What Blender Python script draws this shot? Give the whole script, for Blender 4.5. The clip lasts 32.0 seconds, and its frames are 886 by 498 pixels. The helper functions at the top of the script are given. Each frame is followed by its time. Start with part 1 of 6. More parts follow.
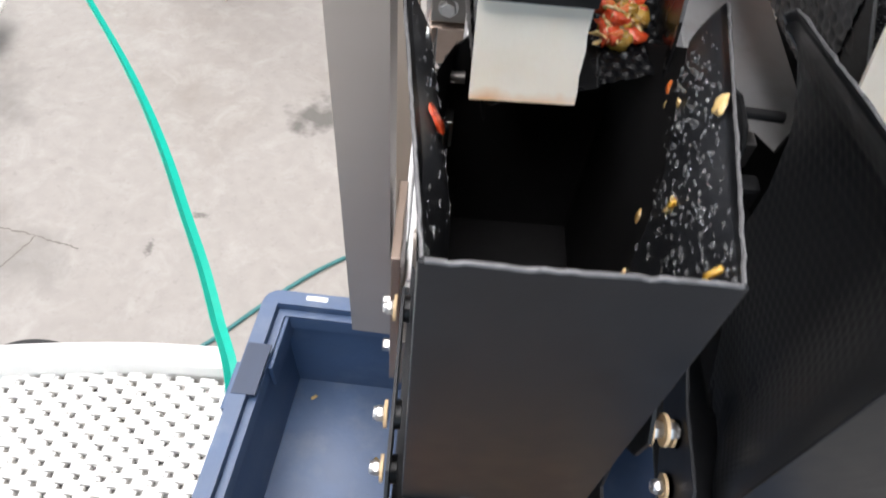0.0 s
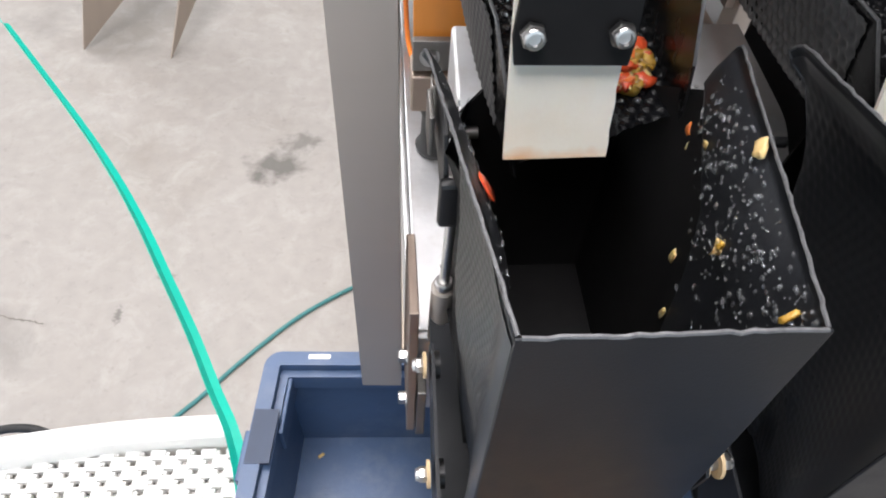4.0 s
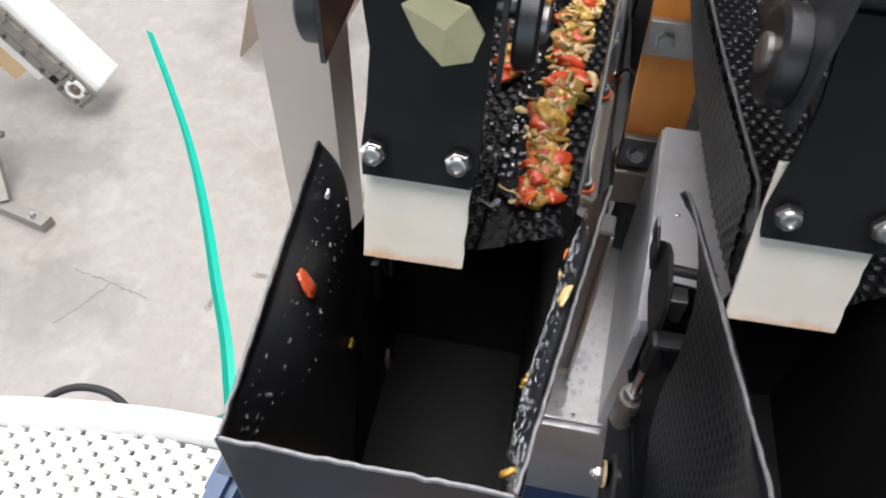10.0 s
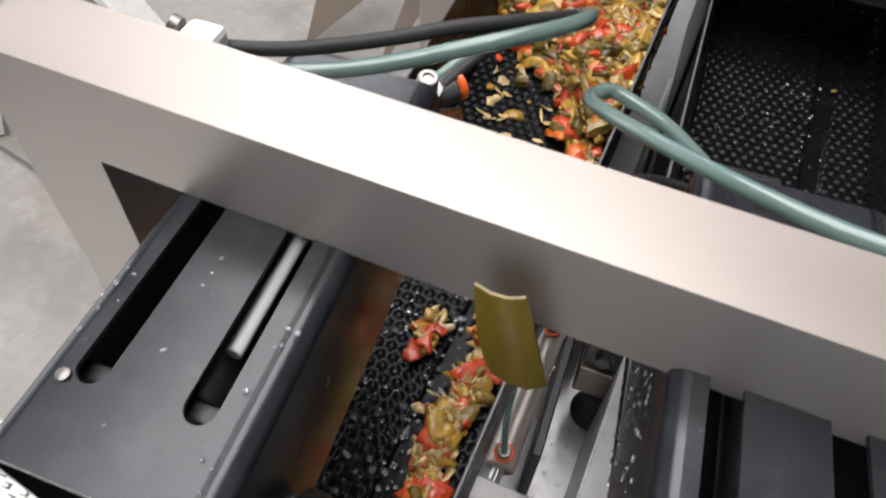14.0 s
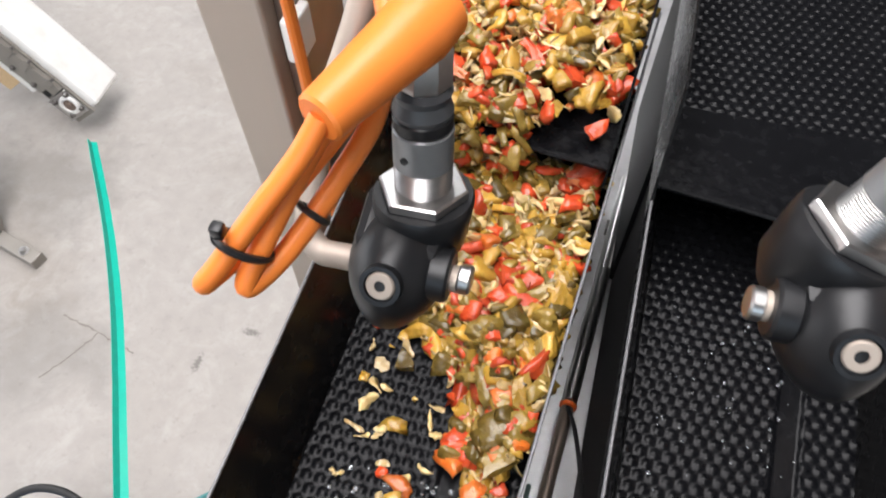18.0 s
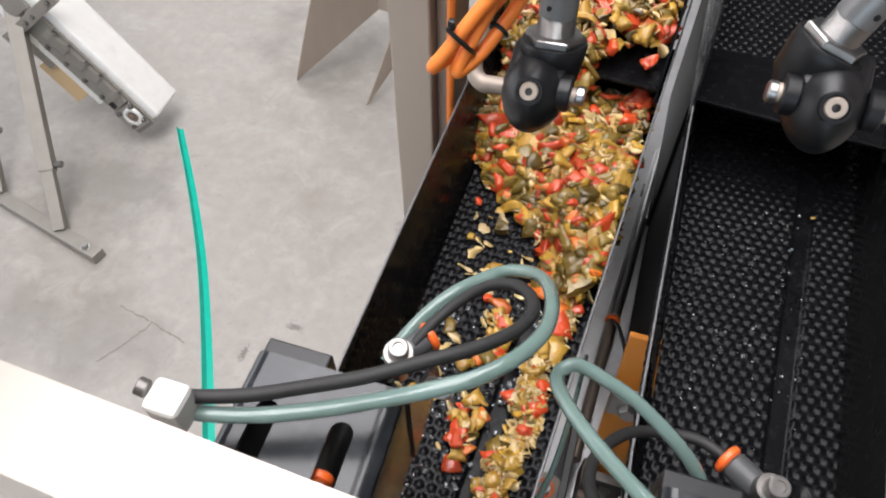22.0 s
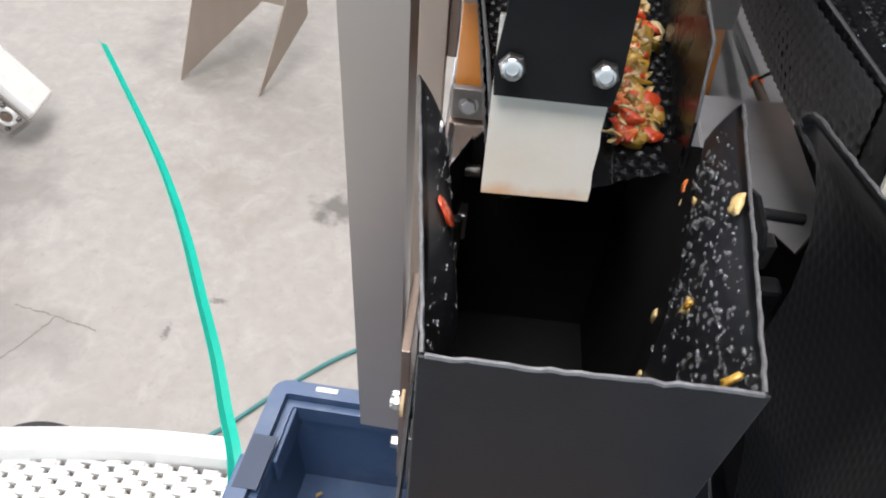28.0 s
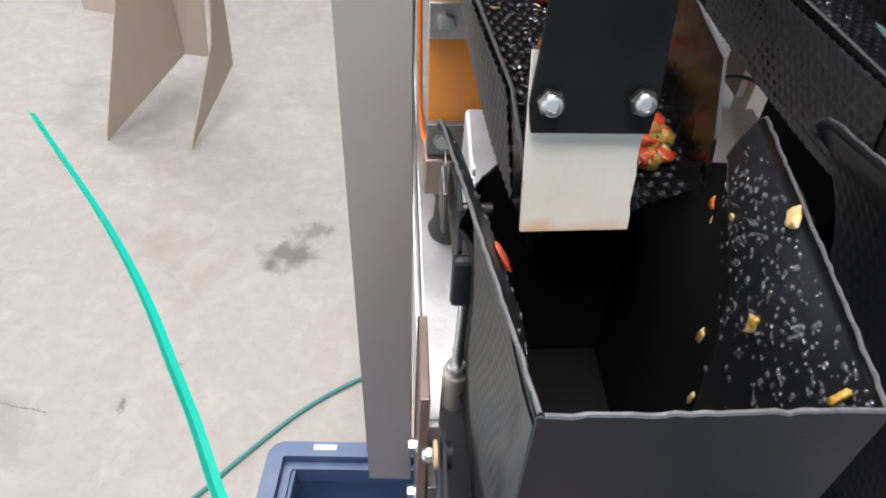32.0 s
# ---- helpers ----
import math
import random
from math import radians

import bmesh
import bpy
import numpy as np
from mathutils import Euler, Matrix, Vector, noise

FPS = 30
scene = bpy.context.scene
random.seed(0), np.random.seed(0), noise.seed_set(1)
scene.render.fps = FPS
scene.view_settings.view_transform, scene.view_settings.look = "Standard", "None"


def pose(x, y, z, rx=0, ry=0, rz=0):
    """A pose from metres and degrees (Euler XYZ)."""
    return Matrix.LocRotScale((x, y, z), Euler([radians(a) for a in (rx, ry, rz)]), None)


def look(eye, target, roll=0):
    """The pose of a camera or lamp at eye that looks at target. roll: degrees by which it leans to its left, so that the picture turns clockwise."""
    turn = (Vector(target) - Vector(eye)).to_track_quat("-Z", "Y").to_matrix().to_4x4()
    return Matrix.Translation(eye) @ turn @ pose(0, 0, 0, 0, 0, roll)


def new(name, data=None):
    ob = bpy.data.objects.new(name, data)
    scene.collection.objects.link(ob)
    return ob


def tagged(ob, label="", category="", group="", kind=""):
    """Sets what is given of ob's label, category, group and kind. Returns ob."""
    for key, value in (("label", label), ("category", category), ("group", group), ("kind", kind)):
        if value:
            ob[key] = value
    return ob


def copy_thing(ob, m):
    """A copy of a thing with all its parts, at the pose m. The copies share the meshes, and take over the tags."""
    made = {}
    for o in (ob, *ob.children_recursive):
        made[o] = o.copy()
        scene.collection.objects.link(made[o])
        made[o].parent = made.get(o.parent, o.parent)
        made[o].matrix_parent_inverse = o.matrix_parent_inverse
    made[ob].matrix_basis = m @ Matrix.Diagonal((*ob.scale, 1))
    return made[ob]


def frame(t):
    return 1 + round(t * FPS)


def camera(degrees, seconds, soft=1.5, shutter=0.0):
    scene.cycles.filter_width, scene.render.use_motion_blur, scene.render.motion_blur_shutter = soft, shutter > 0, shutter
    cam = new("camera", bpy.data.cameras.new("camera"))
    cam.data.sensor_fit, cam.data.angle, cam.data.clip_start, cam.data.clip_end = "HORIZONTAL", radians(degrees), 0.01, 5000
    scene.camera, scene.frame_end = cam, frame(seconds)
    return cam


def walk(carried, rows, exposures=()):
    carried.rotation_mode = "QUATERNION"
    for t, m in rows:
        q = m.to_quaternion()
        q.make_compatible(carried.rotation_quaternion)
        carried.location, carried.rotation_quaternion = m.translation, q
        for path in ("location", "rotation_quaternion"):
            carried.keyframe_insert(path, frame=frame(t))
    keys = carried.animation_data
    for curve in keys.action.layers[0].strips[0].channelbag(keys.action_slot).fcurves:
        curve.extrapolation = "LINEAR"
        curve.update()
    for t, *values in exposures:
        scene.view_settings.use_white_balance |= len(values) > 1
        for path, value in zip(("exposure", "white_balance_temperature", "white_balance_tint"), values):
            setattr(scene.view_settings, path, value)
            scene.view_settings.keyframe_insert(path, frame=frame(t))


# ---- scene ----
cam = camera(63.8, 32.0, soft=2.0, shutter=0.3)
PATH = [
    (0, (0.0, -0.12, 1.56), (0.049, 1.048, -0.062), 6.6),
    (0.5, (0.002, -0.159, 1.548), (0.072, 1.017, -0.068), 6.9),
    (1, (0.004, -0.145, 1.551), (0.044, 1.022, -0.073), 4.5),
    (1.5, (-0.002, -0.108, 1.548), (0.052, 1.018, -0.104), 4.0),
    (2, (-0.009, -0.108, 1.554), (0.046, 1.036, -0.086), 3.2),
    (2.5, (-0.016, -0.113, 1.558), (0.049, 1.046, -0.07), 2.9),
    (3, (-0.022, -0.112, 1.562), (0.069, 1.069, -0.049), 3.2),
    (3.5, (-0.032, -0.106, 1.565), (0.103, 1.104, -0.021), 4.4),
    (5.5, (-0.05, -0.122, 1.571), (0.154, 1.132, 0.026), 4.1),
    (6, (-0.053, -0.125, 1.57), (0.154, 1.129, 0.026), 3.4),
    (6.5, (-0.047, -0.126, 1.569), (0.161, 1.141, 0.037), 2.4),
    (7, (-0.043, -0.129, 1.575), (0.199, 1.205, 0.105), 1.9),
    (7.5, (-0.044, -0.133, 1.585), (0.196, 1.22, 0.132), 3.2),
    (8, (-0.032, -0.129, 1.583), (0.138, 1.219, 0.116), 2.6),
    (8.5, (-0.001, -0.126, 1.589), (0.083, 1.212, 0.105), 2.6),
    (9, (0.034, -0.104, 1.589), (0.048, 1.206, 0.078), 2.9),
    (9.5, (0.058, -0.09, 1.595), (-0.035, 1.201, 0.071), 3.2),
    (10, (0.084, -0.088, 1.603), (-0.122, 1.191, 0.079), 2.3),
    (10.5, (0.11, -0.071, 1.615), (-0.125, 1.19, 0.08), 4.0),
    (11, (0.114, -0.047, 1.624), (-0.168, 1.181, 0.071), 4.0),
    (11.5, (0.115, -0.023, 1.647), (-0.193, 1.187, 0.084), 3.5),
    (12, (0.114, -0.011, 1.655), (-0.238, 1.178, 0.086), 3.1),
    (12.5, (0.12, 0.009, 1.662), (-0.208, 1.201, 0.089), 5.1),
    (13, (0.121, 0.035, 1.672), (-0.209, 1.243, 0.113), 5.6),
    (13.5, (0.118, 0.074, 1.681), (-0.191, 1.233, 0.081), 5.5),
    (14, (0.13, 0.099, 1.695), (-0.232, 1.25, 0.099), 3.2),
    (14.5, (0.133, 0.133, 1.708), (-0.225, 1.282, 0.111), 2.5),
    (15, (0.139, 0.16, 1.714), (-0.206, 1.306, 0.111), 1.9),
    (15.5, (0.14, 0.192, 1.723), (-0.201, 1.342, 0.123), 1.7),
    (17.5, (0.135, 0.329, 1.732), (-0.178, 1.435, 0.095), -2.7),
    (18, (0.121, 0.374, 1.729), (-0.185, 1.414, 0.048), -0.9),
    (18.5, (0.109, 0.404, 1.711), (-0.19, 1.396, 0.0), -0.5),
    (19, (0.1, 0.407, 1.695), (-0.204, 1.365, -0.033), -1.2),
    (19.5, (0.097, 0.382, 1.696), (-0.214, 1.341, -0.031), -1.2),
    (20, (0.097, 0.346, 1.722), (-0.234, 1.352, 0.026), -0.9),
    (20.5, (0.104, 0.303, 1.743), (-0.234, 1.35, 0.073), -0.6),
    (21, (0.103, 0.268, 1.76), (-0.259, 1.341, 0.111), -0.5),
    (21.5, (0.108, 0.231, 1.767), (-0.264, 1.313, 0.126), -0.4),
    (22, (0.113, 0.192, 1.772), (-0.259, 1.326, 0.167), -0.6),
    (22.5, (0.119, 0.144, 1.778), (-0.208, 1.382, 0.241), 2.1),
    (23, (0.107, 0.078, 1.766), (-0.251, 1.345, 0.26), 2.8),
    (23.5, (0.087, 0.025, 1.734), (-0.281, 1.281, 0.222), 4.0),
    (24, (0.085, -0.027, 1.705), (-0.254, 1.251, 0.204), 5.2),
    (24.5, (0.083, -0.057, 1.667), (-0.231, 1.231, 0.169), 5.7),
    (25, (0.084, -0.084, 1.646), (-0.226, 1.229, 0.169), 5.2),
    (25.5, (0.078, -0.102, 1.631), (-0.217, 1.215, 0.155), 6.2),
    (26, (0.068, -0.108, 1.61), (-0.194, 1.196, 0.117), 7.7),
    (26.5, (0.057, -0.107, 1.592), (-0.193, 1.203, 0.102), 7.9),
    (28.5, (-0.008, -0.116, 1.551), (0.034, 1.267, 0.106), 5.4),
    (29, (-0.013, -0.11, 1.561), (0.065, 1.292, 0.137), 5.8),
    (29.5, (-0.008, -0.1, 1.564), (0.087, 1.306, 0.145), 4.6),
    (30, (-0.01, -0.089, 1.561), (0.088, 1.341, 0.166), 4.0),
    (30.5, (-0.03, -0.09, 1.56), (0.074, 1.342, 0.169), 4.1),
    (31, (-0.043, -0.101, 1.559), (0.057, 1.339, 0.175), 3.6),
    (31.5, (-0.043, -0.102, 1.553), (0.094, 1.334, 0.167), 4.2),
    (32, (-0.039, -0.103, 1.55), (0.093, 1.323, 0.155), 3.6),
]
EXPOSURES = [(0.0, 0.04), (2.0, -0.04), (5.5, 0.05), (12.0, 0.08), (13.0, -0.1), (14.0, -0.45), (15.0, -0.75), (15.5, -0.75), (17.5, -0.15), (18.0, -0.05), (19.0, -0.1), (21.0, -0.1), (22.0, -0.3), (23.0, -0.72), (24.0, -0.66), (25.0, -0.2), (26.0, -0.15), (28.5, -0.02), (31.0, 0.02), (32.0, 0.0)]
walk(cam, [(t, look(eye, target, roll)) for t, eye, target, roll in PATH], EXPOSURES)
cam.data.dof.use_dof = False

# ---- light ----
world = bpy.data.worlds.new("daylight")
scene.world = world
world.use_nodes = True
wn = world.node_tree.nodes
sky = wn.new("ShaderNodeTexSky")
sky.sky_type, sky.sun_disc = "NISHITA", False
sky.sun_elevation, sky.sun_rotation = radians(50), radians(120)
world.node_tree.links.new(sky.outputs[0], wn["Background"].inputs[0])
wn["Background"].inputs[1].default_value = 0.12


def area(name, m, sx, sy, power, color=(1, 1, 1)):
    data = bpy.data.lights.new(name, "AREA")
    data.shape, data.size, data.size_y, data.energy, data.color = "RECTANGLE", sx, sy, power, color
    ob = new(name, data)
    ob.matrix_world = m
    return ob


# lamps added as daylight; the roof lights and gates they fill are unseen
area("overhead_fill_lamp", look((-0.6, 0.6, 4.9), (-0.6, 0.6, 0)), 2.6, 5.0, 430, (1.0, 0.962, 0.965))
# added so that the gate covers have a bright reflection
area("north_fill_lamp", look((-3.2, 5.4, 4.9), (-3.2, 5.4, 0)), 3.5, 2.3, 230, (0.97, 0.98, 1.0))
area("west_fill_lamp", look((-5.9, 1.0, 2.0), (0, 1.0, 1.0)), 5.0, 3.6, 170, (0.99, 0.97, 1.0))
area("south_fill_lamp", look((0.0, -4.9, 2.0), (0, 0, 1.2)), 4.0, 3.6, 95, (0.70, 0.85, 1.0))

# ---- materials ----
MATS = {}


def material(name, color, rough=0.5, metal=0.0, var=0.25, scale=40.0, bump=0.0, bscale=300.0, coat=0.0, trans=0.0, ior=1.45, sss=0.0, island=0.0, stain=0.0, stain_color=(0.2, 0.2, 0.2), stain_scale=6.0, rvar=0.0, stretch=None, random_tint=0.0, spec=0.5):
    m = bpy.data.materials.new(name)
    m.use_nodes = True
    nt = m.node_tree
    n, l = nt.nodes, nt.links
    b = n["Principled BSDF"]
    geo = n.new("ShaderNodeNewGeometry")
    vec = geo.outputs["Position"]
    if stretch:
        mp = n.new("ShaderNodeMapping")
        mp.inputs["Scale"].default_value = stretch
        l.new(vec, mp.inputs[0])
        vec = mp.outputs[0]
    no = n.new("ShaderNodeTexNoise")
    no.inputs["Scale"].default_value, no.inputs["Detail"].default_value = scale, 6
    l.new(vec, no.inputs["Vector"])
    mx = n.new("ShaderNodeMix")
    mx.data_type = "RGBA"
    lo, hi = [c * (1 - var) for c in color], [min(1, c * (1 + var)) for c in color]
    mx.inputs[6].default_value, mx.inputs[7].default_value = (*lo, 1), (*hi, 1)
    l.new(no.outputs[0], mx.inputs[0])
    out = mx.outputs[2]
    if stain:
        n2 = n.new("ShaderNodeTexNoise")
        n2.inputs["Scale"].default_value, n2.inputs["Detail"].default_value, n2.inputs["Roughness"].default_value = stain_scale, 9, 0.62
        l.new(geo.outputs["Position"], n2.inputs["Vector"])
        rp = n.new("ShaderNodeMapRange")
        rp.inputs[1].default_value, rp.inputs[2].default_value = 0.52, 0.68
        rp.inputs[4].default_value = stain
        l.new(n2.outputs[0], rp.inputs[0])
        m2 = n.new("ShaderNodeMix")
        m2.data_type = "RGBA"
        m2.inputs[7].default_value = (*stain_color, 1)
        l.new(rp.outputs[0], m2.inputs[0])
        l.new(out, m2.inputs[6])
        out = m2.outputs[2]
    if island or random_tint:
        hs = n.new("ShaderNodeHueSaturation")
        mr = n.new("ShaderNodeMapRange")
        k = island or random_tint
        mr.inputs[3].default_value, mr.inputs[4].default_value = 1 - k, 1 + k
        if island:
            l.new(geo.outputs["Random Per Island"], mr.inputs[0])
        else:
            oi = n.new("ShaderNodeObjectInfo")
            l.new(oi.outputs["Random"], mr.inputs[0])
        l.new(mr.outputs[0], hs.inputs["Value"])
        l.new(out, hs.inputs["Color"])
        out = hs.outputs[0]
    l.new(out, b.inputs["Base Color"])
    b.inputs["Roughness"].default_value, b.inputs["Metallic"].default_value = rough, metal
    b.inputs["Specular IOR Level"].default_value = spec
    if rvar:
        rr = n.new("ShaderNodeMapRange")
        rr.inputs[3].default_value, rr.inputs[4].default_value = max(0.03, rough - rvar), rough + rvar
        l.new(no.outputs[0], rr.inputs[0])
        l.new(rr.outputs[0], b.inputs["Roughness"])
    b.inputs["Coat Weight"].default_value, b.inputs["Coat Roughness"].default_value = coat, 0.08
    b.inputs["Transmission Weight"].default_value, b.inputs["IOR"].default_value = trans, ior
    if sss:
        b.inputs["Subsurface Weight"].default_value = sss
        b.inputs["Subsurface Radius"].default_value = (0.004, 0.003, 0.002)
        b.inputs["Subsurface Scale"].default_value = 1.0
    if bump:
        bn = n.new("ShaderNodeTexNoise")
        bn.inputs["Scale"].default_value, bn.inputs["Detail"].default_value = bscale, 4
        l.new(vec, bn.inputs["Vector"])
        bp = n.new("ShaderNodeBump")
        bp.inputs["Strength"].default_value, bp.inputs["Distance"].default_value = bump, 0.001
        l.new(bn.outputs[0], bp.inputs["Height"])
        l.new(bp.outputs[0], b.inputs["Normal"])
    MATS[name] = m
    return m


def concrete():
    m = material("concrete", (0.335, 0.312, 0.288), rough=0.72, var=0.16, scale=24, bump=0.6, bscale=90, stain=0.55, stain_color=(0.225, 0.195, 0.163), stain_scale=1.7, rvar=0.15)
    nt = m.node_tree
    n, l = nt.nodes, nt.links
    b = n["Principled BSDF"]
    base = b.inputs["Base Color"].links[0].from_socket
    geo = n.new("ShaderNodeNewGeometry")
    # fine dark specks and pale trowel marks
    sp = n.new("ShaderNodeTexNoise")
    sp.inputs["Scale"].default_value, sp.inputs["Detail"].default_value, sp.inputs["Roughness"].default_value = 38, 9, 0.68
    l.new(geo.outputs["Position"], sp.inputs["Vector"])
    pale = n.new("ShaderNodeTexNoise")
    pale.inputs["Scale"].default_value, pale.inputs["Detail"].default_value, pale.inputs["Roughness"].default_value, pale.inputs["Distortion"].default_value = 9, 9, 0.7, 0.6
    l.new(geo.outputs["Position"], pale.inputs["Vector"])
    pr = n.new("ShaderNodeMapRange")
    pr.inputs[1].default_value, pr.inputs[2].default_value, pr.inputs[4].default_value = 0.50, 0.72, 0.6
    l.new(pale.outputs[0], pr.inputs[0])
    pm = n.new("ShaderNodeMix")
    pm.data_type = "RGBA"
    pm.inputs[7].default_value = (0.435, 0.415, 0.39, 1)
    l.new(pr.outputs[0], pm.inputs[0])
    l.new(base, pm.inputs[6])
    base = pm.outputs[2]
    mr = n.new("ShaderNodeMapRange")
    mr.inputs[1].default_value, mr.inputs[2].default_value, mr.inputs[4].default_value = 0.56, 0.78, 0.5
    l.new(sp.outputs[0], mr.inputs[0])
    m2 = n.new("ShaderNodeMix")
    m2.data_type = "RGBA"
    m2.inputs[7].default_value = (0.2, 0.185, 0.165, 1)
    l.new(mr.outputs[0], m2.inputs[0])
    l.new(base, m2.inputs[6])
    # dark marks with ragged edges, small and broad, at their own places
    out = m2.outputs[2]
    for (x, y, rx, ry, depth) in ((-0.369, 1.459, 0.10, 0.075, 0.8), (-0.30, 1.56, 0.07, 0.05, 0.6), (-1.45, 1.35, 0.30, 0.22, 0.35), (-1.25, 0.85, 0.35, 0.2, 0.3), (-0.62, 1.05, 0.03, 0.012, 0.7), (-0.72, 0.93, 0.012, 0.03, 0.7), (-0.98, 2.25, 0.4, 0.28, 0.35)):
        mp = n.new("ShaderNodeMapping")
        mp.vector_type = "TEXTURE"
        mp.inputs["Location"].default_value, mp.inputs["Scale"].default_value = (x, y, 0), (rx, ry, 1)
        l.new(geo.outputs["Position"], mp.inputs[0])
        ln = n.new("ShaderNodeVectorMath")
        ln.operation = "LENGTH"
        l.new(mp.outputs[0], ln.inputs[0])
        nz = n.new("ShaderNodeTexNoise")
        nz.inputs["Scale"].default_value = 2.2 / min(rx, ry) * 0.6
        nz.inputs["Detail"].default_value = 6
        l.new(geo.outputs["Position"], nz.inputs["Vector"])
        ad = n.new("ShaderNodeMath")
        ad.operation = "MULTIPLY_ADD"
        ad.inputs[1].default_value, ad.inputs[2].default_value = 2.2, -0.6
        l.new(nz.outputs[0], ad.inputs[0])
        sm = n.new("ShaderNodeMath")
        sm.operation = "ADD"
        l.new(ln.outputs["Value"], sm.inputs[0])
        l.new(ad.outputs[0], sm.inputs[1])
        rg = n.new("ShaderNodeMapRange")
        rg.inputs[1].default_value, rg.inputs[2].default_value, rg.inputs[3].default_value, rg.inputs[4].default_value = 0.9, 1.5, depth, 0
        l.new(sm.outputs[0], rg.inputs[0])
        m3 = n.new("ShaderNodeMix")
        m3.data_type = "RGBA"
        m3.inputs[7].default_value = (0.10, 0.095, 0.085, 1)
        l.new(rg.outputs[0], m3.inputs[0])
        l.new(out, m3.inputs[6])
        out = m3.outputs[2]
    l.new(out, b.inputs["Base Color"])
    return m


CONCRETE = concrete()
PLASTER = material("plaster", (0.55, 0.55, 0.53), rough=0.8, var=0.1, scale=3)
BLACK = material("black_coating", (0.0190, 0.0203, 0.0232), rough=0.36, var=0.4, scale=60, bump=0.07, bscale=700, rvar=0.1, stain=0.5, stain_color=(0.022, 0.022, 0.024), stain_scale=35, spec=0.24)
GLOSSBLACK = material("glossy_black_coating", (0.017, 0.0175, 0.019), rough=0.33, var=0.3, scale=60, bump=0.02, bscale=500, rvar=0.05, spec=0.7)
# lighter than the black pan: its reflected light is put into the grey
PANSKIN = material("sheen_grey_pan_skin", (0.045, 0.045, 0.047), rough=0.4, var=0.3, scale=80, bump=0.03, bscale=500, rvar=0.06, spec=0.5)
PANBLACK = material("wet_black_pan_sheet", (0.0085, 0.0084, 0.0088), rough=0.26, var=0.4, scale=80, bump=0.08, bscale=400, rvar=0.1, spec=0.14)
DIMPLE = material("wet_black_dimpled_sheet", (0.0042, 0.0044, 0.0052), rough=0.25, var=0.4, scale=120, bump=0.25, bscale=200, rvar=0.12, spec=0.14)
COVER = material("dark_anodised_sheet", (0.020, 0.022, 0.026), rough=0.24, metal=0.15, var=0.3, scale=70, bump=0.04, bscale=900, rvar=0.08, stain=0.3, stain_color=(0.06, 0.064, 0.068), stain_scale=60, spec=0.6)
EDGE = material("worn_bare_edge", (0.15, 0.15, 0.155), rough=0.5, metal=0.5, var=0.5, scale=500)
STEEL = material("brushed_stainless", (0.455, 0.385, 0.325), rough=0.5, metal=0.4, var=0.07, scale=30, bump=0.12, bscale=400, rvar=0.06, stretch=(1, 1, 0.05))
STEELX = material("brushed_stainless_lengthwise", (0.445, 0.398, 0.358), rough=0.44, metal=0.72, var=0.04, scale=60, bump=0.05, bscale=500, rvar=0.04, stretch=(0.02, 1, 1))
WETSTEEL = material("wet_stainless_plate", (0.56, 0.56, 0.565), rough=0.36, metal=0.8, var=0.15, scale=25, bump=0.35, bscale=120, rvar=0.12, stain=0.35, stain_color=(0.38, 0.35, 0.31), stain_scale=30)
HOUSING = material("wet_folded_steel", (0.60, 0.60, 0.61), rough=0.34, metal=0.4, var=0.15, scale=25, bump=0.2, bscale=120, rvar=0.12, stain=0.35, stain_color=(0.42, 0.39, 0.36), stain_scale=30)
CHROME = material("bright_zinc", (0.52, 0.51, 0.50), rough=0.31, metal=1.0, var=0.12, scale=300)
VALVE = material("dull_nickel", (0.27, 0.26, 0.25), rough=0.42, metal=0.9, var=0.2, scale=300)
MATTE = material("matte_black_sheet", (0.011, 0.0108, 0.0112), rough=0.6, var=0.3, scale=60, spec=0.15)
LEGSTEEL = material("grey_painted_steel", (0.27, 0.25, 0.222), rough=0.5, metal=0.25, var=0.15, scale=25, bump=0.06, bscale=300, rvar=0.08)
DARKSTEEL = material("dull_steel", (0.2, 0.19, 0.18), rough=0.4, metal=0.8, var=0.2, scale=50)
PAD = material("cream_nylon", (0.82, 0.775, 0.68), rough=0.4, var=0.05, scale=50, sss=0.12, stain=0.12, stain_color=(0.72, 0.5, 0.28), stain_scale=28, bump=0.15, bscale=300)
def stained_edge(m):
    nt = m.node_tree
    n, l = nt.nodes, nt.links
    b = n["Principled BSDF"]
    base = b.inputs["Base Color"].links[0].from_socket
    geo = n.new("ShaderNodeNewGeometry")
    sx = n.new("ShaderNodeSeparateXYZ")
    l.new(geo.outputs["Position"], sx.inputs[0])
    nz = n.new("ShaderNodeTexNoise")
    nz.inputs["Scale"].default_value = 90
    l.new(geo.outputs["Position"], nz.inputs["Vector"])
    ad = n.new("ShaderNodeMath")
    ad.operation = "MULTIPLY_ADD"
    ad.inputs[1].default_value = 0.010
    l.new(nz.outputs[0], ad.inputs[0])
    l.new(sx.outputs["Z"], ad.inputs[2])
    mr = n.new("ShaderNodeMapRange")
    mr.inputs[1].default_value, mr.inputs[2].default_value, mr.inputs[3].default_value, mr.inputs[4].default_value = 1.3495, 1.3555, 0.75, 0.0
    l.new(ad.outputs[0], mr.inputs[0])
    mx = n.new("ShaderNodeMix")
    mx.data_type = "RGBA"
    mx.inputs[7].default_value = (0.70, 0.36, 0.13, 1)
    l.new(mr.outputs[0], mx.inputs[0])
    l.new(base, mx.inputs[6])
    l.new(mx.outputs[2], b.inputs["Base Color"])


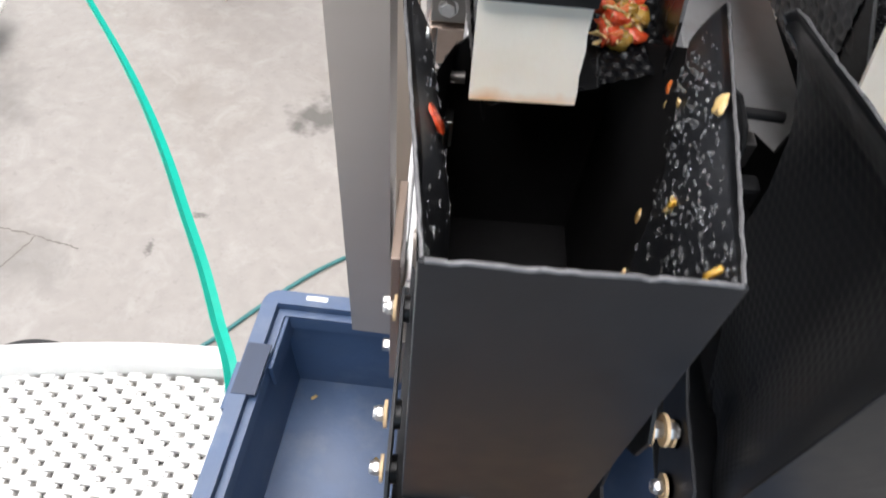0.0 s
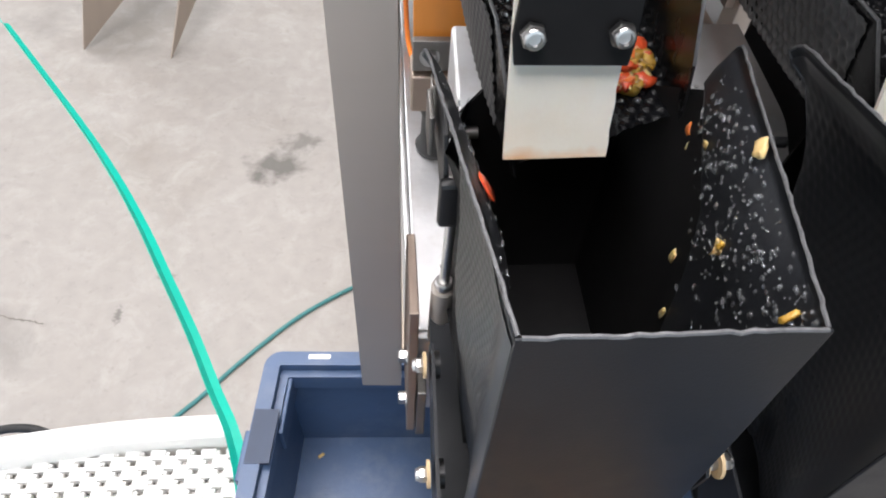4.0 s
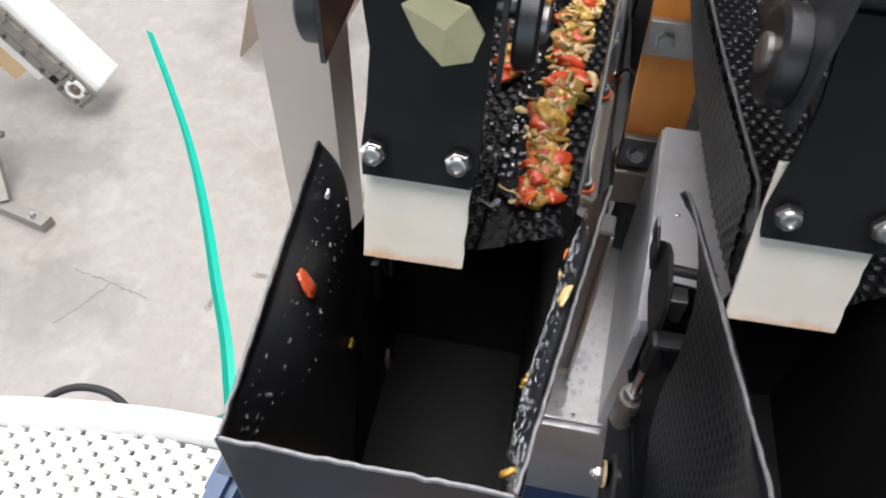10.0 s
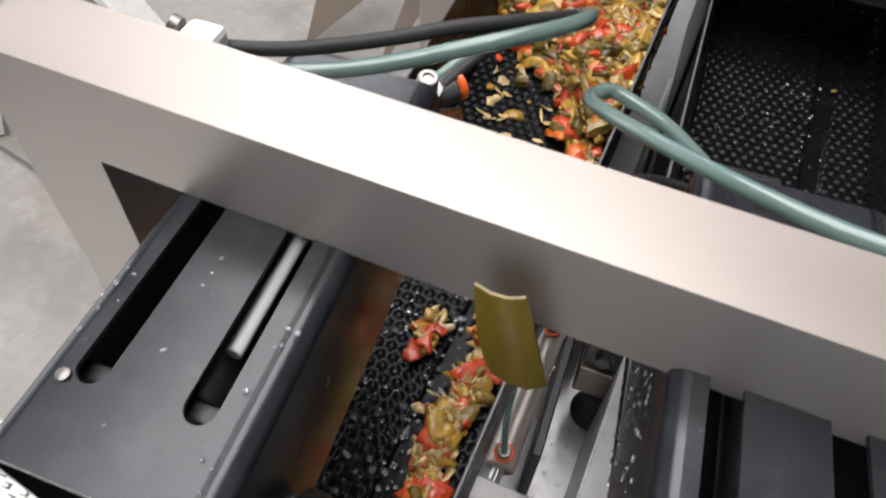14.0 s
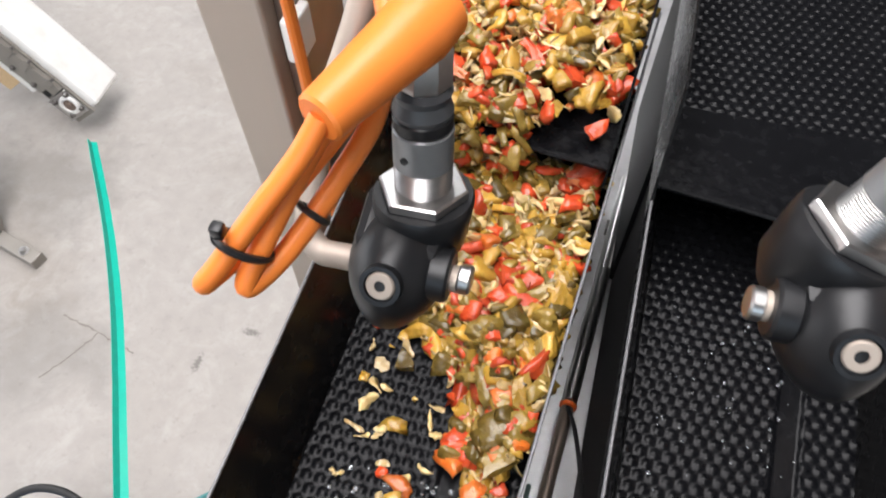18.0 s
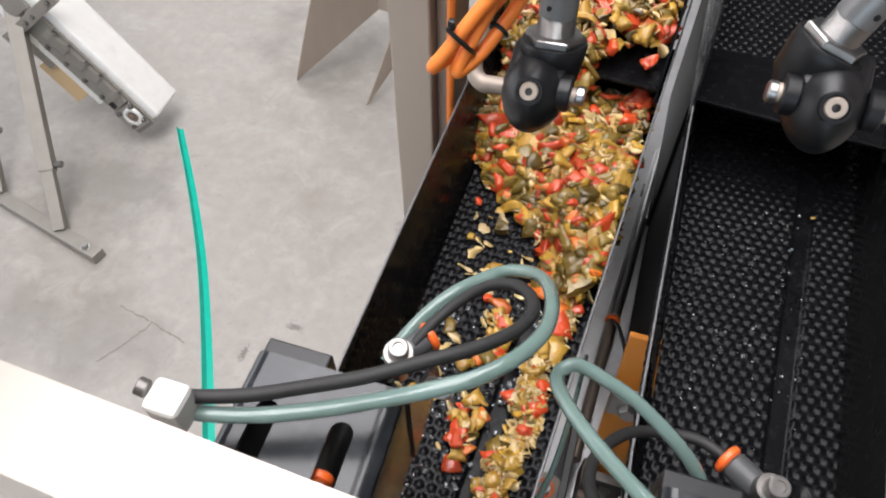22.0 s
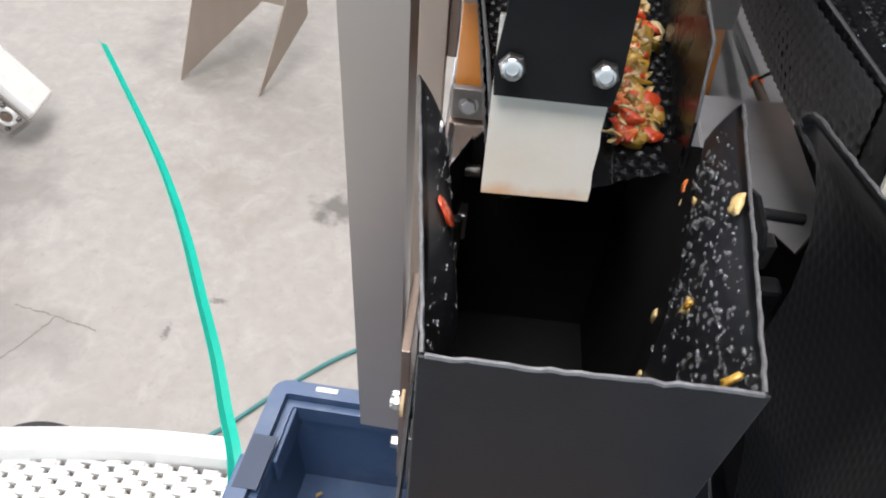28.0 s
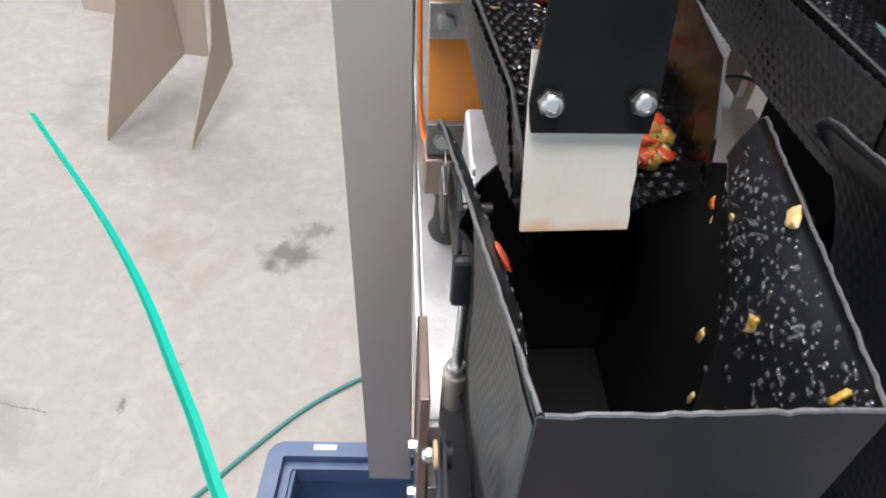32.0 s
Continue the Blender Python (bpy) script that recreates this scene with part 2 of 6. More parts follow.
stained_edge(PAD)
BLUE = material("blue_crate_plastic", (0.045, 0.083, 0.165), rough=0.38, var=0.25, scale=25, bump=0.2, bscale=220, rvar=0.1, stain=0.5, stain_color=(0.12, 0.155, 0.22), stain_scale=14)
WHITE = material("white_conveyor_plastic", (0.80, 0.79, 0.76), rough=0.45, var=0.06, scale=30, bump=0.1, stain=0.25, stain_color=(0.6, 0.57, 0.5), stain_scale=14)
GREEN = material("green_strap_plastic", (0.005, 0.40, 0.30), rough=0.35, var=0.12, scale=60, bump=0.2, bscale=500)
ORANGE = material("orange_rubber_cable", (0.85, 0.225, 0.035), rough=0.42, var=0.08, scale=60, coat=0.1, sss=0.05)
SPRING = material("orange_fibreglass_spring", (0.60, 0.225, 0.04), rough=0.35, var=0.15, scale=60, stretch=(1, 1, 0.1), coat=0.3)
BPLASTIC = material("black_plastic", (0.010, 0.0103, 0.0115), rough=0.38, var=0.3, scale=80, bump=0.05, bscale=900)
RUBBER = material("black_rubber", (0.02, 0.02, 0.02), rough=0.6, var=0.3, scale=60)
GREY = material("grey_plastic", (0.065, 0.067, 0.07), rough=0.45, var=0.15, scale=90)
TEAL = material("teal_clear_hose", (0.23, 0.34, 0.31), rough=0.14, var=0.15, scale=50, trans=0.45, coat=0.5)
REDP = material("red_release_ring", (0.85, 0.14, 0.025), rough=0.35, var=0.1)
TAN = material("tan_fibre_washer", (0.62, 0.45, 0.26), rough=0.6, var=0.2, scale=200)
WTIE = material("white_nylon", (0.78, 0.78, 0.76), rough=0.4, var=0.05)
CABLE = material("teal_floor_cable", (0.05, 0.19, 0.19), rough=0.5, var=0.15)
BRONZE = material("dark_bronze_steel", (0.30, 0.235, 0.195), rough=0.4, metal=0.7, var=0.2, scale=40)
RED = material("red_pepper", (0.56, 0.068, 0.020), rough=0.16, var=0.5, scale=130, coat=0.5, sss=0.25, island=0.3, bump=1.0, bscale=480)
OLIVE = material("green_pepper", (0.19, 0.125, 0.026), rough=0.16, var=0.5, scale=130, coat=0.5, sss=0.25, island=0.6, bump=1.0, bscale=480)
GOLD = material("yellow_courgette", (0.44, 0.255, 0.040), rough=0.16, var=0.5, scale=130, coat=0.5, sss=0.25, island=0.35, bump=1.0, bscale=480)
ONION = material("cooked_onion", (0.60, 0.42, 0.185), rough=0.16, var=0.5, scale=130, coat=0.5, sss=0.3, island=0.35, bump=1.0, bscale=480)
CARROT = material("orange_carrot", (0.62, 0.15, 0.022), rough=0.3, var=0.5, scale=130, coat=0.5, sss=0.25, island=0.3, bump=1.0, bscale=480)
LEAF = material("olive_green_leek", (0.17, 0.112, 0.014), rough=0.3, var=0.3, scale=90, coat=0.3, stretch=(4, 4, 0.4))
SKIN = material("pale_green_pepper_skin", (0.42, 0.40, 0.24), rough=0.42, var=0.2, scale=90, coat=0.1, trans=0.2, bump=0.3, bscale=150)
WATER = material("water_drop", (0.9, 0.93, 0.95), rough=0.04, var=0.0, trans=0.9, ior=1.33)

# ---- building helpers ----
ORIGIN = {}


def thing(name, label, category, base=(0, 0, 0), group="", kind=""):
    e = new(name)
    e.location = base
    e.empty_display_size = 0.02
    ORIGIN[e] = Vector(base)
    return tagged(e, label, category, group, kind)


def finish(bm, smooth):
    bmesh.ops.recalc_face_normals(bm, faces=bm.faces)
    if smooth:
        for fc in bm.faces:
            fc.smooth = True
        for e in bm.edges:
            if len(e.link_faces) == 2:
                a, b = (fc.calc_area() for fc in e.link_faces)
                w = e.calc_face_angle(0)
                if w > 0.6 or (w > 0.2 and max(a, b) > 6 * min(a, b)):
                    e.smooth = False


def part(name, bm, mat, parent, label="", smooth=True):
    o = ORIGIN[parent] if parent else Vector((0, 0, 0))
    finish(bm, smooth)
    bmesh.ops.translate(bm, verts=bm.verts, vec=-o)
    me = bpy.data.meshes.new(name)
    bm.to_mesh(me)
    bm.free()
    me.materials.append(mat)
    ob = new(name, me)
    ob.parent = parent
    ORIGIN[ob] = o
    return tagged(ob, label)


def solo(name, bm, mat, label, category="", group="", kind="", base=(0, 0, 0), smooth=True):
    finish(bm, smooth)
    bmesh.ops.translate(bm, verts=bm.verts, vec=-Vector(base))
    me = bpy.data.meshes.new(name)
    bm.to_mesh(me)
    bm.free()
    me.materials.append(mat)
    ob = new(name, me)
    ob.location = base
    ORIGIN[ob] = Vector(base)
    return tagged(ob, label, category, group, kind)


def B():
    return bmesh.new()


def hexa(bm, pts, bevel=0.0):
    """A box from eight corners: four below, four above, both the same way round."""
    v = [bm.verts.new(p) for p in pts]
    fs = [bm.faces.new([v[i] for i in q]) for q in ((3, 2, 1, 0), (4, 5, 6, 7), (0, 1, 5, 4), (1, 2, 6, 5), (2, 3, 7, 6), (3, 0, 4, 7))]
    if bevel:
        es = {e for fc in fs for e in fc.edges}
        bmesh.ops.bevel(bm, geom=list(es), offset=bevel, segments=2, affect="EDGES", profile=0.5)
    return bm


def box(bm, x0, x1, y0, y1, z0, z1, bevel=0.0):
    return hexa(bm, [(x0, y0, z0), (x1, y0, z0), (x1, y1, z0), (x0, y1, z0), (x0, y0, z1), (x1, y0, z1), (x1, y1, z1), (x0, y1, z1)], bevel)


def bar(bm, p, q, w, h, up=(0, 0, 1), bevel=0.0):
    """A rectangular bar from p to q, w across and h along up."""
    p, q, up = Vector(p), Vector(q), Vector(up)
    d = (q - p).normalized()
    s = d.cross(up).normalized()
    u = s.cross(d).normalized()
    s, u = s * w / 2, u * h / 2
    return hexa(bm, [p - s - u, p + s - u, q + s - u, q - s - u, p - s + u, p + s + u, q + s + u, q - s + u], bevel)


def plate(bm, pts, thick, bevel=0.0):
    """A flat sheet from a polygon in space, thick along its normal."""
    pts = [Vector(p) for p in pts]
    n = Vector((0, 0, 0))
    for i, p in enumerate(pts):
        n += p.cross(pts[(i + 1) % len(pts)])
    n = n.normalized() * thick
    a, b = [bm.verts.new(p) for p in pts], [bm.verts.new(p + n) for p in pts]
    k = len(pts)
    fs = [bm.faces.new(a[::-1]), bm.faces.new(b)]
    fs += [bm.faces.new([a[i], a[(i + 1) % k], b[(i + 1) % k], b[i]]) for i in range(k)]
    if bevel:
        es = {e for fc in fs for e in fc.edges}
        bmesh.ops.bevel(bm, geom=list(es), offset=bevel, segments=1, affect="EDGES")
    return bm


def frame_of(d):
    d = Vector(d).normalized()
    a = Vector((0, 0, 1)) if abs(d.z) < 0.9 else Vector((1, 0, 0))
    s = d.cross(a).normalized()
    return d, s, s.cross(d).normalized()


def lathe(bm, p, d, profile, seg=20, turn=0.0):
    """A turned body on the axis d from p: profile of (along, radius)."""
    p = Vector(p)
    d, s, u = frame_of(d)
    rings = []
    for h, r in profile:
        rings.append([bm.verts.new(p + d * h + (s * math.cos(a) + u * math.sin(a)) * max(r, 1e-5)) for a in (turn + 2 * math.pi * i / seg for i in range(seg))])
    for a, b in zip(rings, rings[1:]):
        for i in range(seg):
            bm.faces.new([a[i], a[(i + 1) % seg], b[(i + 1) % seg], b[i]])
    bm.faces.new(rings[0][::-1])
    bm.faces.new(rings[-1])
    return bm


def rod(bm, p, q, r, seg=14, r2=None):
    p, q = Vector(p), Vector(q)
    n = (q - p).length
    c = min(r * 0.15, n * 0.2)
    r2 = r if r2 is None else r2
    return lathe(bm, p, q - p, [(0, r - c), (c, r), (n - c, r2), (n, r2 - c)], seg)


def spline(pts, n=8):
    pts = [Vector(p) for p in pts]
    ext = [2 * pts[0] - pts[1]] + pts + [2 * pts[-1] - pts[-2]]
    out = []
    for i in range(1, len(ext) - 2):
        a, b, c, d = ext[i - 1:i + 3]
        for k in range(n):
            t = k / n
            out.append(0.5 * (2 * b + (c - a) * t + (2 * a - 5 * b + 4 * c - d) * t * t + (3 * b - a - 3 * c + d) * t ** 3))
    return out + [pts[-1]]


def sweep(bm, pts, r, seg=10, flat=1.0, side=None):
    """A tube along points; flat squeezes it across side."""
    pts = [Vector(p) for p in pts]
    rings = []
    d0 = (pts[1] - pts[0]).normalized()
    s = Vector(side).normalized() if side else frame_of(d0)[1]
    for i, p in enumerate(pts):
        d = (pts[min(i + 1, len(pts) - 1)] - pts[max(i - 1, 0)]).normalized()
        s = (s - d * s.dot(d)).normalized()
        u = d.cross(s)
        rings.append([bm.verts.new(p + s * r * math.cos(a) + u * r * flat * math.sin(a)) for a in (2 * math.pi * k / seg for k in range(seg))])
    for a, b in zip(rings, rings[1:]):
        for i in range(seg):
            bm.faces.new([a[i], a[(i + 1) % seg], b[(i + 1) % seg], b[i]])
    bm.faces.new(rings[0][::-1])
    bm.faces.new(rings[-1])
    return bm


def nut(bm, p, d, af=0.010, h=0.005, turn=0.2):
    r = af / math.sqrt(3)
    d = Vector(d).normalized()
    lathe(bm, p, d, [(0, r * 0.93), (h * 0.12, r), (h * 0.8, r), (h, r * 0.86)], 6, turn)
    lathe(bm, Vector(p) + d * h * 0.98, d, [(0, r * 0.84), (h * 0.22, r * 0.82), (h * 0.36, r * 0.70), (h * 0.38, r * 0.52), (-h * 0.15, r * 0.46)], 16)
    return bm


def hexbolt(bm, p, d, af=0.010, h=0.0045, washer=0.0):
    d = Vector(d).normalized()
    p = Vector(p)
    if washer:
        lathe(bm, p, d, [(0, washer), (0.0012, washer)], 18)
        p = p + d * 0.0012
    r = af / math.sqrt(3)
    lathe(bm, p, d, [(0, r), (h * 0.75, r), (h, r * 0.85)], 6, 0.3)
    return bm


def from_np(name, verts, faces, mat, parent=None, label="", smooth=True):
    o = ORIGIN[parent] if parent else Vector((0, 0, 0))
    me = bpy.data.meshes.new(name)
    me.from_pydata((verts - np.array(o)).tolist(), [], faces.tolist())
    me.materials.append(mat)
    me.polygons.foreach_set("use_smooth", [smooth] * len(me.polygons))
    me.update()
    ob = new(name, me)
    ob.parent = parent
    ORIGIN[ob] = o
    return tagged(ob, label)


def dimples(x, y, pitch, h):
    """Height of a staggered field of round dimples."""
    ry = pitch * 0.866
    row = np.round(y / ry)
    best = np.zeros_like(x)
    for dr in (-1, 0, 1):
        rr = row + dr
        cx = np.round(x / pitch - 0.5 * (rr % 2)) * pitch + 0.5 * (rr % 2) * pitch
        d2 = ((x - cx) ** 2 + (y - rr * ry) ** 2) / (0.47 * pitch) ** 2
        best = np.maximum(best, np.clip(1 - d2, 0, 1) ** 1.5)
    return h * best


# ---- hall: floor; unseen walls and ceiling added to shape light and reflections ----
def hall():
    bm = B()
    bmesh.ops.create_grid(bm, x_segments=24, y_segments=24, size=9)
    solo("floor", bm, CONCRETE, "worn grey concrete floor with stains and cracks", "floor", kind="structure")
    # unseen wall, kept dark so the glossy pans reflect less
    solo("wall_north", box(B(), -6, 6, 7, 7.2, 0, 5), material("dark_wall", (0.09, 0.092, 0.095), rough=0.8, var=0.15, scale=2), "unseen dark wall, added to keep reflections dark", "wall", kind="structure")
    solo("wall_east", box(B(), 6, 6.2, -5, 7, 0, 5), PLASTER, "unseen pale wall, added to bounce light", "wall", kind="structure")
    bm = box(B(), -6.2, -6, -5, -1.6, 0, 5)
    box(bm, -6.2, -6, 3.6, 7, 0, 5)
    box(bm, -6.2, -6, -1.6, 3.6, 4.0, 5)
    solo("wall_west", bm, PLASTER, "unseen pale wall, added with an opening for a fill lamp", "wall", kind="structure")
    bm = box(B(), -6, -2.1, -5.2, -5, 0, 5)
    box(bm, 2.1, 6, -5.2, -5, 0, 5)
    box(bm, -2.1, 2.1, -5.2, -5, 4.0, 5)
    solo("wall_south", bm, PLASTER, "unseen pale wall, added with an opening for a fill lamp", "wall", kind="structure")
    # unseen roof, dark for the reflections, open where the overhead lamps hang
    bm = B()
    for x0, x1, y0, y1 in ((-6, -5, -5, 7), (-5, -1.9, -5, 4.2), (-5, -1.4, 6.6, 7), (-1.9, -1.4, 3.1, 4.2), (-1.4, 0.7, 3.1, 7), (0.7, 6, -5, 7), (-1.9, 0.7, -5, -1.9)):
        box(bm, x0, x1, y0, y1, 5, 5.1)
    solo("ceiling", bm, MATS.get("dark_roof") or material("dark_roof", (0.12, 0.12, 0.12), rough=0.8, var=0.15, scale=2), "unseen dark roof, added with two openings for fill lamps", "ceiling", kind="structure")


hall()


def floor_cracks():
    rng = random.Random(5)
    for pts in (((-1.14, 0.96), (-1.08, 0.952), (-1.017, 0.94), (-0.95, 0.922), (-0.90, 0.912)), ((-1.017, 0.94), (-1.04, 0.89), (-1.06, 0.85), (-1.10, 0.78))):
        bm = B()
        path = spline([(x, y, 0.0008) for x, y in pts], 8)
        prev = None
        for i, p in enumerate(path):
            d = (path[min(i + 1, len(path) - 1)] - path[max(i - 1, 0)]).normalized()
            s = Vector((-d.y, d.x, 0)) * (0.0010 + 0.0018 * rng.random())
            p = p + Vector((rng.uniform(-1, 1), rng.uniform(-1, 1), 0)) * 0.003
            a, b = bm.verts.new(p - s), bm.verts.new(p + s)
            if prev:
                bm.faces.new([prev[0], a, b, prev[1]])
            prev = (a, b)
        solo("floor_crack", bm, MATS.get("crack") or material("crack", (0.19, 0.175, 0.155), rough=0.9, var=0.5, scale=80), "dark hairline crack in the concrete floor", "crack", kind="structure")


floor_cracks()


# ---- gantry of square stainless tube ----
def gantry():
    g = thing("gantry_frame", "brushed stainless square tube gantry over the feeder lanes", "frame", (-0.045, 0.22, 0.965))
    # beam and left post, welded flush at the corner; the post leans a little forward towards its foot
    o = Vector((-0.0715, 0.2397 - 0.016, 1.5530))
    e1, e2, n = Vector((1, -0.0485, -0.0074)), Vector((0.010, -0.029, -1)), Vector((0.0485, 1, 0.0)).normalized()
    L, H, wb, wp, dp = 0.63, 0.588, 0.037, 0.036, 0.032
    outline = [(0, 0), (L, 0), (L, wb), (wp + 0.003, wb), (wp + 0.003, H), (0.003, H)]
    bm = B()
    f_ = [bm.verts.new(o + e1 * a + e2 * b) for a, b in outline]
    b_ = [bm.verts.new(o + e1 * a + e2 * b + n * dp) for a, b in outline]
    for quad in ((0, 1, 2, 3), (0, 3, 4, 5)):
        bm.faces.new([f_[i] for i in quad])
        bm.faces.new([b_[i] for i in quad][::-1])
    for i in range(6):
        j = (i + 1) % 6
        bm.faces.new([f_[j], f_[i], b_[i], b_[j]])
    hard = [e for e in bm.edges if e.calc_face_angle(0) > 0.5]
    bmesh.ops.bevel(bm, geom=hard, offset=0.0028, segments=3, affect="EDGES", profile=0.5)
    part("beam", bm, STEELX, g, "brushed tube welded to its post")
    bm = hexa(B(), [(0.522, 0.190, 0.965), (0.558, 0.190, 0.965), (0.558, 0.226, 0.965), (0.522, 0.226, 0.965), (0.522, 0.192, 1.5105), (0.558, 0.192, 1.5105), (0.558, 0.227, 1.5105), (0.522, 0.227, 1.5105)], 0.002)
    part("post", bm, STEEL, g)
    for x0, x1, y0, y1, z0, z1, m in ((-0.0235, -0.0165, 0.160, 0.232, 0.965, 1.155, BRONZE), (-0.0155, -0.0075, 0.160, 0.197, 0.955, 1.035, DARKSTEEL)):
        part("flange_plate", box(B(), x0, x1, y0, y1, z0, z1, 0.001), m, g)
    for z in (1.074, 1.002):
        part("bolt", hexbolt(B(), (-0.0235, 0.174, z), (-1, 0, 0), 0.010, 0.006, 0.0075), CHROME, g)


gantry()


# ---- machine base under the feeders ----
def machine_base():
    g = thing("machine_base", "wet stainless machine base carrying the two vibratory feeders", "machine base", (0.25, 0.6, 0))
    part("top_plate", box(B(), -0.0155, 0.55, 0.205, 1.35, 1.045, 1.06, 0.002), WETSTEEL, g)
    part("front_plate", box(B(), -0.0155, 0.55, 0.198, 0.2045, 0.93, 1.06, 0.001), WETSTEEL, g)
    part("side_plate", box(B(), -0.0215, -0.0160, 0.245, 1.35, 0.95, 1.0595, 0.001), WETSTEEL, g)
    part("pedestal", box(B(), 0.02, 0.5, 0.36, 1.3, 0.012, 1.0445, 0.004), STEEL, g)
    part("foot_plate", box(B(), -0.02, 0.54, 0.30, 1.34, 0.0, 0.0115, 0.002), STEEL, g)


machine_base()


# ---- one feeder lane ----
def xr(y):
    return 0.0965 + 0.071 * y


def xl(y):
    return -0.0085 + 0.008 * y + 0.019 * np.maximum(0, (0.34 - y) / 0.2) ** 1.3


def xb(y):
    """Foot of the leaning left wall."""
    return xl(y) + 0.009 + 0.0060 * np.clip((y - 0.2) / 0.14, 0, 1)


PZ, RZ = 1.332, 1.384


def feeder_pan(lane):
    g = thing("feeder_pan", "black dimpled vibratory feeder pan, wet, on orange leaf springs", "feeder pan", (0.06, 0.45, 1.06), "vibratory feeders")
    # dimpled floor with a smooth channel
    y0, y1 = 0.10, 0.80
    nu, nv = 118, 600
    uu, yy = np.meshgrid(np.linspace(0, 1, nu), np.linspace(y0, y1, nv), indexing="ij")
    x = xb(yy) + uu * (xr(yy) - xb(yy))
    front = 0.118 + 0.40 * x
    yc = np.maximum(yy, front)
    mid = xr(yc) - 0.0365
    off = np.abs(x - mid)
    flat = np.clip((off - 0.0062) / 0.0015, 0, 1)
    z = PZ + dimples(x, yc, 0.0080, 0.0012) * flat - 0.0016 * (1 - flat)
    vs = np.stack([x, yc, z], -1).reshape(-1, 3)
    idx = np.arange(nu * nv).reshape(nu, nv)
    q = np.stack([idx[:-1, :-1], idx[1:, :-1], idx[1:, 1:], idx[:-1, 1:]], -1)
    keep = (yy[:-1, 1:] > front[:-1, 1:])
    from_np("pan_floor", vs, q[keep].reshape(-1, 4), DIMPLE, g, "wet dimpled black sheet")
    bm = B()
    for a, b in ((0.128, 0.80),):
        hexa(bm, [(xb(a) + 0.001, a + 0.012, PZ - 0.004), (xr(a) - 0.001, a + 0.04, PZ - 0.004), (xr(b) - 0.001, b, PZ - 0.004), (xb(b) + 0.001, b, PZ - 0.004), (xb(a) + 0.001, a + 0.012, PZ - 0.0025), (xr(a) - 0.001, a + 0.04, PZ - 0.0025), (xr(b) - 0.001, b, PZ - 0.0025), (xb(b) + 0.001, b, PZ - 0.0025)])
    part("pan_underside", bm, PANBLACK, g)
    # matte black sheet added to darken the gap seen beside the pan
    part("pan_frame", box(B(), 0.012, 0.016, 0.47, 0.795, 1.09, PZ - 0.0045), MATTE, g)
    for side in (0, 1):
        fx = xl if side == 0 else xr
        s = -1 if side == 0 else 1
        ya = 0.122 if side == 0 else 0.149
        prof = [(ya, PZ - 0.004), (ya + 0.012, PZ + 0.03), (ya + 0.032, 1.392), (0.24, 1.394), (0.30, 1.395), (0.36, 1.396), (0.80, 1.404), (0.80, PZ - 0.004), (0.36, PZ - 0.004), (0.30, PZ - 0.004), (0.24, PZ - 0.004), (0.19, PZ - 0.004)]
        t = 0.0015
        bm = B()
        wx = lambda y, z: float(xb(y) + (xl(y) - xb(y)) * min(1, max(0, (z - PZ) / 0.062))) if side == 0 else xr(y)
        a = [bm.verts.new((wx(y, z), y, z)) for y, z in prof]
        b = [bm.verts.new((wx(y, z) + s * t, y, z)) for y, z in prof]
        k = len(prof)
        cols = [(0, 1, 11), (1, 2, 10, 11), (2, 3, 10), (3, 4, 9, 10), (4, 5, 8, 9), (5, 6, 7, 8)]
        for c in cols:
            bm.faces.new([a[i] for i in c])
            bm.faces.new([b[i] for i in c][::-1])
        for i in range(k):
            bm.faces.new([a[i], b[i], b[(i + 1) % k], a[(i + 1) % k]])
        w = part("side_wall", bm, PANBLACK, g)
        bm = B()
        ed = [(wx(y, z) + s * t / 2, y, z + 0.0004) for y, z in prof[1:7]]
        sweep(bm, ed, 0.0009, 6)
        part("rim", bm, EDGE, w, "bare worn metal edge")
        # dimples on the outer skin of the wall
        if side == 0:
            ys, zs = np.linspace(0.157, 0.79, 505), np.linspace(PZ - 0.003, 1.389, 48)
            Y, Z = np.meshgrid(ys, zs, indexing="ij")
            X = xb(Y) + (xl(Y) - xb(Y)) * np.clip((Z - PZ) / 0.062, 0, 1) - 0.0031 + dimples(Y, Z, 0.0072, 0.0013)
            Y = np.maximum(Y, 0.127 + (Z - PZ) * 0.46)
            i0 = np.arange(Y.size).reshape(Y.shape)
            from_np("wall_skin", np.stack([X, Y, Z], -1).reshape(-1, 3), np.stack([i0[:-1, :-1], i0[1:, :-1], i0[1:, 1:], i0[:-1, 1:]], -1).reshape(-1, 4), PANSKIN, w)
            Y, Z = np.meshgrid(np.linspace(0.160, 0.42, 210), np.linspace(PZ + 0.004, 1.390, 46), indexing="ij")
            X = xb(Y) + (xl(Y) - xb(Y)) * np.clip((Z - PZ) / 0.062, 0, 1) + 0.0004 + dimples(Y, Z, 0.0072, 0.0014)
            i0 = np.arange(Y.size).reshape(Y.shape)
            from_np("inner_skin", np.stack([X, Y, Z], -1).reshape(-1, 3), np.stack([i0[:-1, :-1], i0[:-1, 1:], i0[1:, 1:], i0[1:, :-1]], -1).reshape(-1, 4), DIMPLE, w)
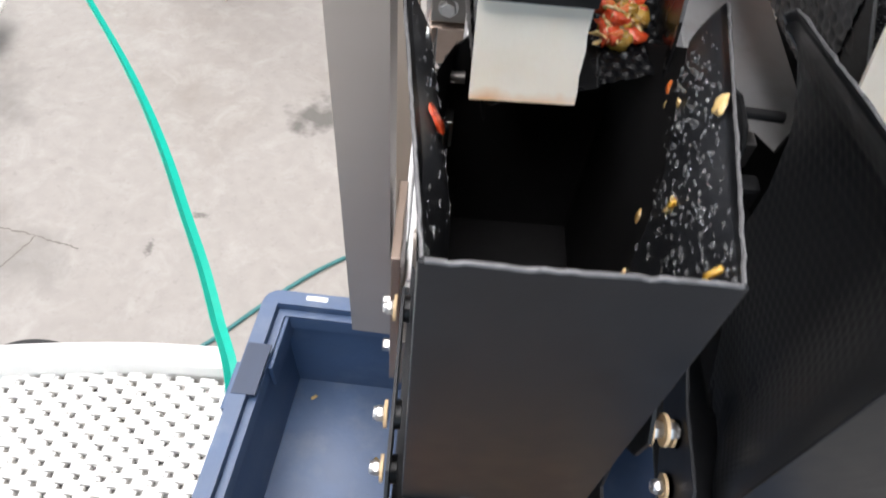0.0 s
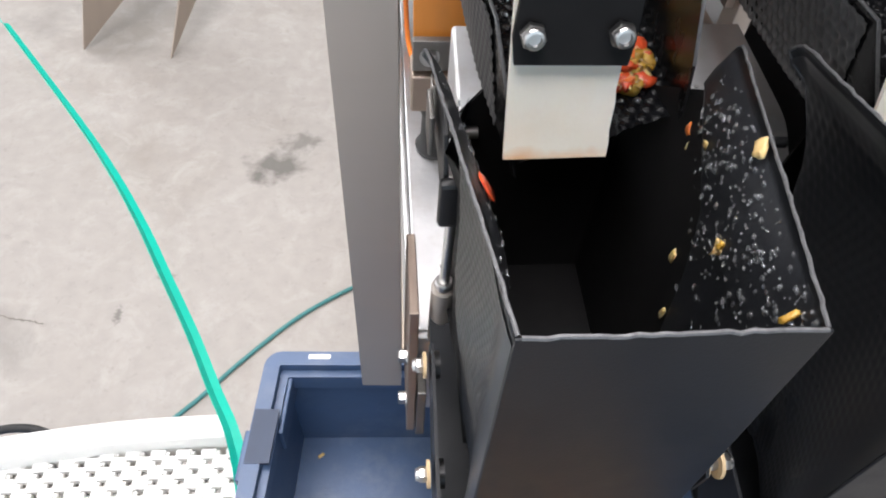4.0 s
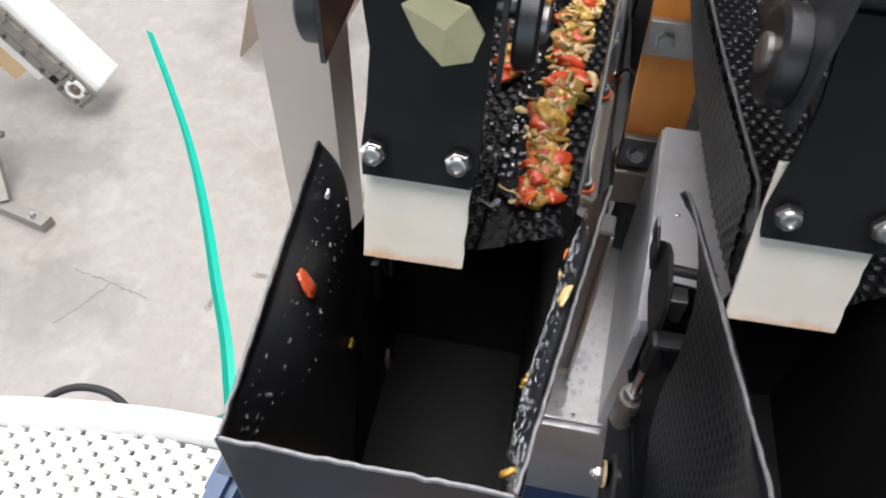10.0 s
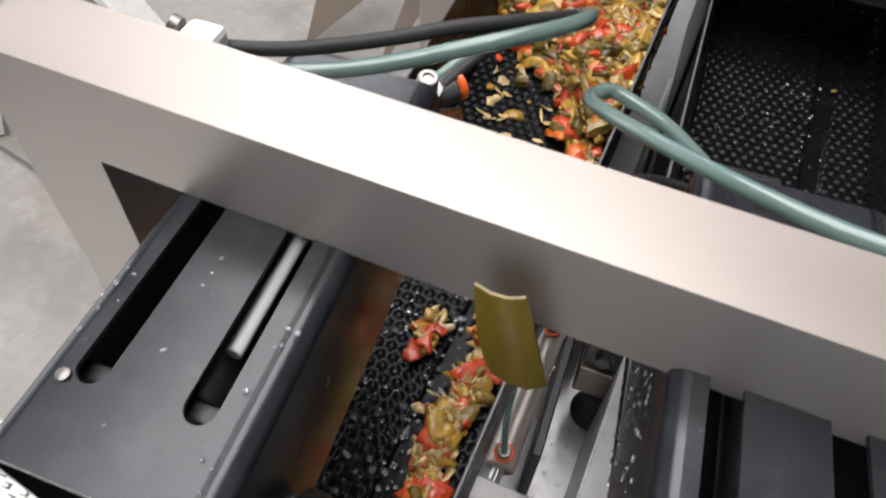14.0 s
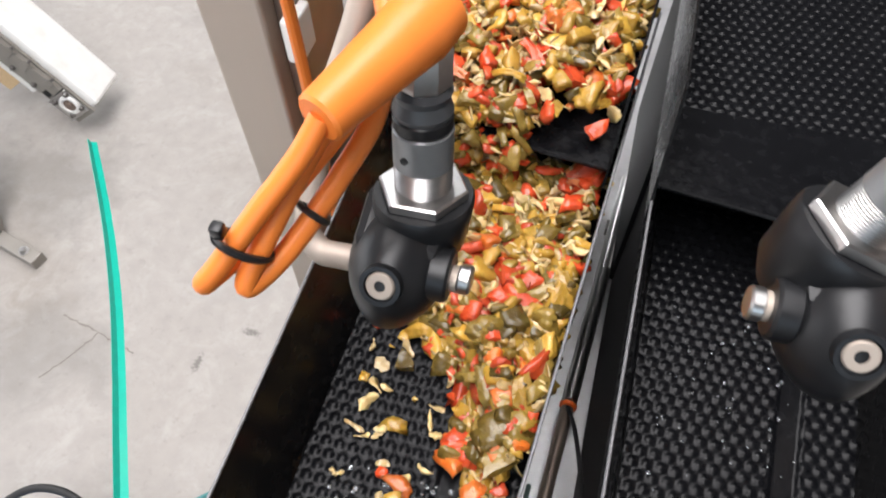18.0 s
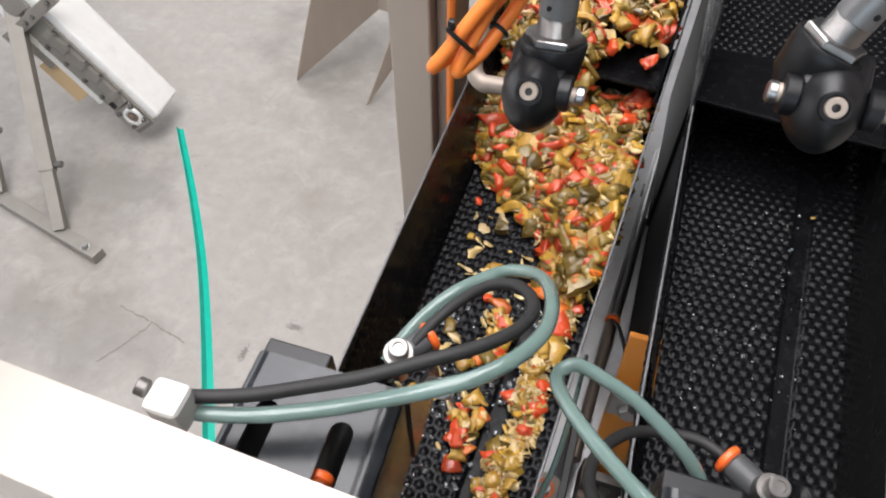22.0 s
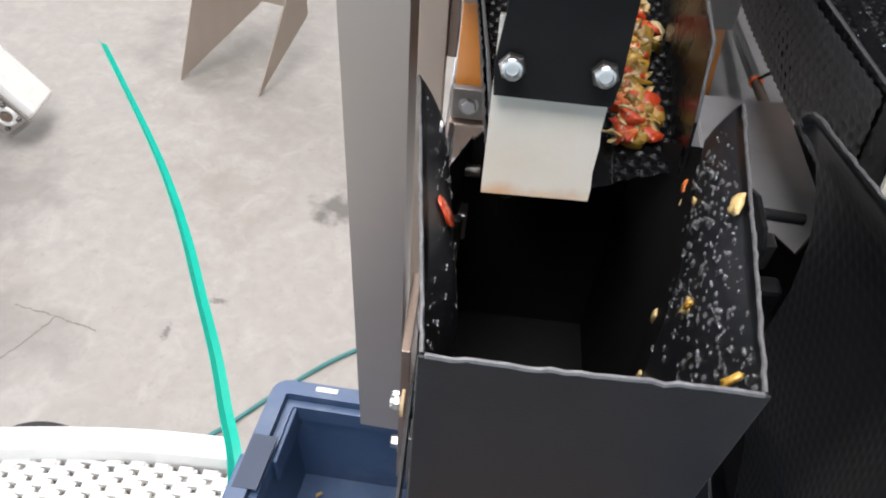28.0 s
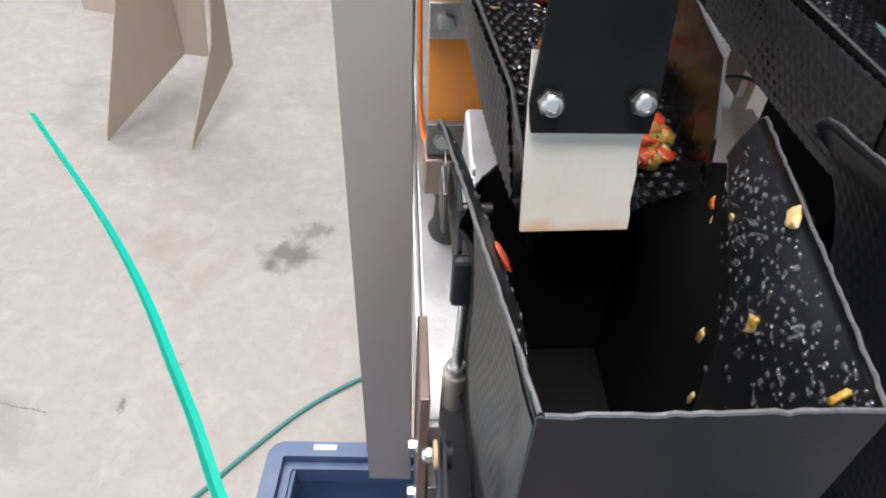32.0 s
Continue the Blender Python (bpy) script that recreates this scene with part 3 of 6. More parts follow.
    for yb, lean in ((0.425, 0.275),):
        for dx in (-0.003,):
            spring = B()
            p0, p1 = Vector((dx + 0.018, yb, 1.165)), Vector((dx + 0.018, yb + 0.15 * lean + 0.01, 1.325))
            bar(spring, p0, p1, 0.052, 0.006, up=(0, 1, 0), bevel=0.001)
            sp = part("leaf_spring", spring, SPRING, g, "orange fibreglass leaf spring")
            for zz, yy2 in ((1.179, yb - 0.002), (1.277, yb + 0.026)):
                part("clamp", box(B(), dx - 0.009, dx + 0.045, yy2 - 0.009, yy2 - 0.001, zz - 0.016, zz + 0.016, 0.001), CHROME if zz > 1.2 else DARKSTEEL, sp, "steel spring clamp")
                part("bolt", hexbolt(B(), (dx + 0.006, yy2 - 0.009, zz), (0, -1, 0.2), 0.013, 0.006, 0.009), CHROME, sp)
            part("spring_foot", box(B(), dx - 0.010, dx + 0.046, yb - 0.016, yb + 0.02, 1.12, 1.160, 0.002), BRONZE, g)
            part("rubber_mount", lathe(B(), (dx + 0.018, yb, 1.0605), (0, 0, 1), [(0, 0.021), (0.004, 0.022), (0.012, 0.017), (0.045, 0.016), (0.055, 0.021), (0.059, 0.021)], 20), RUBBER, g)
    # folded steel drive housing
    if lane == 1:
        bm = hexa(B(), [(0.018, 0.255, 1.0605), (0.088, 0.255, 1.0605), (0.088, 0.398, 1.0605), (0.018, 0.398, 1.0605), (0.018, 0.262, 1.195), (0.088, 0.262, 1.195), (0.088, 0.394, 1.226), (0.018, 0.394, 1.226)], 0.003)
        h = part("drive_housing", bm, HOUSING, g, "wet folded steel drive housing")
        part("front_lip", box(B(), 0.026, 0.086, 0.232, 0.2548, 1.0605, 1.15, 0.002), WETSTEEL, h)
        for x, y in ((0.032, 0.275), (0.045, 0.275), (0.030, 0.292)):
            part("rivet", lathe(B(), (x, y, 1.197 + (y - 0.255) * 0.23), (0, 0, 1), [(0, 0.0022), (0.0008, 0.002), (0.0012, 0.001)], 10), CHROME, h)
    else:
        prof = [(0.2085, 1.0605), (0.2085, 1.190), (0.2095, 1.197), (0.2135, 1.203), (0.2600, 1.2290), (0.2680, 1.2315), (0.2770, 1.2325), (0.2850, 1.2325), (0.3940, 1.2280), (0.3965, 1.2255), (0.3965, 1.0605)]
        edge = lambda y: 0.0008 + 0.085 * max(0, y - 0.245)
        bm = B()
        l_ = [bm.verts.new((edge(y), y, z)) for y, z in prof]
        r_ = [bm.verts.new((0.078 + 0.06 * (y - 0.21), y, z)) for y, z in prof]
        bm.faces.new(l_[::-1])
        bm.faces.new(r_)
        for i in range(len(prof)):
            k = (i + 1) % len(prof)
            bm.faces.new([l_[i], l_[k], r_[k], r_[i]])
        bmesh.ops.bevel(bm, geom=[e for e in bm.edges if len({v in l_ for v in e.verts}) == 1 and e.verts[0] in l_ and min(v.co.z for v in e.verts) > 1.18], offset=0.0022, segments=2, affect="EDGES")
        h = part("drive_housing", bm, HOUSING, g, "wet folded steel drive housing")
        part("fold_seam", box(B(), 0.0790, 0.0815, 0.246, 0.40, 1.15, 1.2, 0.0008), WETSTEEL, h)
        for x, y in ((0.022, 0.290), (0.036, 0.290), (0.026, 0.308)):
            part("rivet", lathe(B(), (x, y, 1.2325 - max(0, y - 0.285) * 0.04), (0, 0.04, 1), [(0, 0.0022), (0.0008, 0.002), (0.0012, 0.001)], 10), CHROME, h)
    return g


def rear_pan():
    g = thing("rear_feeder_pan", "black dimpled rear feeder pan stepped above the front pan", "feeder pan", (0.06, 0.9, 1.06), "rear feeders")
    y0, y1 = 0.672, 1.05
    nu, nv = 118, 330
    uu, yy = np.meshgrid(np.linspace(0, 1, nu), np.linspace(y0, y1, nv), indexing="ij")
    x = xl(yy) + 0.004 + uu * (xr(yy) - xl(yy) - 0.008)
    yc = np.maximum(yy, 0.685 - 0.12 * x)
    z = RZ + dimples(x, yc, 0.0080, 0.0012) * (yc > 0.755)
    vs = np.stack([x, yc, z], -1).reshape(-1, 3)
    idx = np.arange(nu * nv).reshape(nu, nv)
    q = np.stack([idx[:-1, :-1], idx[1:, :-1], idx[1:, 1:], idx[:-1, 1:]], -1)
    from_np("pan_floor", vs, q.reshape(-1, 4), DIMPLE, g, "dimpled black sheet")
    bm = hexa(B(), [(xl(0.7) + 0.005, 0.686, RZ - 0.004), (xr(0.7) - 0.005, 0.672, RZ - 0.004), (xr(1.05) - 0.005, 1.05, RZ - 0.004), (xl(1.05) + 0.005, 1.05, RZ - 0.004), (xl(0.7) + 0.005, 0.686, RZ - 0.001), (xr(0.7) - 0.005, 0.672, RZ - 0.001), (xr(1.05) - 0.005, 1.05, RZ - 0.001), (xl(1.05) + 0.005, 1.05, RZ - 0.001)])
    part("pan_underside", bm, PANBLACK, g)
    # the same added dark sheet below the rear pan
    part("pan_frame", box(B(), 0.012, 0.016, 0.80, 1.045, 1.09, RZ - 0.0045), MATTE, g)
    part("front_rim", sweep(B(), [(xl(0.7) + 0.005, 0.685, RZ), (xr(0.7) - 0.005, 0.671, RZ)], 0.001, 6), PANBLACK, g)
    for fx, s in ((xl, 1), (xr, -1)):
        bm = hexa(B(), [(fx(0.66) + s * 0.0022, 0.66, RZ - 0.004), (fx(0.66) + s * 0.0038, 0.66, RZ - 0.004), (fx(1.05) + s * 0.0038, 1.05, RZ - 0.004), (fx(1.05) + s * 0.0022, 1.05, RZ - 0.004), (fx(0.69) + s * 0.0022, 0.69, 1.455), (fx(0.69) + s * 0.0038, 0.69, 1.455), (fx(1.05) + s * 0.0038, 1.05, 1.455), (fx(1.05) + s * 0.0022, 1.05, 1.455)])
        w = part("side_wall", bm, PANBLACK, g)
        part("rim", sweep(B(), [(fx(0.69) + s * 0.003, 0.69, 1.4555), (fx(1.05) + s * 0.003, 1.05, 1.4555)], 0.0009, 6), PANBLACK, w)
    for y in (0.78, 0.98):
        part("support", box(B(), 0.03, 0.09, y - 0.004, y + 0.004, 1.0605, RZ - 0.0045), DARKSTEEL, g)
    return g


def bucket(lane):
    g = thing("weigh_bucket", "black sheet metal weigh bucket with worn rim and food splashes", "bucket", (0.05, 0.09, 1.09), "weigh buckets")
    T = 0.0015
    zt, zb = 1.388, 1.157
    tipL, tipR = (-0.0195, 0.166, 1.373), (0.1205, 0.155, 1.383)
    # side walls: a flared lip over a nearly upright body
    drops_ = np.array([0, 0.004, 0.009, 0.015, 0.024, 0.034, 0.05, 0.08, 0.13, 0.235])
    insets = {1: [0, 0.0022, 0.0046, 0.0068, 0.0082, 0.0089, 0.0094, 0.0098, 0.0100, 0.0100], -1: [0, 0.0026, 0.0056, 0.0086, 0.0120, 0.0142, 0.0160, 0.0166, 0.0168, 0.0170]}

    reaches = {-1: ([0, 0.008, 0.03, 0.06, 0.09, 0.13, 0.16, 0.185, 0.235], [0.166, 0.166, 0.154, 0.138, 0.131, 0.130, 0.119, 0.095, 0.068]),
               1: ([0, 0.02, 0.035, 0.05, 0.08, 0.13, 0.235], [0.166, 0.166, 0.135, 0.100, 0.084, 0.077, 0.068])}

    def side(front, tip, sgn, nm):
        fx, tx, back = front, tip[0], tip[1]

        def surf(y, d):
            y = y * np.minimum(1, np.interp(d, *reaches[sgn]) / 0.166)
            k = np.clip(y / 0.06, 0, 1)
            ramp = k * k * (3 - 2 * k)
            end = np.clip((y / back - 0.94) / 0.06, 0, 1)
            top = zt + (tip[2] - zt) * y / back - 0.008 * end ** 2
            x = fx + (tx - fx) * y / back - sgn * np.interp(d, drops_, insets[sgn]) * ramp
            return x, y, np.maximum(top - d, zb)

        def sheet(ys, ds, off, bumps=None):
            Y, Dd = np.meshgrid(ys, ds, indexing="ij")
            x, y, z = surf(Y, Dd)
            x = x + sgn * off
            if bumps is not None:
                x = x + sgn * bumps(Y, Dd)
            return np.stack([x, y, z], -1)
        ys, ds = np.concatenate([np.linspace(0, back * 0.93, 18), back * np.array([0.95, 0.965, 0.98, 0.992, 1.0])]), np.array([0, 0.004, 0.008, 0.012, 0.018, 0.024, 0.03, 0.04, 0.05, 0.06, 0.075, 0.09, 0.11, 0.13, 0.16, 0.185, 0.235])
        a, b = sheet(ys, ds, 0.0), sheet(ys, ds, T)
        n, m = a.shape[:2]
        V = np.concatenate([a.reshape(-1, 3), b.reshape(-1, 3)])
        i0 = np.arange(n * m).reshape(n, m)
        i1 = i0 + n * m
        q = lambda g_: np.stack([g_[:-1, :-1], g_[1:, :-1], g_[1:, 1:], g_[:-1, 1:]], -1).reshape(-1, 4)
        st = lambda u, w: np.stack([u[:-1], u[1:], w[1:], w[:-1]], -1)
        F = np.concatenate([q(i0), q(i1)[:, ::-1], st(i0[:, 0], i1[:, 0]), st(i0[:, -1], i1[:, -1]), st(i0[0], i1[0]), st(i0[-1], i1[-1])])
        w = from_np(nm, V, F, BLACK, g)
        rng = random.Random(3 if sgn < 0 else 4)
        ed = []
        for y in np.linspace(0, back, 46):
            x, yy, z = surf(np.array(y), np.array(0.0))
            ed.append((float(x) + sgn * T / 2 + rng.uniform(-1, 1) * 0.0003, float(yy), float(z) + rng.uniform(-1, 1) * 0.0004))
        for d in (0.01, 0.022, 0.04):
            x, yy, z = surf(np.array(back), np.array(d))
            ed.append((float(x) + sgn * T / 2, float(yy), float(z)))
        part("rim", sweep(B(), ed, 0.0008, 6), EDGE, w, "bare worn metal rim")
        # dimpled outer skin, smooth near the lip and the front fold
        ys, ds = np.linspace(0.0, back - 0.001, int(back / 0.0012)), np.linspace(0.006, 0.222, 178)
        amp = lambda y, d: np.clip((y - 0.012) / 0.03, 0, 1) * np.clip((d - 0.012) / 0.02, 0, 1)
        s = sheet(ys, ds, T + 0.0006, lambda y, d: -dimples(y, d, 0.0072, 0.0004) * amp(y, d))
        n, m = s.shape[:2]
        i0 = np.arange(n * m).reshape(n, m)
        from_np("dimpled_skin", s.reshape(-1, 3), q(i0), GLOSSBLACK, w)
        # funnel liner from the wall's back edge inwards
        dd = np.array([0.235, 0.13, 0.08, 0.05, 0.035, 0.021])
        x, y, z = surf(np.full(6, back), dd)
        low = 0.0065 if sgn < 0 else 0.0985
        xs, ys2 = np.append(x, low - sgn * 0.002), np.append(y - 0.003, 0.1992)
        zs = np.append(z, 1.322)
        if sgn < 0:
            zs, xs = np.minimum(zs, 1.312 if lane == 1 else 1.262), xs + 0.001
        bm = B()
        rows = [[(xs[i], ys2[i], zs[i]), (0.35 * xs[i] + 0.65 * low, ys2[i], zb + (zs[i] - zb) * 0.82), (low, ys2[i], zb)] for i in range(7)]
        f_ = [[bm.verts.new(p) for p in r] for r in rows]
        b_ = [[bm.verts.new((p[0] + sgn * 0.0012, p[1], p[2])) for p in r] for r in rows]
        for i in range(6):
            for k in range(2):
                bm.faces.new([f_[i][k], f_[i + 1][k], f_[i + 1][k + 1], f_[i][k + 1]])
                bm.faces.new([b_[i][k + 1], b_[i + 1][k + 1], b_[i + 1][k], b_[i][k]])
        part("liner_plate", bm, MATTE, w)
        return w
    side(0.0, tipL, -1, "side_wall")
    side(0.095, tipR, 1, "side_wall")
    bm = box(B(), -T - 0.0006, 0.095 + T + 0.0006, -T, -0.0002, zb, zt, 0.0006)
    fp = part("front_wall", bm, BLACK, g)
    rng = random.Random(8)
    part("rim", sweep(B(), [(x * 0.095 / 24, -T / 2 + rng.uniform(-1, 1) * 0.0004, zt + rng.uniform(-1, 1) * 0.0005) for x in range(25)], 0.0009, 6), EDGE, fp, "bare worn metal rim")
    part("front_stain", box(B(), 0.030, 0.038, -0.0021, -T - 0.0001, zb + 0.006, zb + 0.008, 0.0002), EDGE, fp)
    left = [(0.018, 0.1995, 1.322), (0.002, 0.1995, 1.300)] if lane == 1 else [(0.046, 0.1995, 1.322), (0.036, 0.1995, 1.246), (0.018, 0.1995, 1.260), (0.002, 0.1995, 1.262)]
    part("back_wall", plate(B(), [(0.002, 0.1995, zb), (0.106, 0.1995, zb), (0.106, 0.1995, 1.322)] + left, 0.002), MATTE, g)
    part("floor_plate", hexa(B(), [(0.009, 0.05, zb), (0.089, 0.05, zb), (0.108, 0.1992, zb), (0.0, 0.1992, zb), (0.009, 0.05, zb + 0.002), (0.089, 0.05, zb + 0.002), (0.108, 0.1992, zb + 0.002), (0.0, 0.1992, zb + 0.002)]), MATTE, g)
    part("inner_flap", hexa(B(), [(0.0005, 0.0005, zb + 0.001), (0.0945, 0.0005, zb + 0.001), (0.088, 0.0495, zb + 0.001), (0.0085, 0.0495, zb + 0.001), (0.0005, 0.0005, zb + 0.003), (0.0945, 0.0005, zb + 0.003), (0.088, 0.0495, zb + 0.003), (0.0085, 0.0495, zb + 0.003)]), MATTE, g)
    # hinged bottom flap with upturned arms
    bm = B()
    prof = [(-0.006, 1.150), (-0.011, 1.128), (0.0, 1.098), (0.03, 1.086), (0.10, 1.100), (0.17, 1.14)]
    pa = spline([(0, y, z) for y, z in prof], 5)
    lo = [(bm.verts.new((-0.009, p.y, p.z)), bm.verts.new((0.1160, p.y, p.z))) for p in pa]
    hi = [(bm.verts.new((-0.009, p.y, p.z + 0.0025)), bm.verts.new((0.1160, p.y, p.z + 0.0025))) for p in pa]
    for i in range(len(pa) - 1):
        bm.faces.new([lo[i][0], lo[i][1], lo[i + 1][1], lo[i + 1][0]])
        bm.faces.new([hi[i][0], hi[i + 1][0], hi[i + 1][1], hi[i][1]])
        for k in (0, 1):
            bm.faces.new([lo[i][k], lo[i + 1][k], hi[i + 1][k], hi[i][k]])
    for i in (0, -1):
        bm.faces.new([lo[i][0], lo[i][1], hi[i][1], hi[i][0]])
    fl = part("bottom_flap", bm, BLACK, g)
    part("hinge_arm", plate(B(), [(-0.0125, -0.006, 1.093), (-0.0125, 0.02, 1.088), (-0.0125, 0.070, 1.125), (-0.0125, 0.118, 1.158), (-0.0125, 0.126, 1.172), (-0.0125, 0.118, 1.186), (-0.0125, 0.104, 1.186), (-0.0125, 0.060, 1.166), (-0.0125, 0.012, 1.158), (-0.0125, -0.01, 1.13)], 0.002), BLACK, fl)
    part("hinge_arm", plate(B(), [(0.1165, -0.006, 1.095), (0.1165, 0.04, 1.09), (0.1165, 0.062, 1.15), (0.1165, 0.052, 1.25), (0.1165, 0.034, 1.252), (0.1165, 0.012, 1.228), (0.1165, 0.014, 1.205), (0.1165, 0.030, 1.182), (0.1165, 0.020, 1.135), (0.1165, -0.008, 1.130)], 0.002), BLACK, fl)
    for y, z in ((0.112, 1.170), (0.051, 1.146), (0.026, 1.120)):
        part("washer", lathe(B(), (-0.015, y, z), (-1, 0, 0), [(0, 0.0085), (0.002, 0.0085)], 20), TAN, fl, "tan fibre washer")
        part("nut", nut(B(), (-0.017, y, z), (-1, 0, 0), 0.0085, 0.005), CHROME, fl)
        part("bush", lathe(B(), (-0.0125, y, z), (1, 0, 0), [(0, 0.009), (0.006, 0.009)], 18), BPLASTIC, fl)
    for x, y, z in ((0.1185, 0.022, 1.222), (0.1265, 0.022, 1.222)):
        part("washer", lathe(B(), (x, y, z), (1, 0, 0), [(0, 0.0085), (0.002, 0.0085)], 20), TAN, fl, "tan fibre washer")
        part("nut", nut(B(), (x + 0.002, y, z), (1, 0, 0), 0.0085, 0.005), CHROME, fl)
    # hanger on the outer side: black strap, front block, cross pins, link rod and cylinder
    if lane == 1:
        hg = part("hanger", plate(B(), [(-0.0065, 0.167, 1.256), (-0.0065, 0.205, 1.262), (-0.0065, 0.262, 1.252), (-0.0065, 0.264, 1.268), (-0.0065, 0.235, 1.292), (-0.0065, 0.196, 1.308), (-0.0065, 0.178, 1.304), (-0.0065, 0.167, 1.284)], 0.003, 0.0006), BPLASTIC, g, "black hanger strap")
        part("front_block", box(B(), -0.0090, 0.0075, 0.1590, 0.1668, 1.247, 1.284, 0.003), BPLASTIC, hg)
        part("clip_plate", box(B(), -0.003, 0.010, 0.1765, 0.188, 1.252, 1.272, 0.001), CHROME, hg, "bright steel clip")
        part("slide_block", box(B(), -0.0125, -0.0092, 0.205, 0.232, 1.262, 1.292, 0.001), DARKSTEEL, hg)
        part("guide_strip", box(B(), -0.0092, -0.0088, 0.232, 0.246, 1.24, 1.292, 0.0001), CHROME, hg)
        for y, z in ((0.193, 1.2917), (0.205, 1.268)):
            part("cross_pin", rod(B(), (-0.0055, y, z), (0.0145, y, z), 0.0036), DARKSTEEL, hg)
    else:
        hg = part("hanger", plate(B(), [(-0.0065, 0.158, 1.246), (-0.0065, 0.180, 1.243), (-0.0065, 0.2035, 1.2426), (-0.0065, 0.216, 1.252), (-0.0065, 0.2235, 1.266), (-0.0065, 0.221, 1.274), (-0.0065, 0.206, 1.288), (-0.0065, 0.194, 1.293), (-0.0065, 0.172, 1.290), (-0.0065, 0.163, 1.282)], 0.003, 0.0006), BPLASTIC, g, "black hanger strap")
        part("front_block", box(B(), -0.0090, 0.0110, 0.1490, 0.1620, 1.232, 1.264, 0.003), BPLASTIC, hg)
        part("clip_plate", box(B(), -0.003, 0.010, 0.1765, 0.188, 1.252, 1.272, 0.001), CHROME, hg, "bright steel clip")
        part("slide_block", box(B(), -0.0104, -0.0088, 0.206, 0.224, 1.262, 1.2835, 0.0006), BPLASTIC, hg)
        part("guide_strip", box(B(), -0.0085, -0.0065, 0.222, 0.240, 1.262, 1.276, 0.0005), CHROME, hg)
        for y, z in ((0.190, 1.2840),):
            part("cross_pin", rod(B(), (-0.0055, y, z), (0.0220, y - 0.003, z + 0.001), 0.0034), BPLASTIC, hg)
    part("push_rod", rod(B(), (-0.0005, 0.163, 1.249), (-0.0005, 0.168, 1.178), 0.0032), CHROME, g)
    lc = part("link_cylinder", rod(B(), (-0.0005, 0.168, 1.176), (-0.0005, 0.172, 1.105), 0.0085, 18), STEELX, g)
    part("cylinder_cap", rod(B(), (-0.0005, 0.1677, 1.183), (-0.0005, 0.168, 1.176), 0.0064, 18), CHROME, lc)
    return g


def gate():
    g = thing("scraper_gate", "black hinged scraper gate with a cream plastic blade and two nuts", "gate", (0.035, 0.13, 1.345), "scraper gates")
    c0, c1 = Vector((0.012, 0.1275, 1.392)), Vector((0.0615, 0.1275, 1.394))
    # arm plate
    bm = B()
    prof = [(0.1245, 1.3905), (0.1285, 1.40), (0.133, 1.42), (0.138, 1.445), (0.142, 1.48)]
    t = 0.003
    xa, xb = 0.0115, 0.0625
    waist = [0.002, 0.0008, 0.0030, 0.0045, 0.0]
    f_ = [(bm.verts.new((xa + waist[i], y, z)), bm.verts.new((xb - (0.002 if i == 0 else 0), y, z))) for i, (y, z) in enumerate(prof)]
    b_ = [(bm.verts.new((xa + waist[i], y + t, z)), bm.verts.new((xb - (0.002 if i == 0 else 0), y + t, z))) for i, (y, z) in enumerate(prof)]
    for i in range(len(prof) - 1):
        bm.faces.new([f_[i][0], f_[i][1], f_[i + 1][1], f_[i + 1][0]])
        bm.faces.new([b_[i][1], b_[i][0], b_[i + 1][0], b_[i + 1][1]])
        for k in (0, 1):
            bm.faces.new([f_[i][k], f_[i + 1][k], b_[i + 1][k], b_[i][k]])
    for i in (0, -1):
        bm.faces.new([f_[i][0], f_[i][1], b_[i][1], b_[i][0]])
    arm = part("arm_plate", bm, MATTE, g)
    for x, y, z in ((0.0192, 0.1262, 1.404), (0.0547, 0.1268, 1.4045)):
        part("nut", nut(B(), (x, y, z), (0, -1, 0.22), 0.0095, 0.0048), CHROME, arm, "bright lock nut")
    # blade, gently bowed, its edge curling up behind the plate
    bm = B()
    rows = []
    for i in range(13):
        s = i / 12
        z = 1.3455 + s * 0.072
        y = 0.1165 + 0.0142 * (s / 0.62) ** 0.9
        rows.append([(0.0135 - 0.001 * s, y, z), (0.060 + 0.0004 * math.sin(i * 2.1), y + 0.0005, z + 0.001)])
    f_ = [[bm.verts.new(p) for p in r] for r in rows]
    b_ = [[bm.verts.new((p[0], p[1] + 0.0022, p[2])) for p in r] for r in rows]
    for i in range(12):
        bm.faces.new([f_[i][0], f_[i][1], f_[i + 1][1], f_[i + 1][0]])
        bm.faces.new([b_[i][1], b_[i][0], b_[i + 1][0], b_[i + 1][1]])
        for k in (0, 1):
            bm.faces.new([f_[i][k], f_[i + 1][k], b_[i + 1][k], b_[i][k]])
    for i in (0, -1):
        bm.faces.new([f_[i][0], f_[i][1], b_[i][1], b_[i][0]])
    part("blade", bm, PAD, g, "cream plastic scraper blade stained orange at its lower edge")
    # pivot discs left and right, with chrome ends
    for x0, x1 in ((-0.008, 0.002), (0.0705, 0.0795)):
        d = part("pivot_disc", lathe(B(), (x0, 0.142, 1.462), (1, 0, 0), [(0, 0.0155), (0.0015, 0.0175), (x1 - x0 - 0.0015, 0.0175), (x1 - x0, 0.0155)], 28), BPLASTIC, g)
        part("pivot_end", lathe(B(), (x0 if x0 < 0 else x1, 0.142, 1.462), (1 if x0 > 0 else -1, 0, 0), [(0, 0.007), (0.002, 0.007), (0.003, 0.005)], 18), DARKSTEEL, d)
    part("pivot_shaft", rod(B(), (0.002, 0.152, 1.462), (0.0705, 0.152, 1.462), 0.005), DARKSTEEL, g)
    return g


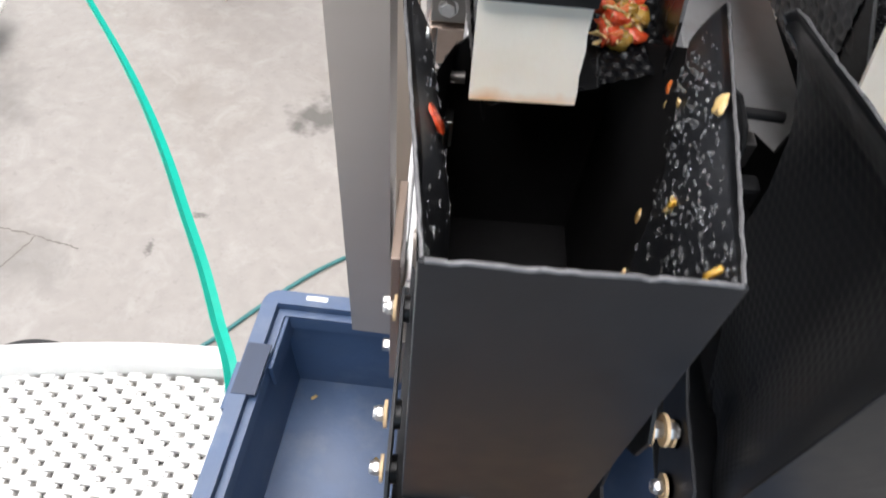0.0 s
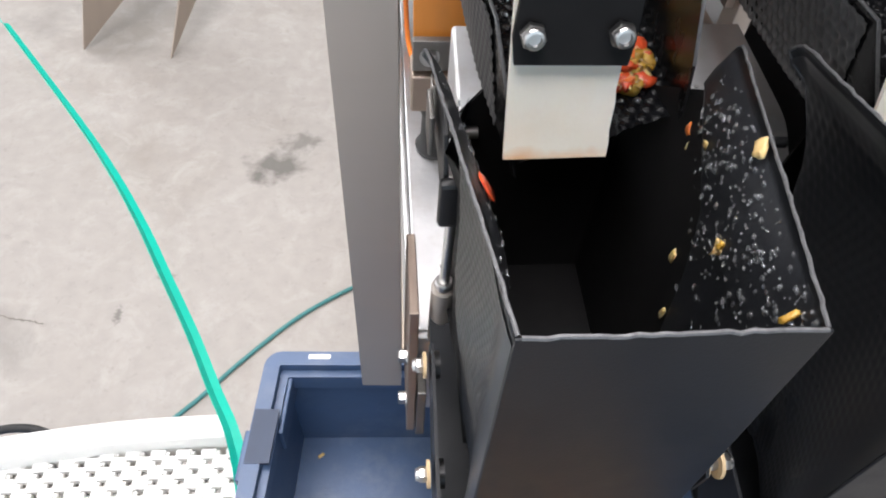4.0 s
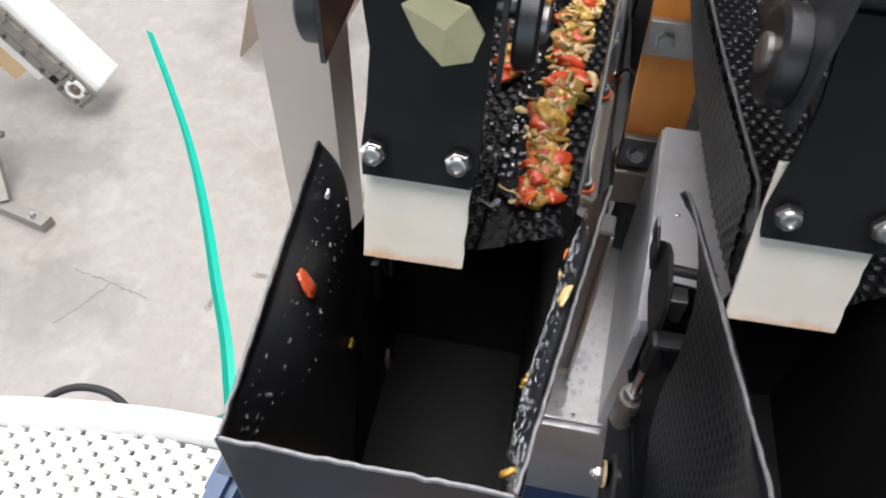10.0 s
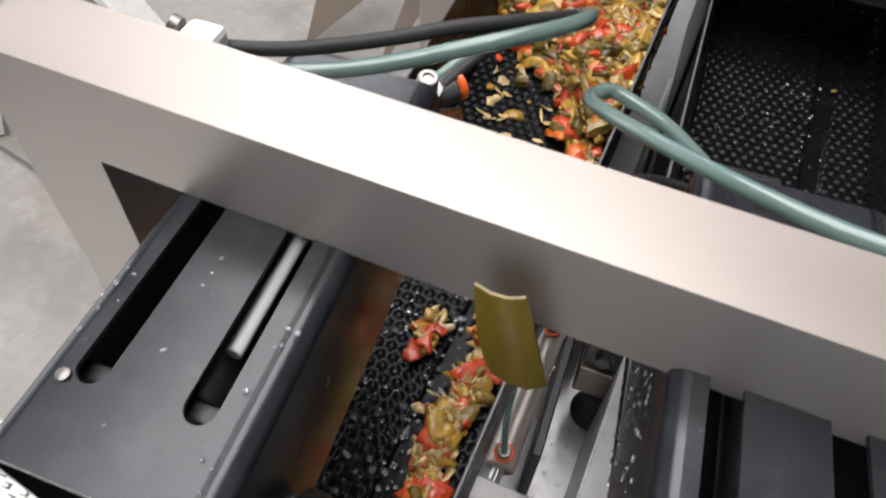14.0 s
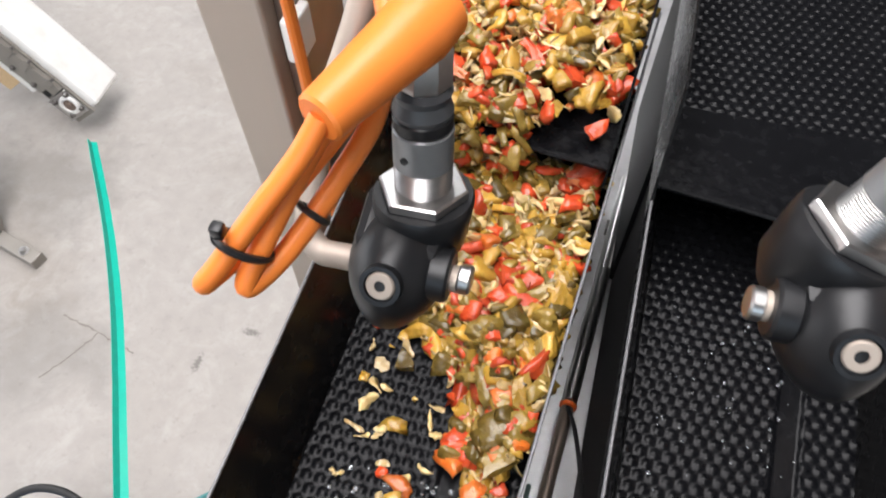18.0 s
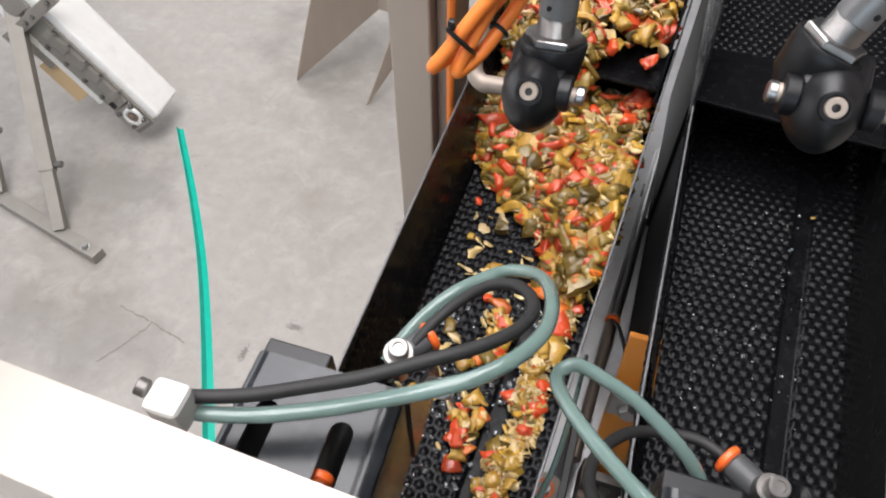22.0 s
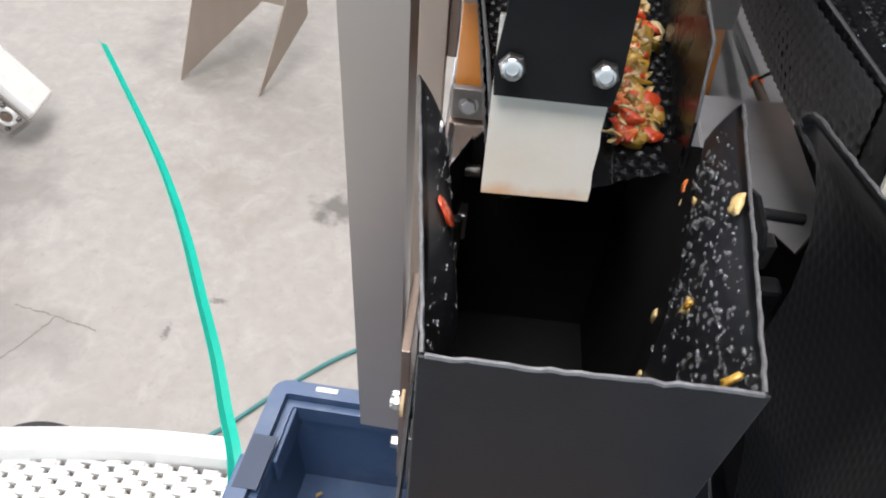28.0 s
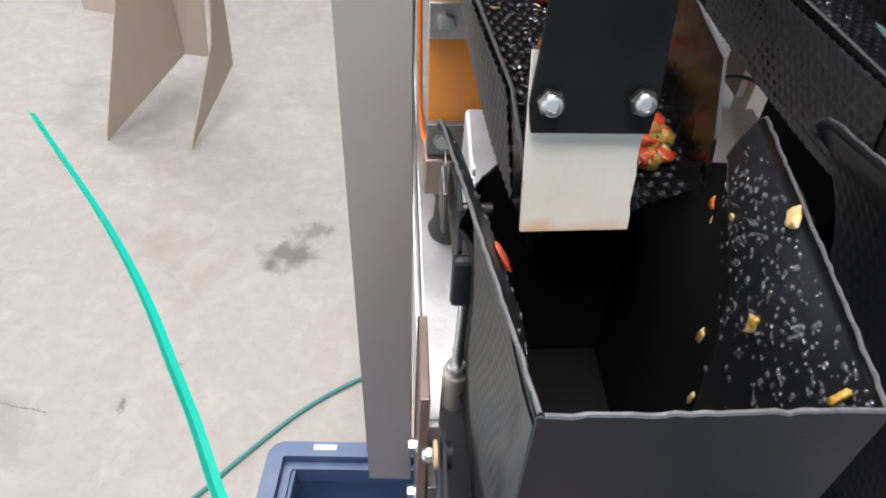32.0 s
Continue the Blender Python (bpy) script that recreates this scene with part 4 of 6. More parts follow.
def cover():
    g = thing("gate_cover", "dark folded sheet metal cover with two long slots, spotted with drops", "cover", (0.033, 0.23, 1.43), "gate covers")
    zt, r, t = 1.519, 0.006, 0.002
    def lx(y):
        return 0.001 - 0.034 * (y - 0.126)
    def rx(y):
        return 0.0685 - 0.047 * (y - 0.126)
    y0, y1 = 0.124, 0.304
    # folded section, swept from front to back
    def section(y):
        a, b, zl = lx(y), rx(y), zt - 0.035 * (y - 0.126)
        out = [(a, 1.445)]
        for i in range(6):
            k = math.pi / 2 * i / 5
            out.append((a + r - r * math.cos(k), zl - r + r * math.sin(k)))
        for i in range(6):
            k = math.pi / 2 * i / 5
            out.append((b - r + r * math.sin(k), zl - r + r * math.cos(k)))
        out.append((b, 1.443))
        return out
    # sides and folds (top panel is its own piece with slots)
    for lo, hi, nm in ((0, 7, "side_panel"), (7, 14, "side_panel")):
        bm = B()
        rings = []
        for y in (y0, (y0 + y1) / 2, y1):
            sc = section(y)[lo:hi]
            inner = [(px + (t if lo == 0 else -t), pz - (t if 0 < i < len(sc) - (0 if lo == 0 else 1) and True else 0)) for i, (px, pz) in enumerate(sc)]
            rings.append(([bm.verts.new((px, y, pz)) for px, pz in sc], [bm.verts.new((px, y, pz)) for px, pz in inner]))
        n = len(rings[0][0])
        for (oa, ia), (ob, ib) in zip(rings, rings[1:]):
            for i in range(n - 1):
                bm.faces.new([oa[i], oa[i + 1], ob[i + 1], ob[i]])
                bm.faces.new([ia[i + 1], ia[i], ib[i], ib[i + 1]])
            for i in (0, n - 1):
                bm.faces.new([oa[i], ob[i], ib[i], ia[i]])
        for oa, ia in (rings[0], rings[-1]):
            for i in range(n - 1):
                bm.faces.new([oa[i], oa[i + 1], ia[i + 1], ia[i]])
        part(nm, bm, COVER, g)
    # top panel as strips round two rounded slots
    bm = B()
    hw = 0.0048
    s0, s1 = 0.149, 0.2845
    def col(x0f, x1f, ya, yb):
        hexa(bm, [(x0f(ya), ya, zt - t - 0.035 * (ya - 0.126)), (x1f(ya), ya, zt - t - 0.035 * (ya - 0.126)), (x1f(yb), yb, zt - t - 0.035 * (yb - 0.126)), (x0f(yb), yb, zt - t - 0.035 * (yb - 0.126)), (x0f(ya), ya, zt - 0.035 * (ya - 0.126)), (x1f(ya), ya, zt - 0.035 * (ya - 0.126)), (x1f(yb), yb, zt - 0.035 * (yb - 0.126)), (x0f(yb), yb, zt - 0.035 * (yb - 0.126))])
    sl = lambda k: (lambda y: 0.0155 + 0.0333 * k - (0.030 + 0.016 * k) * (y - 0.146))
    A = lambda y: lx(y) + r
    Z = lambda y: rx(y) - r
    col(A, lambda y: sl(0)(y) - hw, y0, y1)
    col(lambda y: sl(0)(y) + hw, lambda y: sl(1)(y) - hw, y0, y1)
    col(lambda y: sl(1)(y) + hw, Z, y0, y1)
    for k in (0, 1):
        n = 8
        for e in (0, 1):
            yc = s0 + hw if e == 0 else s1 - hw
            for i in range(n):
                a0, a1 = math.pi * i / n, math.pi * (i + 1) / n
                xa, xb = -hw * math.cos(a0), -hw * math.cos(a1)
                da, db = hw * math.sin(a0), hw * math.sin(a1)
                yo = y0 if e == 0 else y1
                pts = []
                for zo in (-t, 0.0):
                    for xx, yy in ((xa, yo), (xb, yo), (xb, yc - db if e == 0 else yc + db), (xa, yc - da if e == 0 else yc + da)):
                        pts.append((sl(k)(yy) + xx, yy, zt + zo - 0.035 * (yy - 0.126)))
                hexa(bm, pts)
    bmesh.ops.remove_doubles(bm, verts=bm.verts, dist=1e-6)
    part("top_panel", bm, COVER, g, smooth=False)
    part("rivet", lathe(B(), (0.0095, 0.149, zt - 0.0005), (0, 0, 1), [(0, 0.0022), (0.001, 0.002), (0.0014, 0.001)], 12), DARKSTEEL, g)
    part("inner_tray", box(B(), 0.006, 0.060, 0.165, 0.298, 1.447, 1.449), BPLASTIC, g)
    # actuator inside: ribbed grey knob, chrome shaft end, nut
    kb = part("adjusting_knob", lathe(B(), (0.036, 0.139, 1.492), (1, 0, 0), [(0, 0.012), (0.001, 0.0135), (0.009, 0.0135), (0.0105, 0.010), (0.012, 0.008), (0.019, 0.008), (0.0205, 0.0065)], 24), GREY, g, "grey ribbed knob")
    part("shaft_end", lathe(B(), (0.0565, 0.139, 1.492), (1, 0, 0), [(0, 0.006), (0.006, 0.006), (0.007, 0.005)], 16), CHROME, kb)
    part("lock_nut", nut(B(), (0.0285, 0.139, 1.497), (-1, 0, 0), 0.012, 0.005), CHROME, kb)
    part("actuator", rod(B(), (0.034, 0.16, 1.49), (0.030, 0.30, 1.485), 0.0115, 20), CHROME, g)
    part("cross_bar", box(B(), 0.004, 0.064, 0.152, 0.158, 1.472, 1.511, 0.001), BPLASTIC, g)
    hs = part("inner_hose", rod(B(), (0.0425, 0.176, 1.5055), (0.0395, 0.262, 1.5045), 0.0027, 12), WTIE, g, "white air hose under the slot")
    part("release_ring", lathe(B(), (0.0395, 0.262, 1.5045), (-0.03, 1, 0), [(0, 0.004), (0.001, 0.0056), (0.0034, 0.0056), (0.0044, 0.004)], 16), REDP, hs)
    # back flange, fitting and hose elbow
    part("rear_flange", box(B(), lx(0.304) + 0.001, lx(0.304) + 0.030, 0.3045, 0.3125, 1.43, 1.508, 0.001), BPLASTIC, g)
    part("rear_bolt", rod(B(), (0.0, 0.314, 1.475), (0.03, 0.31, 1.478), 0.003), CHROME, g)
    part("tail_plate", plate(B(), [(0.0598, 0.303, 1.4435), (0.0580, 0.345, 1.4435), (0.0580, 0.345, 1.457), (0.0585, 0.335, 1.476), (0.0598, 0.303, 1.502)], 0.002), COVER, g)
    part("side_nut", nut(B(), (0.0595, 0.3400, 1.4445), (1, 0, 0.1), 0.010, 0.007), CHROME, g)
    return g


def hose_fitting(p, d):
    g = thing("hose_fitting", "steel flow valve with grey elbow and orange release ring", "hose fitting", p, "hose fittings")
    p = Vector(p)
    d = Vector(d).normalized()
    part("valve_body", lathe(B(), p, (0.1, -0.15, 1), [(0, 0.0062), (0.010, 0.0062), (0.010, 0.0068), (0.013, 0.0072), (0.016, 0.0068), (0.016, 0.0048), (0.023, 0.0048), (0.0235, 0.0042), (0.0235, 0.0026), (0.0225, 0.0025)], 18), VALVE, g, "steel knurled flow valve")
    part("stem", rod(B(), p - Vector((0, 0, 0.012)), p, 0.004), CHROME, g)
    e = part("elbow", rod(B(), p + Vector((0, 0, 0.006)), p + Vector((0, 0, 0.006)) + d * 0.016, 0.0066), GREY, g)
    part("release_ring", lathe(B(), p + Vector((0, 0, 0.006)) + d * 0.016, d, [(0, 0.0058), (0.001, 0.0072), (0.0032, 0.0072), (0.004, 0.006)], 20), REDP, e, "orange release ring")


hose_fitting((0.0430, 0.3360, 1.4680), (0.6, 0.75, 0.1))
hose_fitting((0.2130, 0.330, 1.452), (-0.8, 0.6, -0.1))


def lane_cylinder():
    g = thing("air_cylinder", "small chrome air cylinder with red hose rings on a steel bracket", "air cylinder", (0.135, 0.25, 1.15), "air cylinders")
    a, b = Vector((0.1215, 0.2600, 1.2480)), Vector((0.1290, 0.3800, 1.2610))
    d = (b - a).normalized()
    body = part("barrel", rod(B(), a + d * 0.02, b, 0.0096, 20), STEELX, g)
    for k, r in ((0.0, 0.0098), (0.1, 0.0098)):
        part("end_cap", rod(B(), a + d * (0.008 + k), a + d * (0.022 + k), r, 20), STEEL, body)
    part("piston_rod", rod(B(), Vector((0.1165, 0.203, 1.242)), a + d * 0.01, 0.004), CHROME, g)
    part("push_rod", rod(B(), (0.1175, 0.199, 1.148), (0.1165, 0.206, 1.244), 0.0028), CHROME, g)
    part("fork", box(B(), 0.111, 0.125, 0.180, 0.205, 1.125, 1.150, 0.002), BPLASTIC, g)
    # web in darker steel than its flanges: the bracket's inner shadow as colour
    br = part("bracket", box(B(), 0.1085, 0.1460, 0.2520, 0.2550, 1.0665, 1.2550, 0.0008), DARKSTEEL, g)
    part("top_flange", hexa(B(), [(0.1075, 0.2380, 1.2585), (0.1450, 0.2400, 1.2520), (0.1460, 0.2560, 1.2520), (0.1075, 0.2560, 1.2585), (0.1075, 0.2380, 1.2625), (0.1445, 0.2400, 1.2565), (0.1460, 0.2560, 1.2565), (0.1075, 0.2560, 1.2625)], 0.0012), CHROME, br, "bright folded flange")
    part("side_flange", box(B(), 0.1428, 0.1458, 0.2400, 0.2518, 1.0665, 1.2515, 0.001), CHROME, br)
    part("bracket_foot", box(B(), 0.1085, 0.146, 0.2475, 0.29, 1.0605, 1.0655, 0.001), STEEL, g)
    part("clamp_nut", nut(B(), (0.1175, 0.2400, 1.2460), (-0.05, -1, -0.1), 0.015, 0.006), CHROME, g)
    for q, h in ((a + d * 0.016, 0.02), (a + d * 0.110, 0.02)):
        v = part("port", lathe(B(), q + Vector((0, 0, 0.005)), (0, -0.2, 1), [(0, 0.0055), (0.008, 0.0055), (0.008, 0.0045), (0.0135, 0.0045), (0.014, 0.0038), (0.014, 0.0018), (0.0125, 0.0016)], 14), DARKSTEEL, body)
        part("release_ring", lathe(B(), q + Vector((0, -0.0012, 0.0115)), (0, -0.2, 1), [(0, 0.0056), (0.0005, 0.0066), (0.0018, 0.0066), (0.0022, 0.0056)], 14), REDP, v)
    part("hose", sweep(B(), spline([a + d * 0.016 + Vector((0, -0.003, 0.019)), (0.1185, 0.281, 1.295), (0.118, 0.30, 1.322), (0.122, 0.33, 1.330), (0.130, 0.37, 1.318), (0.136, 0.45, 1.27), (0.140, 0.52, 1.20)], 6), 0.002, 8), TEAL, g, "clear teal air hose")
    # guide tube beside the cylinder
    part("guide_tube", rod(B(), (0.1635, 0.630, 1.104), (0.1835, 0.93, 1.074), 0.0072, 16), CHROME, g)
    part("guide_rod", rod(B(), (0.1530, 0.455, 1.121), (0.1633, 0.628, 1.1042), 0.0058, 16), BRONZE, g, "dull dark guide rod")
    part("guide_ring", rod(B(), (0.1631, 0.624, 1.1046), (0.1634, 0.629, 1.1041), 0.0080, 16), REDP, g)
    for y, z in ((0.50, 1.1105), (0.86, 1.0735)):
        part("tube_saddle", box(B(), 0.1475 + (y - 0.5) * 0.06, 0.1635 + (y - 0.5) * 0.06, y - 0.006, y + 0.006, 1.0605, z), DARKSTEEL, g)
    part("black_hose", sweep(B(), spline([(0.1625, 0.622, 1.112), (0.170, 0.59, 1.145), (0.182, 0.54, 1.16), (0.198, 0.48, 1.14), (0.21, 0.45, 1.08)], 6), 0.002, 8), RUBBER, g)
    part("slide_rail", box(B(), 0.1400, 0.1470, 0.30, 0.46, 1.0605, 1.215, 0.001), BPLASTIC, g)
    return g


feeder_pan(1)
rpan = rear_pan()
bucket(1)
gt = gate()
cv = cover()
ac = lane_cylinder()
D2 = Vector((0.1655, -0.008, 0.004))
for ob in (cv, ac):
    copy_thing(ob, Matrix.Translation(ob.location + D2))
bucket(2).location += Vector((0.1755, 0.0, 0.003))
copy_thing(gt, Matrix.Translation(gt.location + Vector((0.1654, -0.002, 0.001))))
P2 = Vector((0.1715, 0.0, 0.0))
feeder_pan(2).location += P2
copy_thing(rpan, Matrix.Translation(rpan.location + P2 + Vector((-0.004, -0.026, 0.009))))


# ---- rear posts, sensors and their cables ----
def rear_post(x, mirror=1):
    g = thing("sensor_post", "square stainless post carrying a level sensor", "post", (x, 0.62, 0.0), "sensor posts")
    part("tube", box(B(), x - 0.0165, x + 0.0165, 0.604, 0.640, 0.012, 1.86, 0.0018), STEEL, g)
    part("foot", box(B(), x - 0.03, x + 0.03, 0.585, 0.66, 0.0, 0.0115, 0.001), STEEL, g)
    # bronze plate added to give the post's inner side its brown reflection
    part("inner_plate", box(B(), x + mirror * 0.0165 + (0.0003 if mirror > 0 else -0.012), x + mirror * 0.0165 + (0.012 if mirror > 0 else -0.0003), 0.615, 0.665, 1.1, 1.86, 0.001), BRONZE, g)
    for z in (1.505, 1.60):
        part("cable_clip", box(B(), x + mirror * 0.029 - 0.004, x + mirror * 0.029 + 0.004, 0.602, 0.620, z - 0.012, z + 0.012, 0.0015), WTIE, g, "white cable clip")
    return g


rear_post(-0.0465, 1)
rear_post(0.395, -1)


def sensor(c, s, z, ax):
    """Level sensor in a ball clamp on a bent rod; s = 1 with the rod bent to smaller x."""
    X = lambda d: c + s * d
    g = thing("level_sensor", "threaded steel level sensor in a black clamp with orange cable", "sensor", (c, 0.505, z - 0.04), "level sensors")
    ball = Vector((c, 0.503, z))
    ax = Vector(ax).normalized()
    bm = B()
    bmesh.ops.create_uvsphere(bm, u_segments=30, v_segments=20, radius=1)
    for v in bm.verts:
        x, y, zz = v.co
        k = 1 - 0.25 * max(0, -y) ** 2
        v.co = (x * 0.0185 * k, y * 0.0255, zz * 0.0225)
    bmesh.ops.translate(bm, verts=bm.verts, vec=ball)
    cl = part("clamp_body", bm, BPLASTIC, g, "black plastic ball clamp")
    n0 = Vector((c + 0.005 * s, 0.5205, z + 0.0235))
    part("clamp_seat", lathe(B(), n0 - ax * 0.030, ax, [(0, 0.010), (0.008, 0.0155), (0.024, 0.0182), (0.0285, 0.0185), (0.030, 0.0178)], 28), BPLASTIC, cl)
    part("clamp_web", hexa(B(), [ball + Vector(p) for p in ((-0.016, -0.004, -0.01), (0.016, -0.004, -0.01), (0.0175, 0.022, -0.01), (-0.0175, 0.022, -0.01), (-0.0155, -0.006, 0.0165), (0.0155, -0.006, 0.0165), (0.0185, 0.02, 0.021), (-0.0165, 0.02, 0.021))], 0.004), BPLASTIC, cl)
    for x in ((0.0175,) if s > 0 else (-0.0205, 0.0175)):
        part("clamp_boss", lathe(B(), (X(x) - 0.0015, 0.500, z + 0.005), (1, 0, 0), [(-0.003, 0.0090), (-0.002, 0.0102), (0.004, 0.0102), (0.005, 0.0090)], 22), BPLASTIC, cl)
    sd = Vector((0, -0.80, 0.60)).normalized()
    sp = Vector((c, 0.4845, z + 0.0145))
    part("socket_ring", lathe(B(), sp - sd * 0.003, sd, [(0, 0.0078), (0.0042, 0.0074), (0.0042, 0.0058), (0.002, 0.0056)], 22), BPLASTIC, cl)
    part("socket_screw", lathe(B(), sp - sd * 0.003, sd, [(0, 0.0052), (0.0035, 0.0052), (0.0042, 0.0046), (0.0042, 0.0021), (0.0018, 0.0020)], 20), STEEL, cl, "bright socket head screw")
    # hexagon nut, threaded barrel, collar, connector
    part("hex_nut", lathe(B(), n0, ax, [(0, 0.0158), (0.0004, 0.0164), (0.0036, 0.0164), (0.0042, 0.0156)], 6, 0.5), CHROME, g, "bright hexagon nut")
    prof = []
    h = 0.004
    while h < 0.0145:
        prof += [(h, 0.0103), (h + 0.0005, 0.0097)]
        h += 0.001
    part("threaded_barrel", lathe(B(), n0, ax, prof, 28), CHROME, g)
    bl = part("barrel", lathe(B(), n0, ax, [(0.014, 0.0099), (0.0145, 0.0104), (0.0285, 0.0104), (0.029, 0.0099)], 28), material("grey_sensor_sleeve", (0.24, 0.245, 0.25), rough=0.35, metal=0.5, var=0.1, scale=200) if "grey_sensor_sleeve" not in MATS else MATS["grey_sensor_sleeve"], g, "grey printed sensor sleeve")
    part("print_bar", lathe(B(), n0 + ax * 0.022 - Vector((0.0035 * s, 0.0096, 0)), (-0.1 * s, -1, 0), [(0, 0.0016), (0.0006, 0.0016)], 10), BPLASTIC, bl)
    part("window_ring", lathe(B(), n0, ax, [(0.029, 0.0094), (0.030, 0.0101), (0.0335, 0.0101), (0.034, 0.0096)], 26), BPLASTIC, g)
    part("clear_collar", lathe(B(), n0, ax, [(0.034, 0.0095), (0.036, 0.0102), (0.040, 0.0088), (0.043, 0.0098), (0.045, 0.0085)], 26), GREY, g, "smoky clear collar")
    part("connector_nut", lathe(B(), n0, ax, [(0.045, 0.0088), (0.046, 0.0096), (0.058, 0.0096), (0.060, 0.0088)], 8), CHROME, g)
    top = n0 + ax * 0.060
    if s > 0:
        a, e = top + Vector((0.002, 0.004, 0.006)), Vector((0.0530, 0.4925, 1.5890))
        d = e - a
        L = d.length
        plug = part("plug", lathe(B(), a - d.normalized() * 0.007, d, [(0, 0.006), (0.003, 0.0098), (0.014, 0.0112), (L * 0.55, 0.0100), (L + 0.004, 0.0080), (L + 0.0075, 0.0078), (L + 0.0085, 0.0068), (L + 0.0086, 0.0020)], 26), ORANGE, g, "orange moulded plug")
        part("neck", lathe(B(), top - ax * 0.002, ax, [(0, 0.0080), (0.008, 0.0095), (0.013, 0.0080)], 20), ORANGE, plug)
        path = [e, (0.0475, 0.485, 1.579), (0.0375, 0.473, 1.566), (0.0275, 0.461, 1.5525), (0.0225, 0.457, 1.5460), (0.0225, 0.4605, 1.5435), (0.0285, 0.470, 1.5465), (0.042, 0.491, 1.561), (0.053, 0.507, 1.573), (0.0575, 0.514, 1.580), (0.0555, 0.511, 1.5845), (0.0475, 0.494, 1.574), (0.0385, 0.473, 1.556), (0.0335, 0.4625, 1.5445), (0.0345, 0.4625, 1.5415), (0.0425, 0.475, 1.5465), (0.0535, 0.498, 1.560), (0.060, 0.515, 1.573), (0.0555, 0.540, 1.587), (0.03, 0.578, 1.605), (-0.006, 0.602, 1.63)]
        part("cable", sweep(B(), spline(path, 8), 0.0036, 12), ORANGE, g, "orange cable coiled in two loops")
        def tie(c, d, u, ru, rv, rr):
            c, d, u = Vector(c), Vector(d).normalized(), Vector(u)
            u = (u - d * u.dot(d)).normalized()
            v = d.cross(u)
            return sweep(B(), [c + u * ru * math.cos(k) + v * rv * math.sin(k) for k in (2 * math.pi * i / 24 for i in range(25))], rr, 6)
        part("cable_tie", tie((0.0330, 0.467, 1.5555), (0.010, 0.012, 0.0125), (-0.001, 0, 0.01), 0.0102, 0.0056, 0.0013), BPLASTIC, g)
        part("tie_head", box(B(), 0.0275, 0.0315, 0.462, 0.466, 1.5640, 1.5690, 0.001), BPLASTIC, g)
        part("cable_tie", tie((0.0470, 0.4855, 1.5520), (0.011, 0.023, 0.0135), (0, 0, 1), 0.0050, 0.0050, 0.0012), BPLASTIC, g)
        rodp = [(X(0.024), 0.500, z + 0.004), (X(-0.020), 0.500, z + 0.001), (X(-0.030), 0.5005, z + 0.0005), (X(-0.0358), 0.505, z + 0.005), (X(-0.0365), 0.514, z + 0.017), (X(-0.033), 0.531, z + 0.042), (X(-0.022), 0.56, z + 0.085), (X(-0.03), 0.60, z + 0.13), (X(-0.08), 0.64, z + 0.15)]
    else:
        a, e = top + Vector((0.002, 0.003, 0.006)), top + Vector((0.034, -0.004, -0.004))
        plug = part("plug", lathe(B(), a - (e - a).normalized() * 0.006, e - a, [(0, 0.006), (0.003, 0.0098), (0.02, 0.0105), (0.03, 0.008), (0.036, 0.006)], 20), ORANGE, g, "orange moulded plug")
        path = [e, (X(-0.085), 0.50, top.z - 0.03), (X(-0.11), 0.54, top.z - 0.08), (X(-0.15), 0.59, 1.42), (X(-0.152), 0.598, 1.2)]
        part("cable", sweep(B(), spline(path, 8), 0.0036, 10), ORANGE, g)
        rodp = [(X(0.024), 0.500, z + 0.005), (X(-0.03), 0.500, z + 0.005), (X(-0.046), 0.501, z + 0.006), (X(-0.054), 0.506, z + 0.014), (X(-0.055), 0.518, z + 0.030), (X(-0.055), 0.55, z + 0.07), (X(-0.09), 0.60, z + 0.11), (X(-0.17), 0.63, z + 0.13)]
    part("bent_rod", sweep(B(), spline(rodp, 7), 0.0050, 14), STEEL, g, "bent stainless rod")
    part("rod_end", rod(B(), (X(0.0235), 0.500, z + 0.005), (X(0.0285), 0.500, z + 0.005), 0.0056), CHROME, g)
    return g


sensor(0.066, 1, 1.5035, (-0.03, 0.2, 1))
sensor(0.2095, -1, 1.5305, (0.36, 0.2, 1))


def post_cable():
    bm = sweep(B(), spline([(-0.016, 0.60, 1.75), (-0.0145, 0.60, 1.6), (-0.013, 0.60, 1.5), (-0.0135, 0.60, 1.42), (-0.014, 0.602, 1.25), (-0.010, 0.60, 1.09), (-0.004, 0.56, 1.068), (0.01, 0.50, 1.064)], 8), 0.0030, 10)
    solo("sensor_cable", bm, ORANGE, "orange sensor cable clipped to a steel post", "cable", base=(-0.011, 0.45, 1.075))


post_cable()


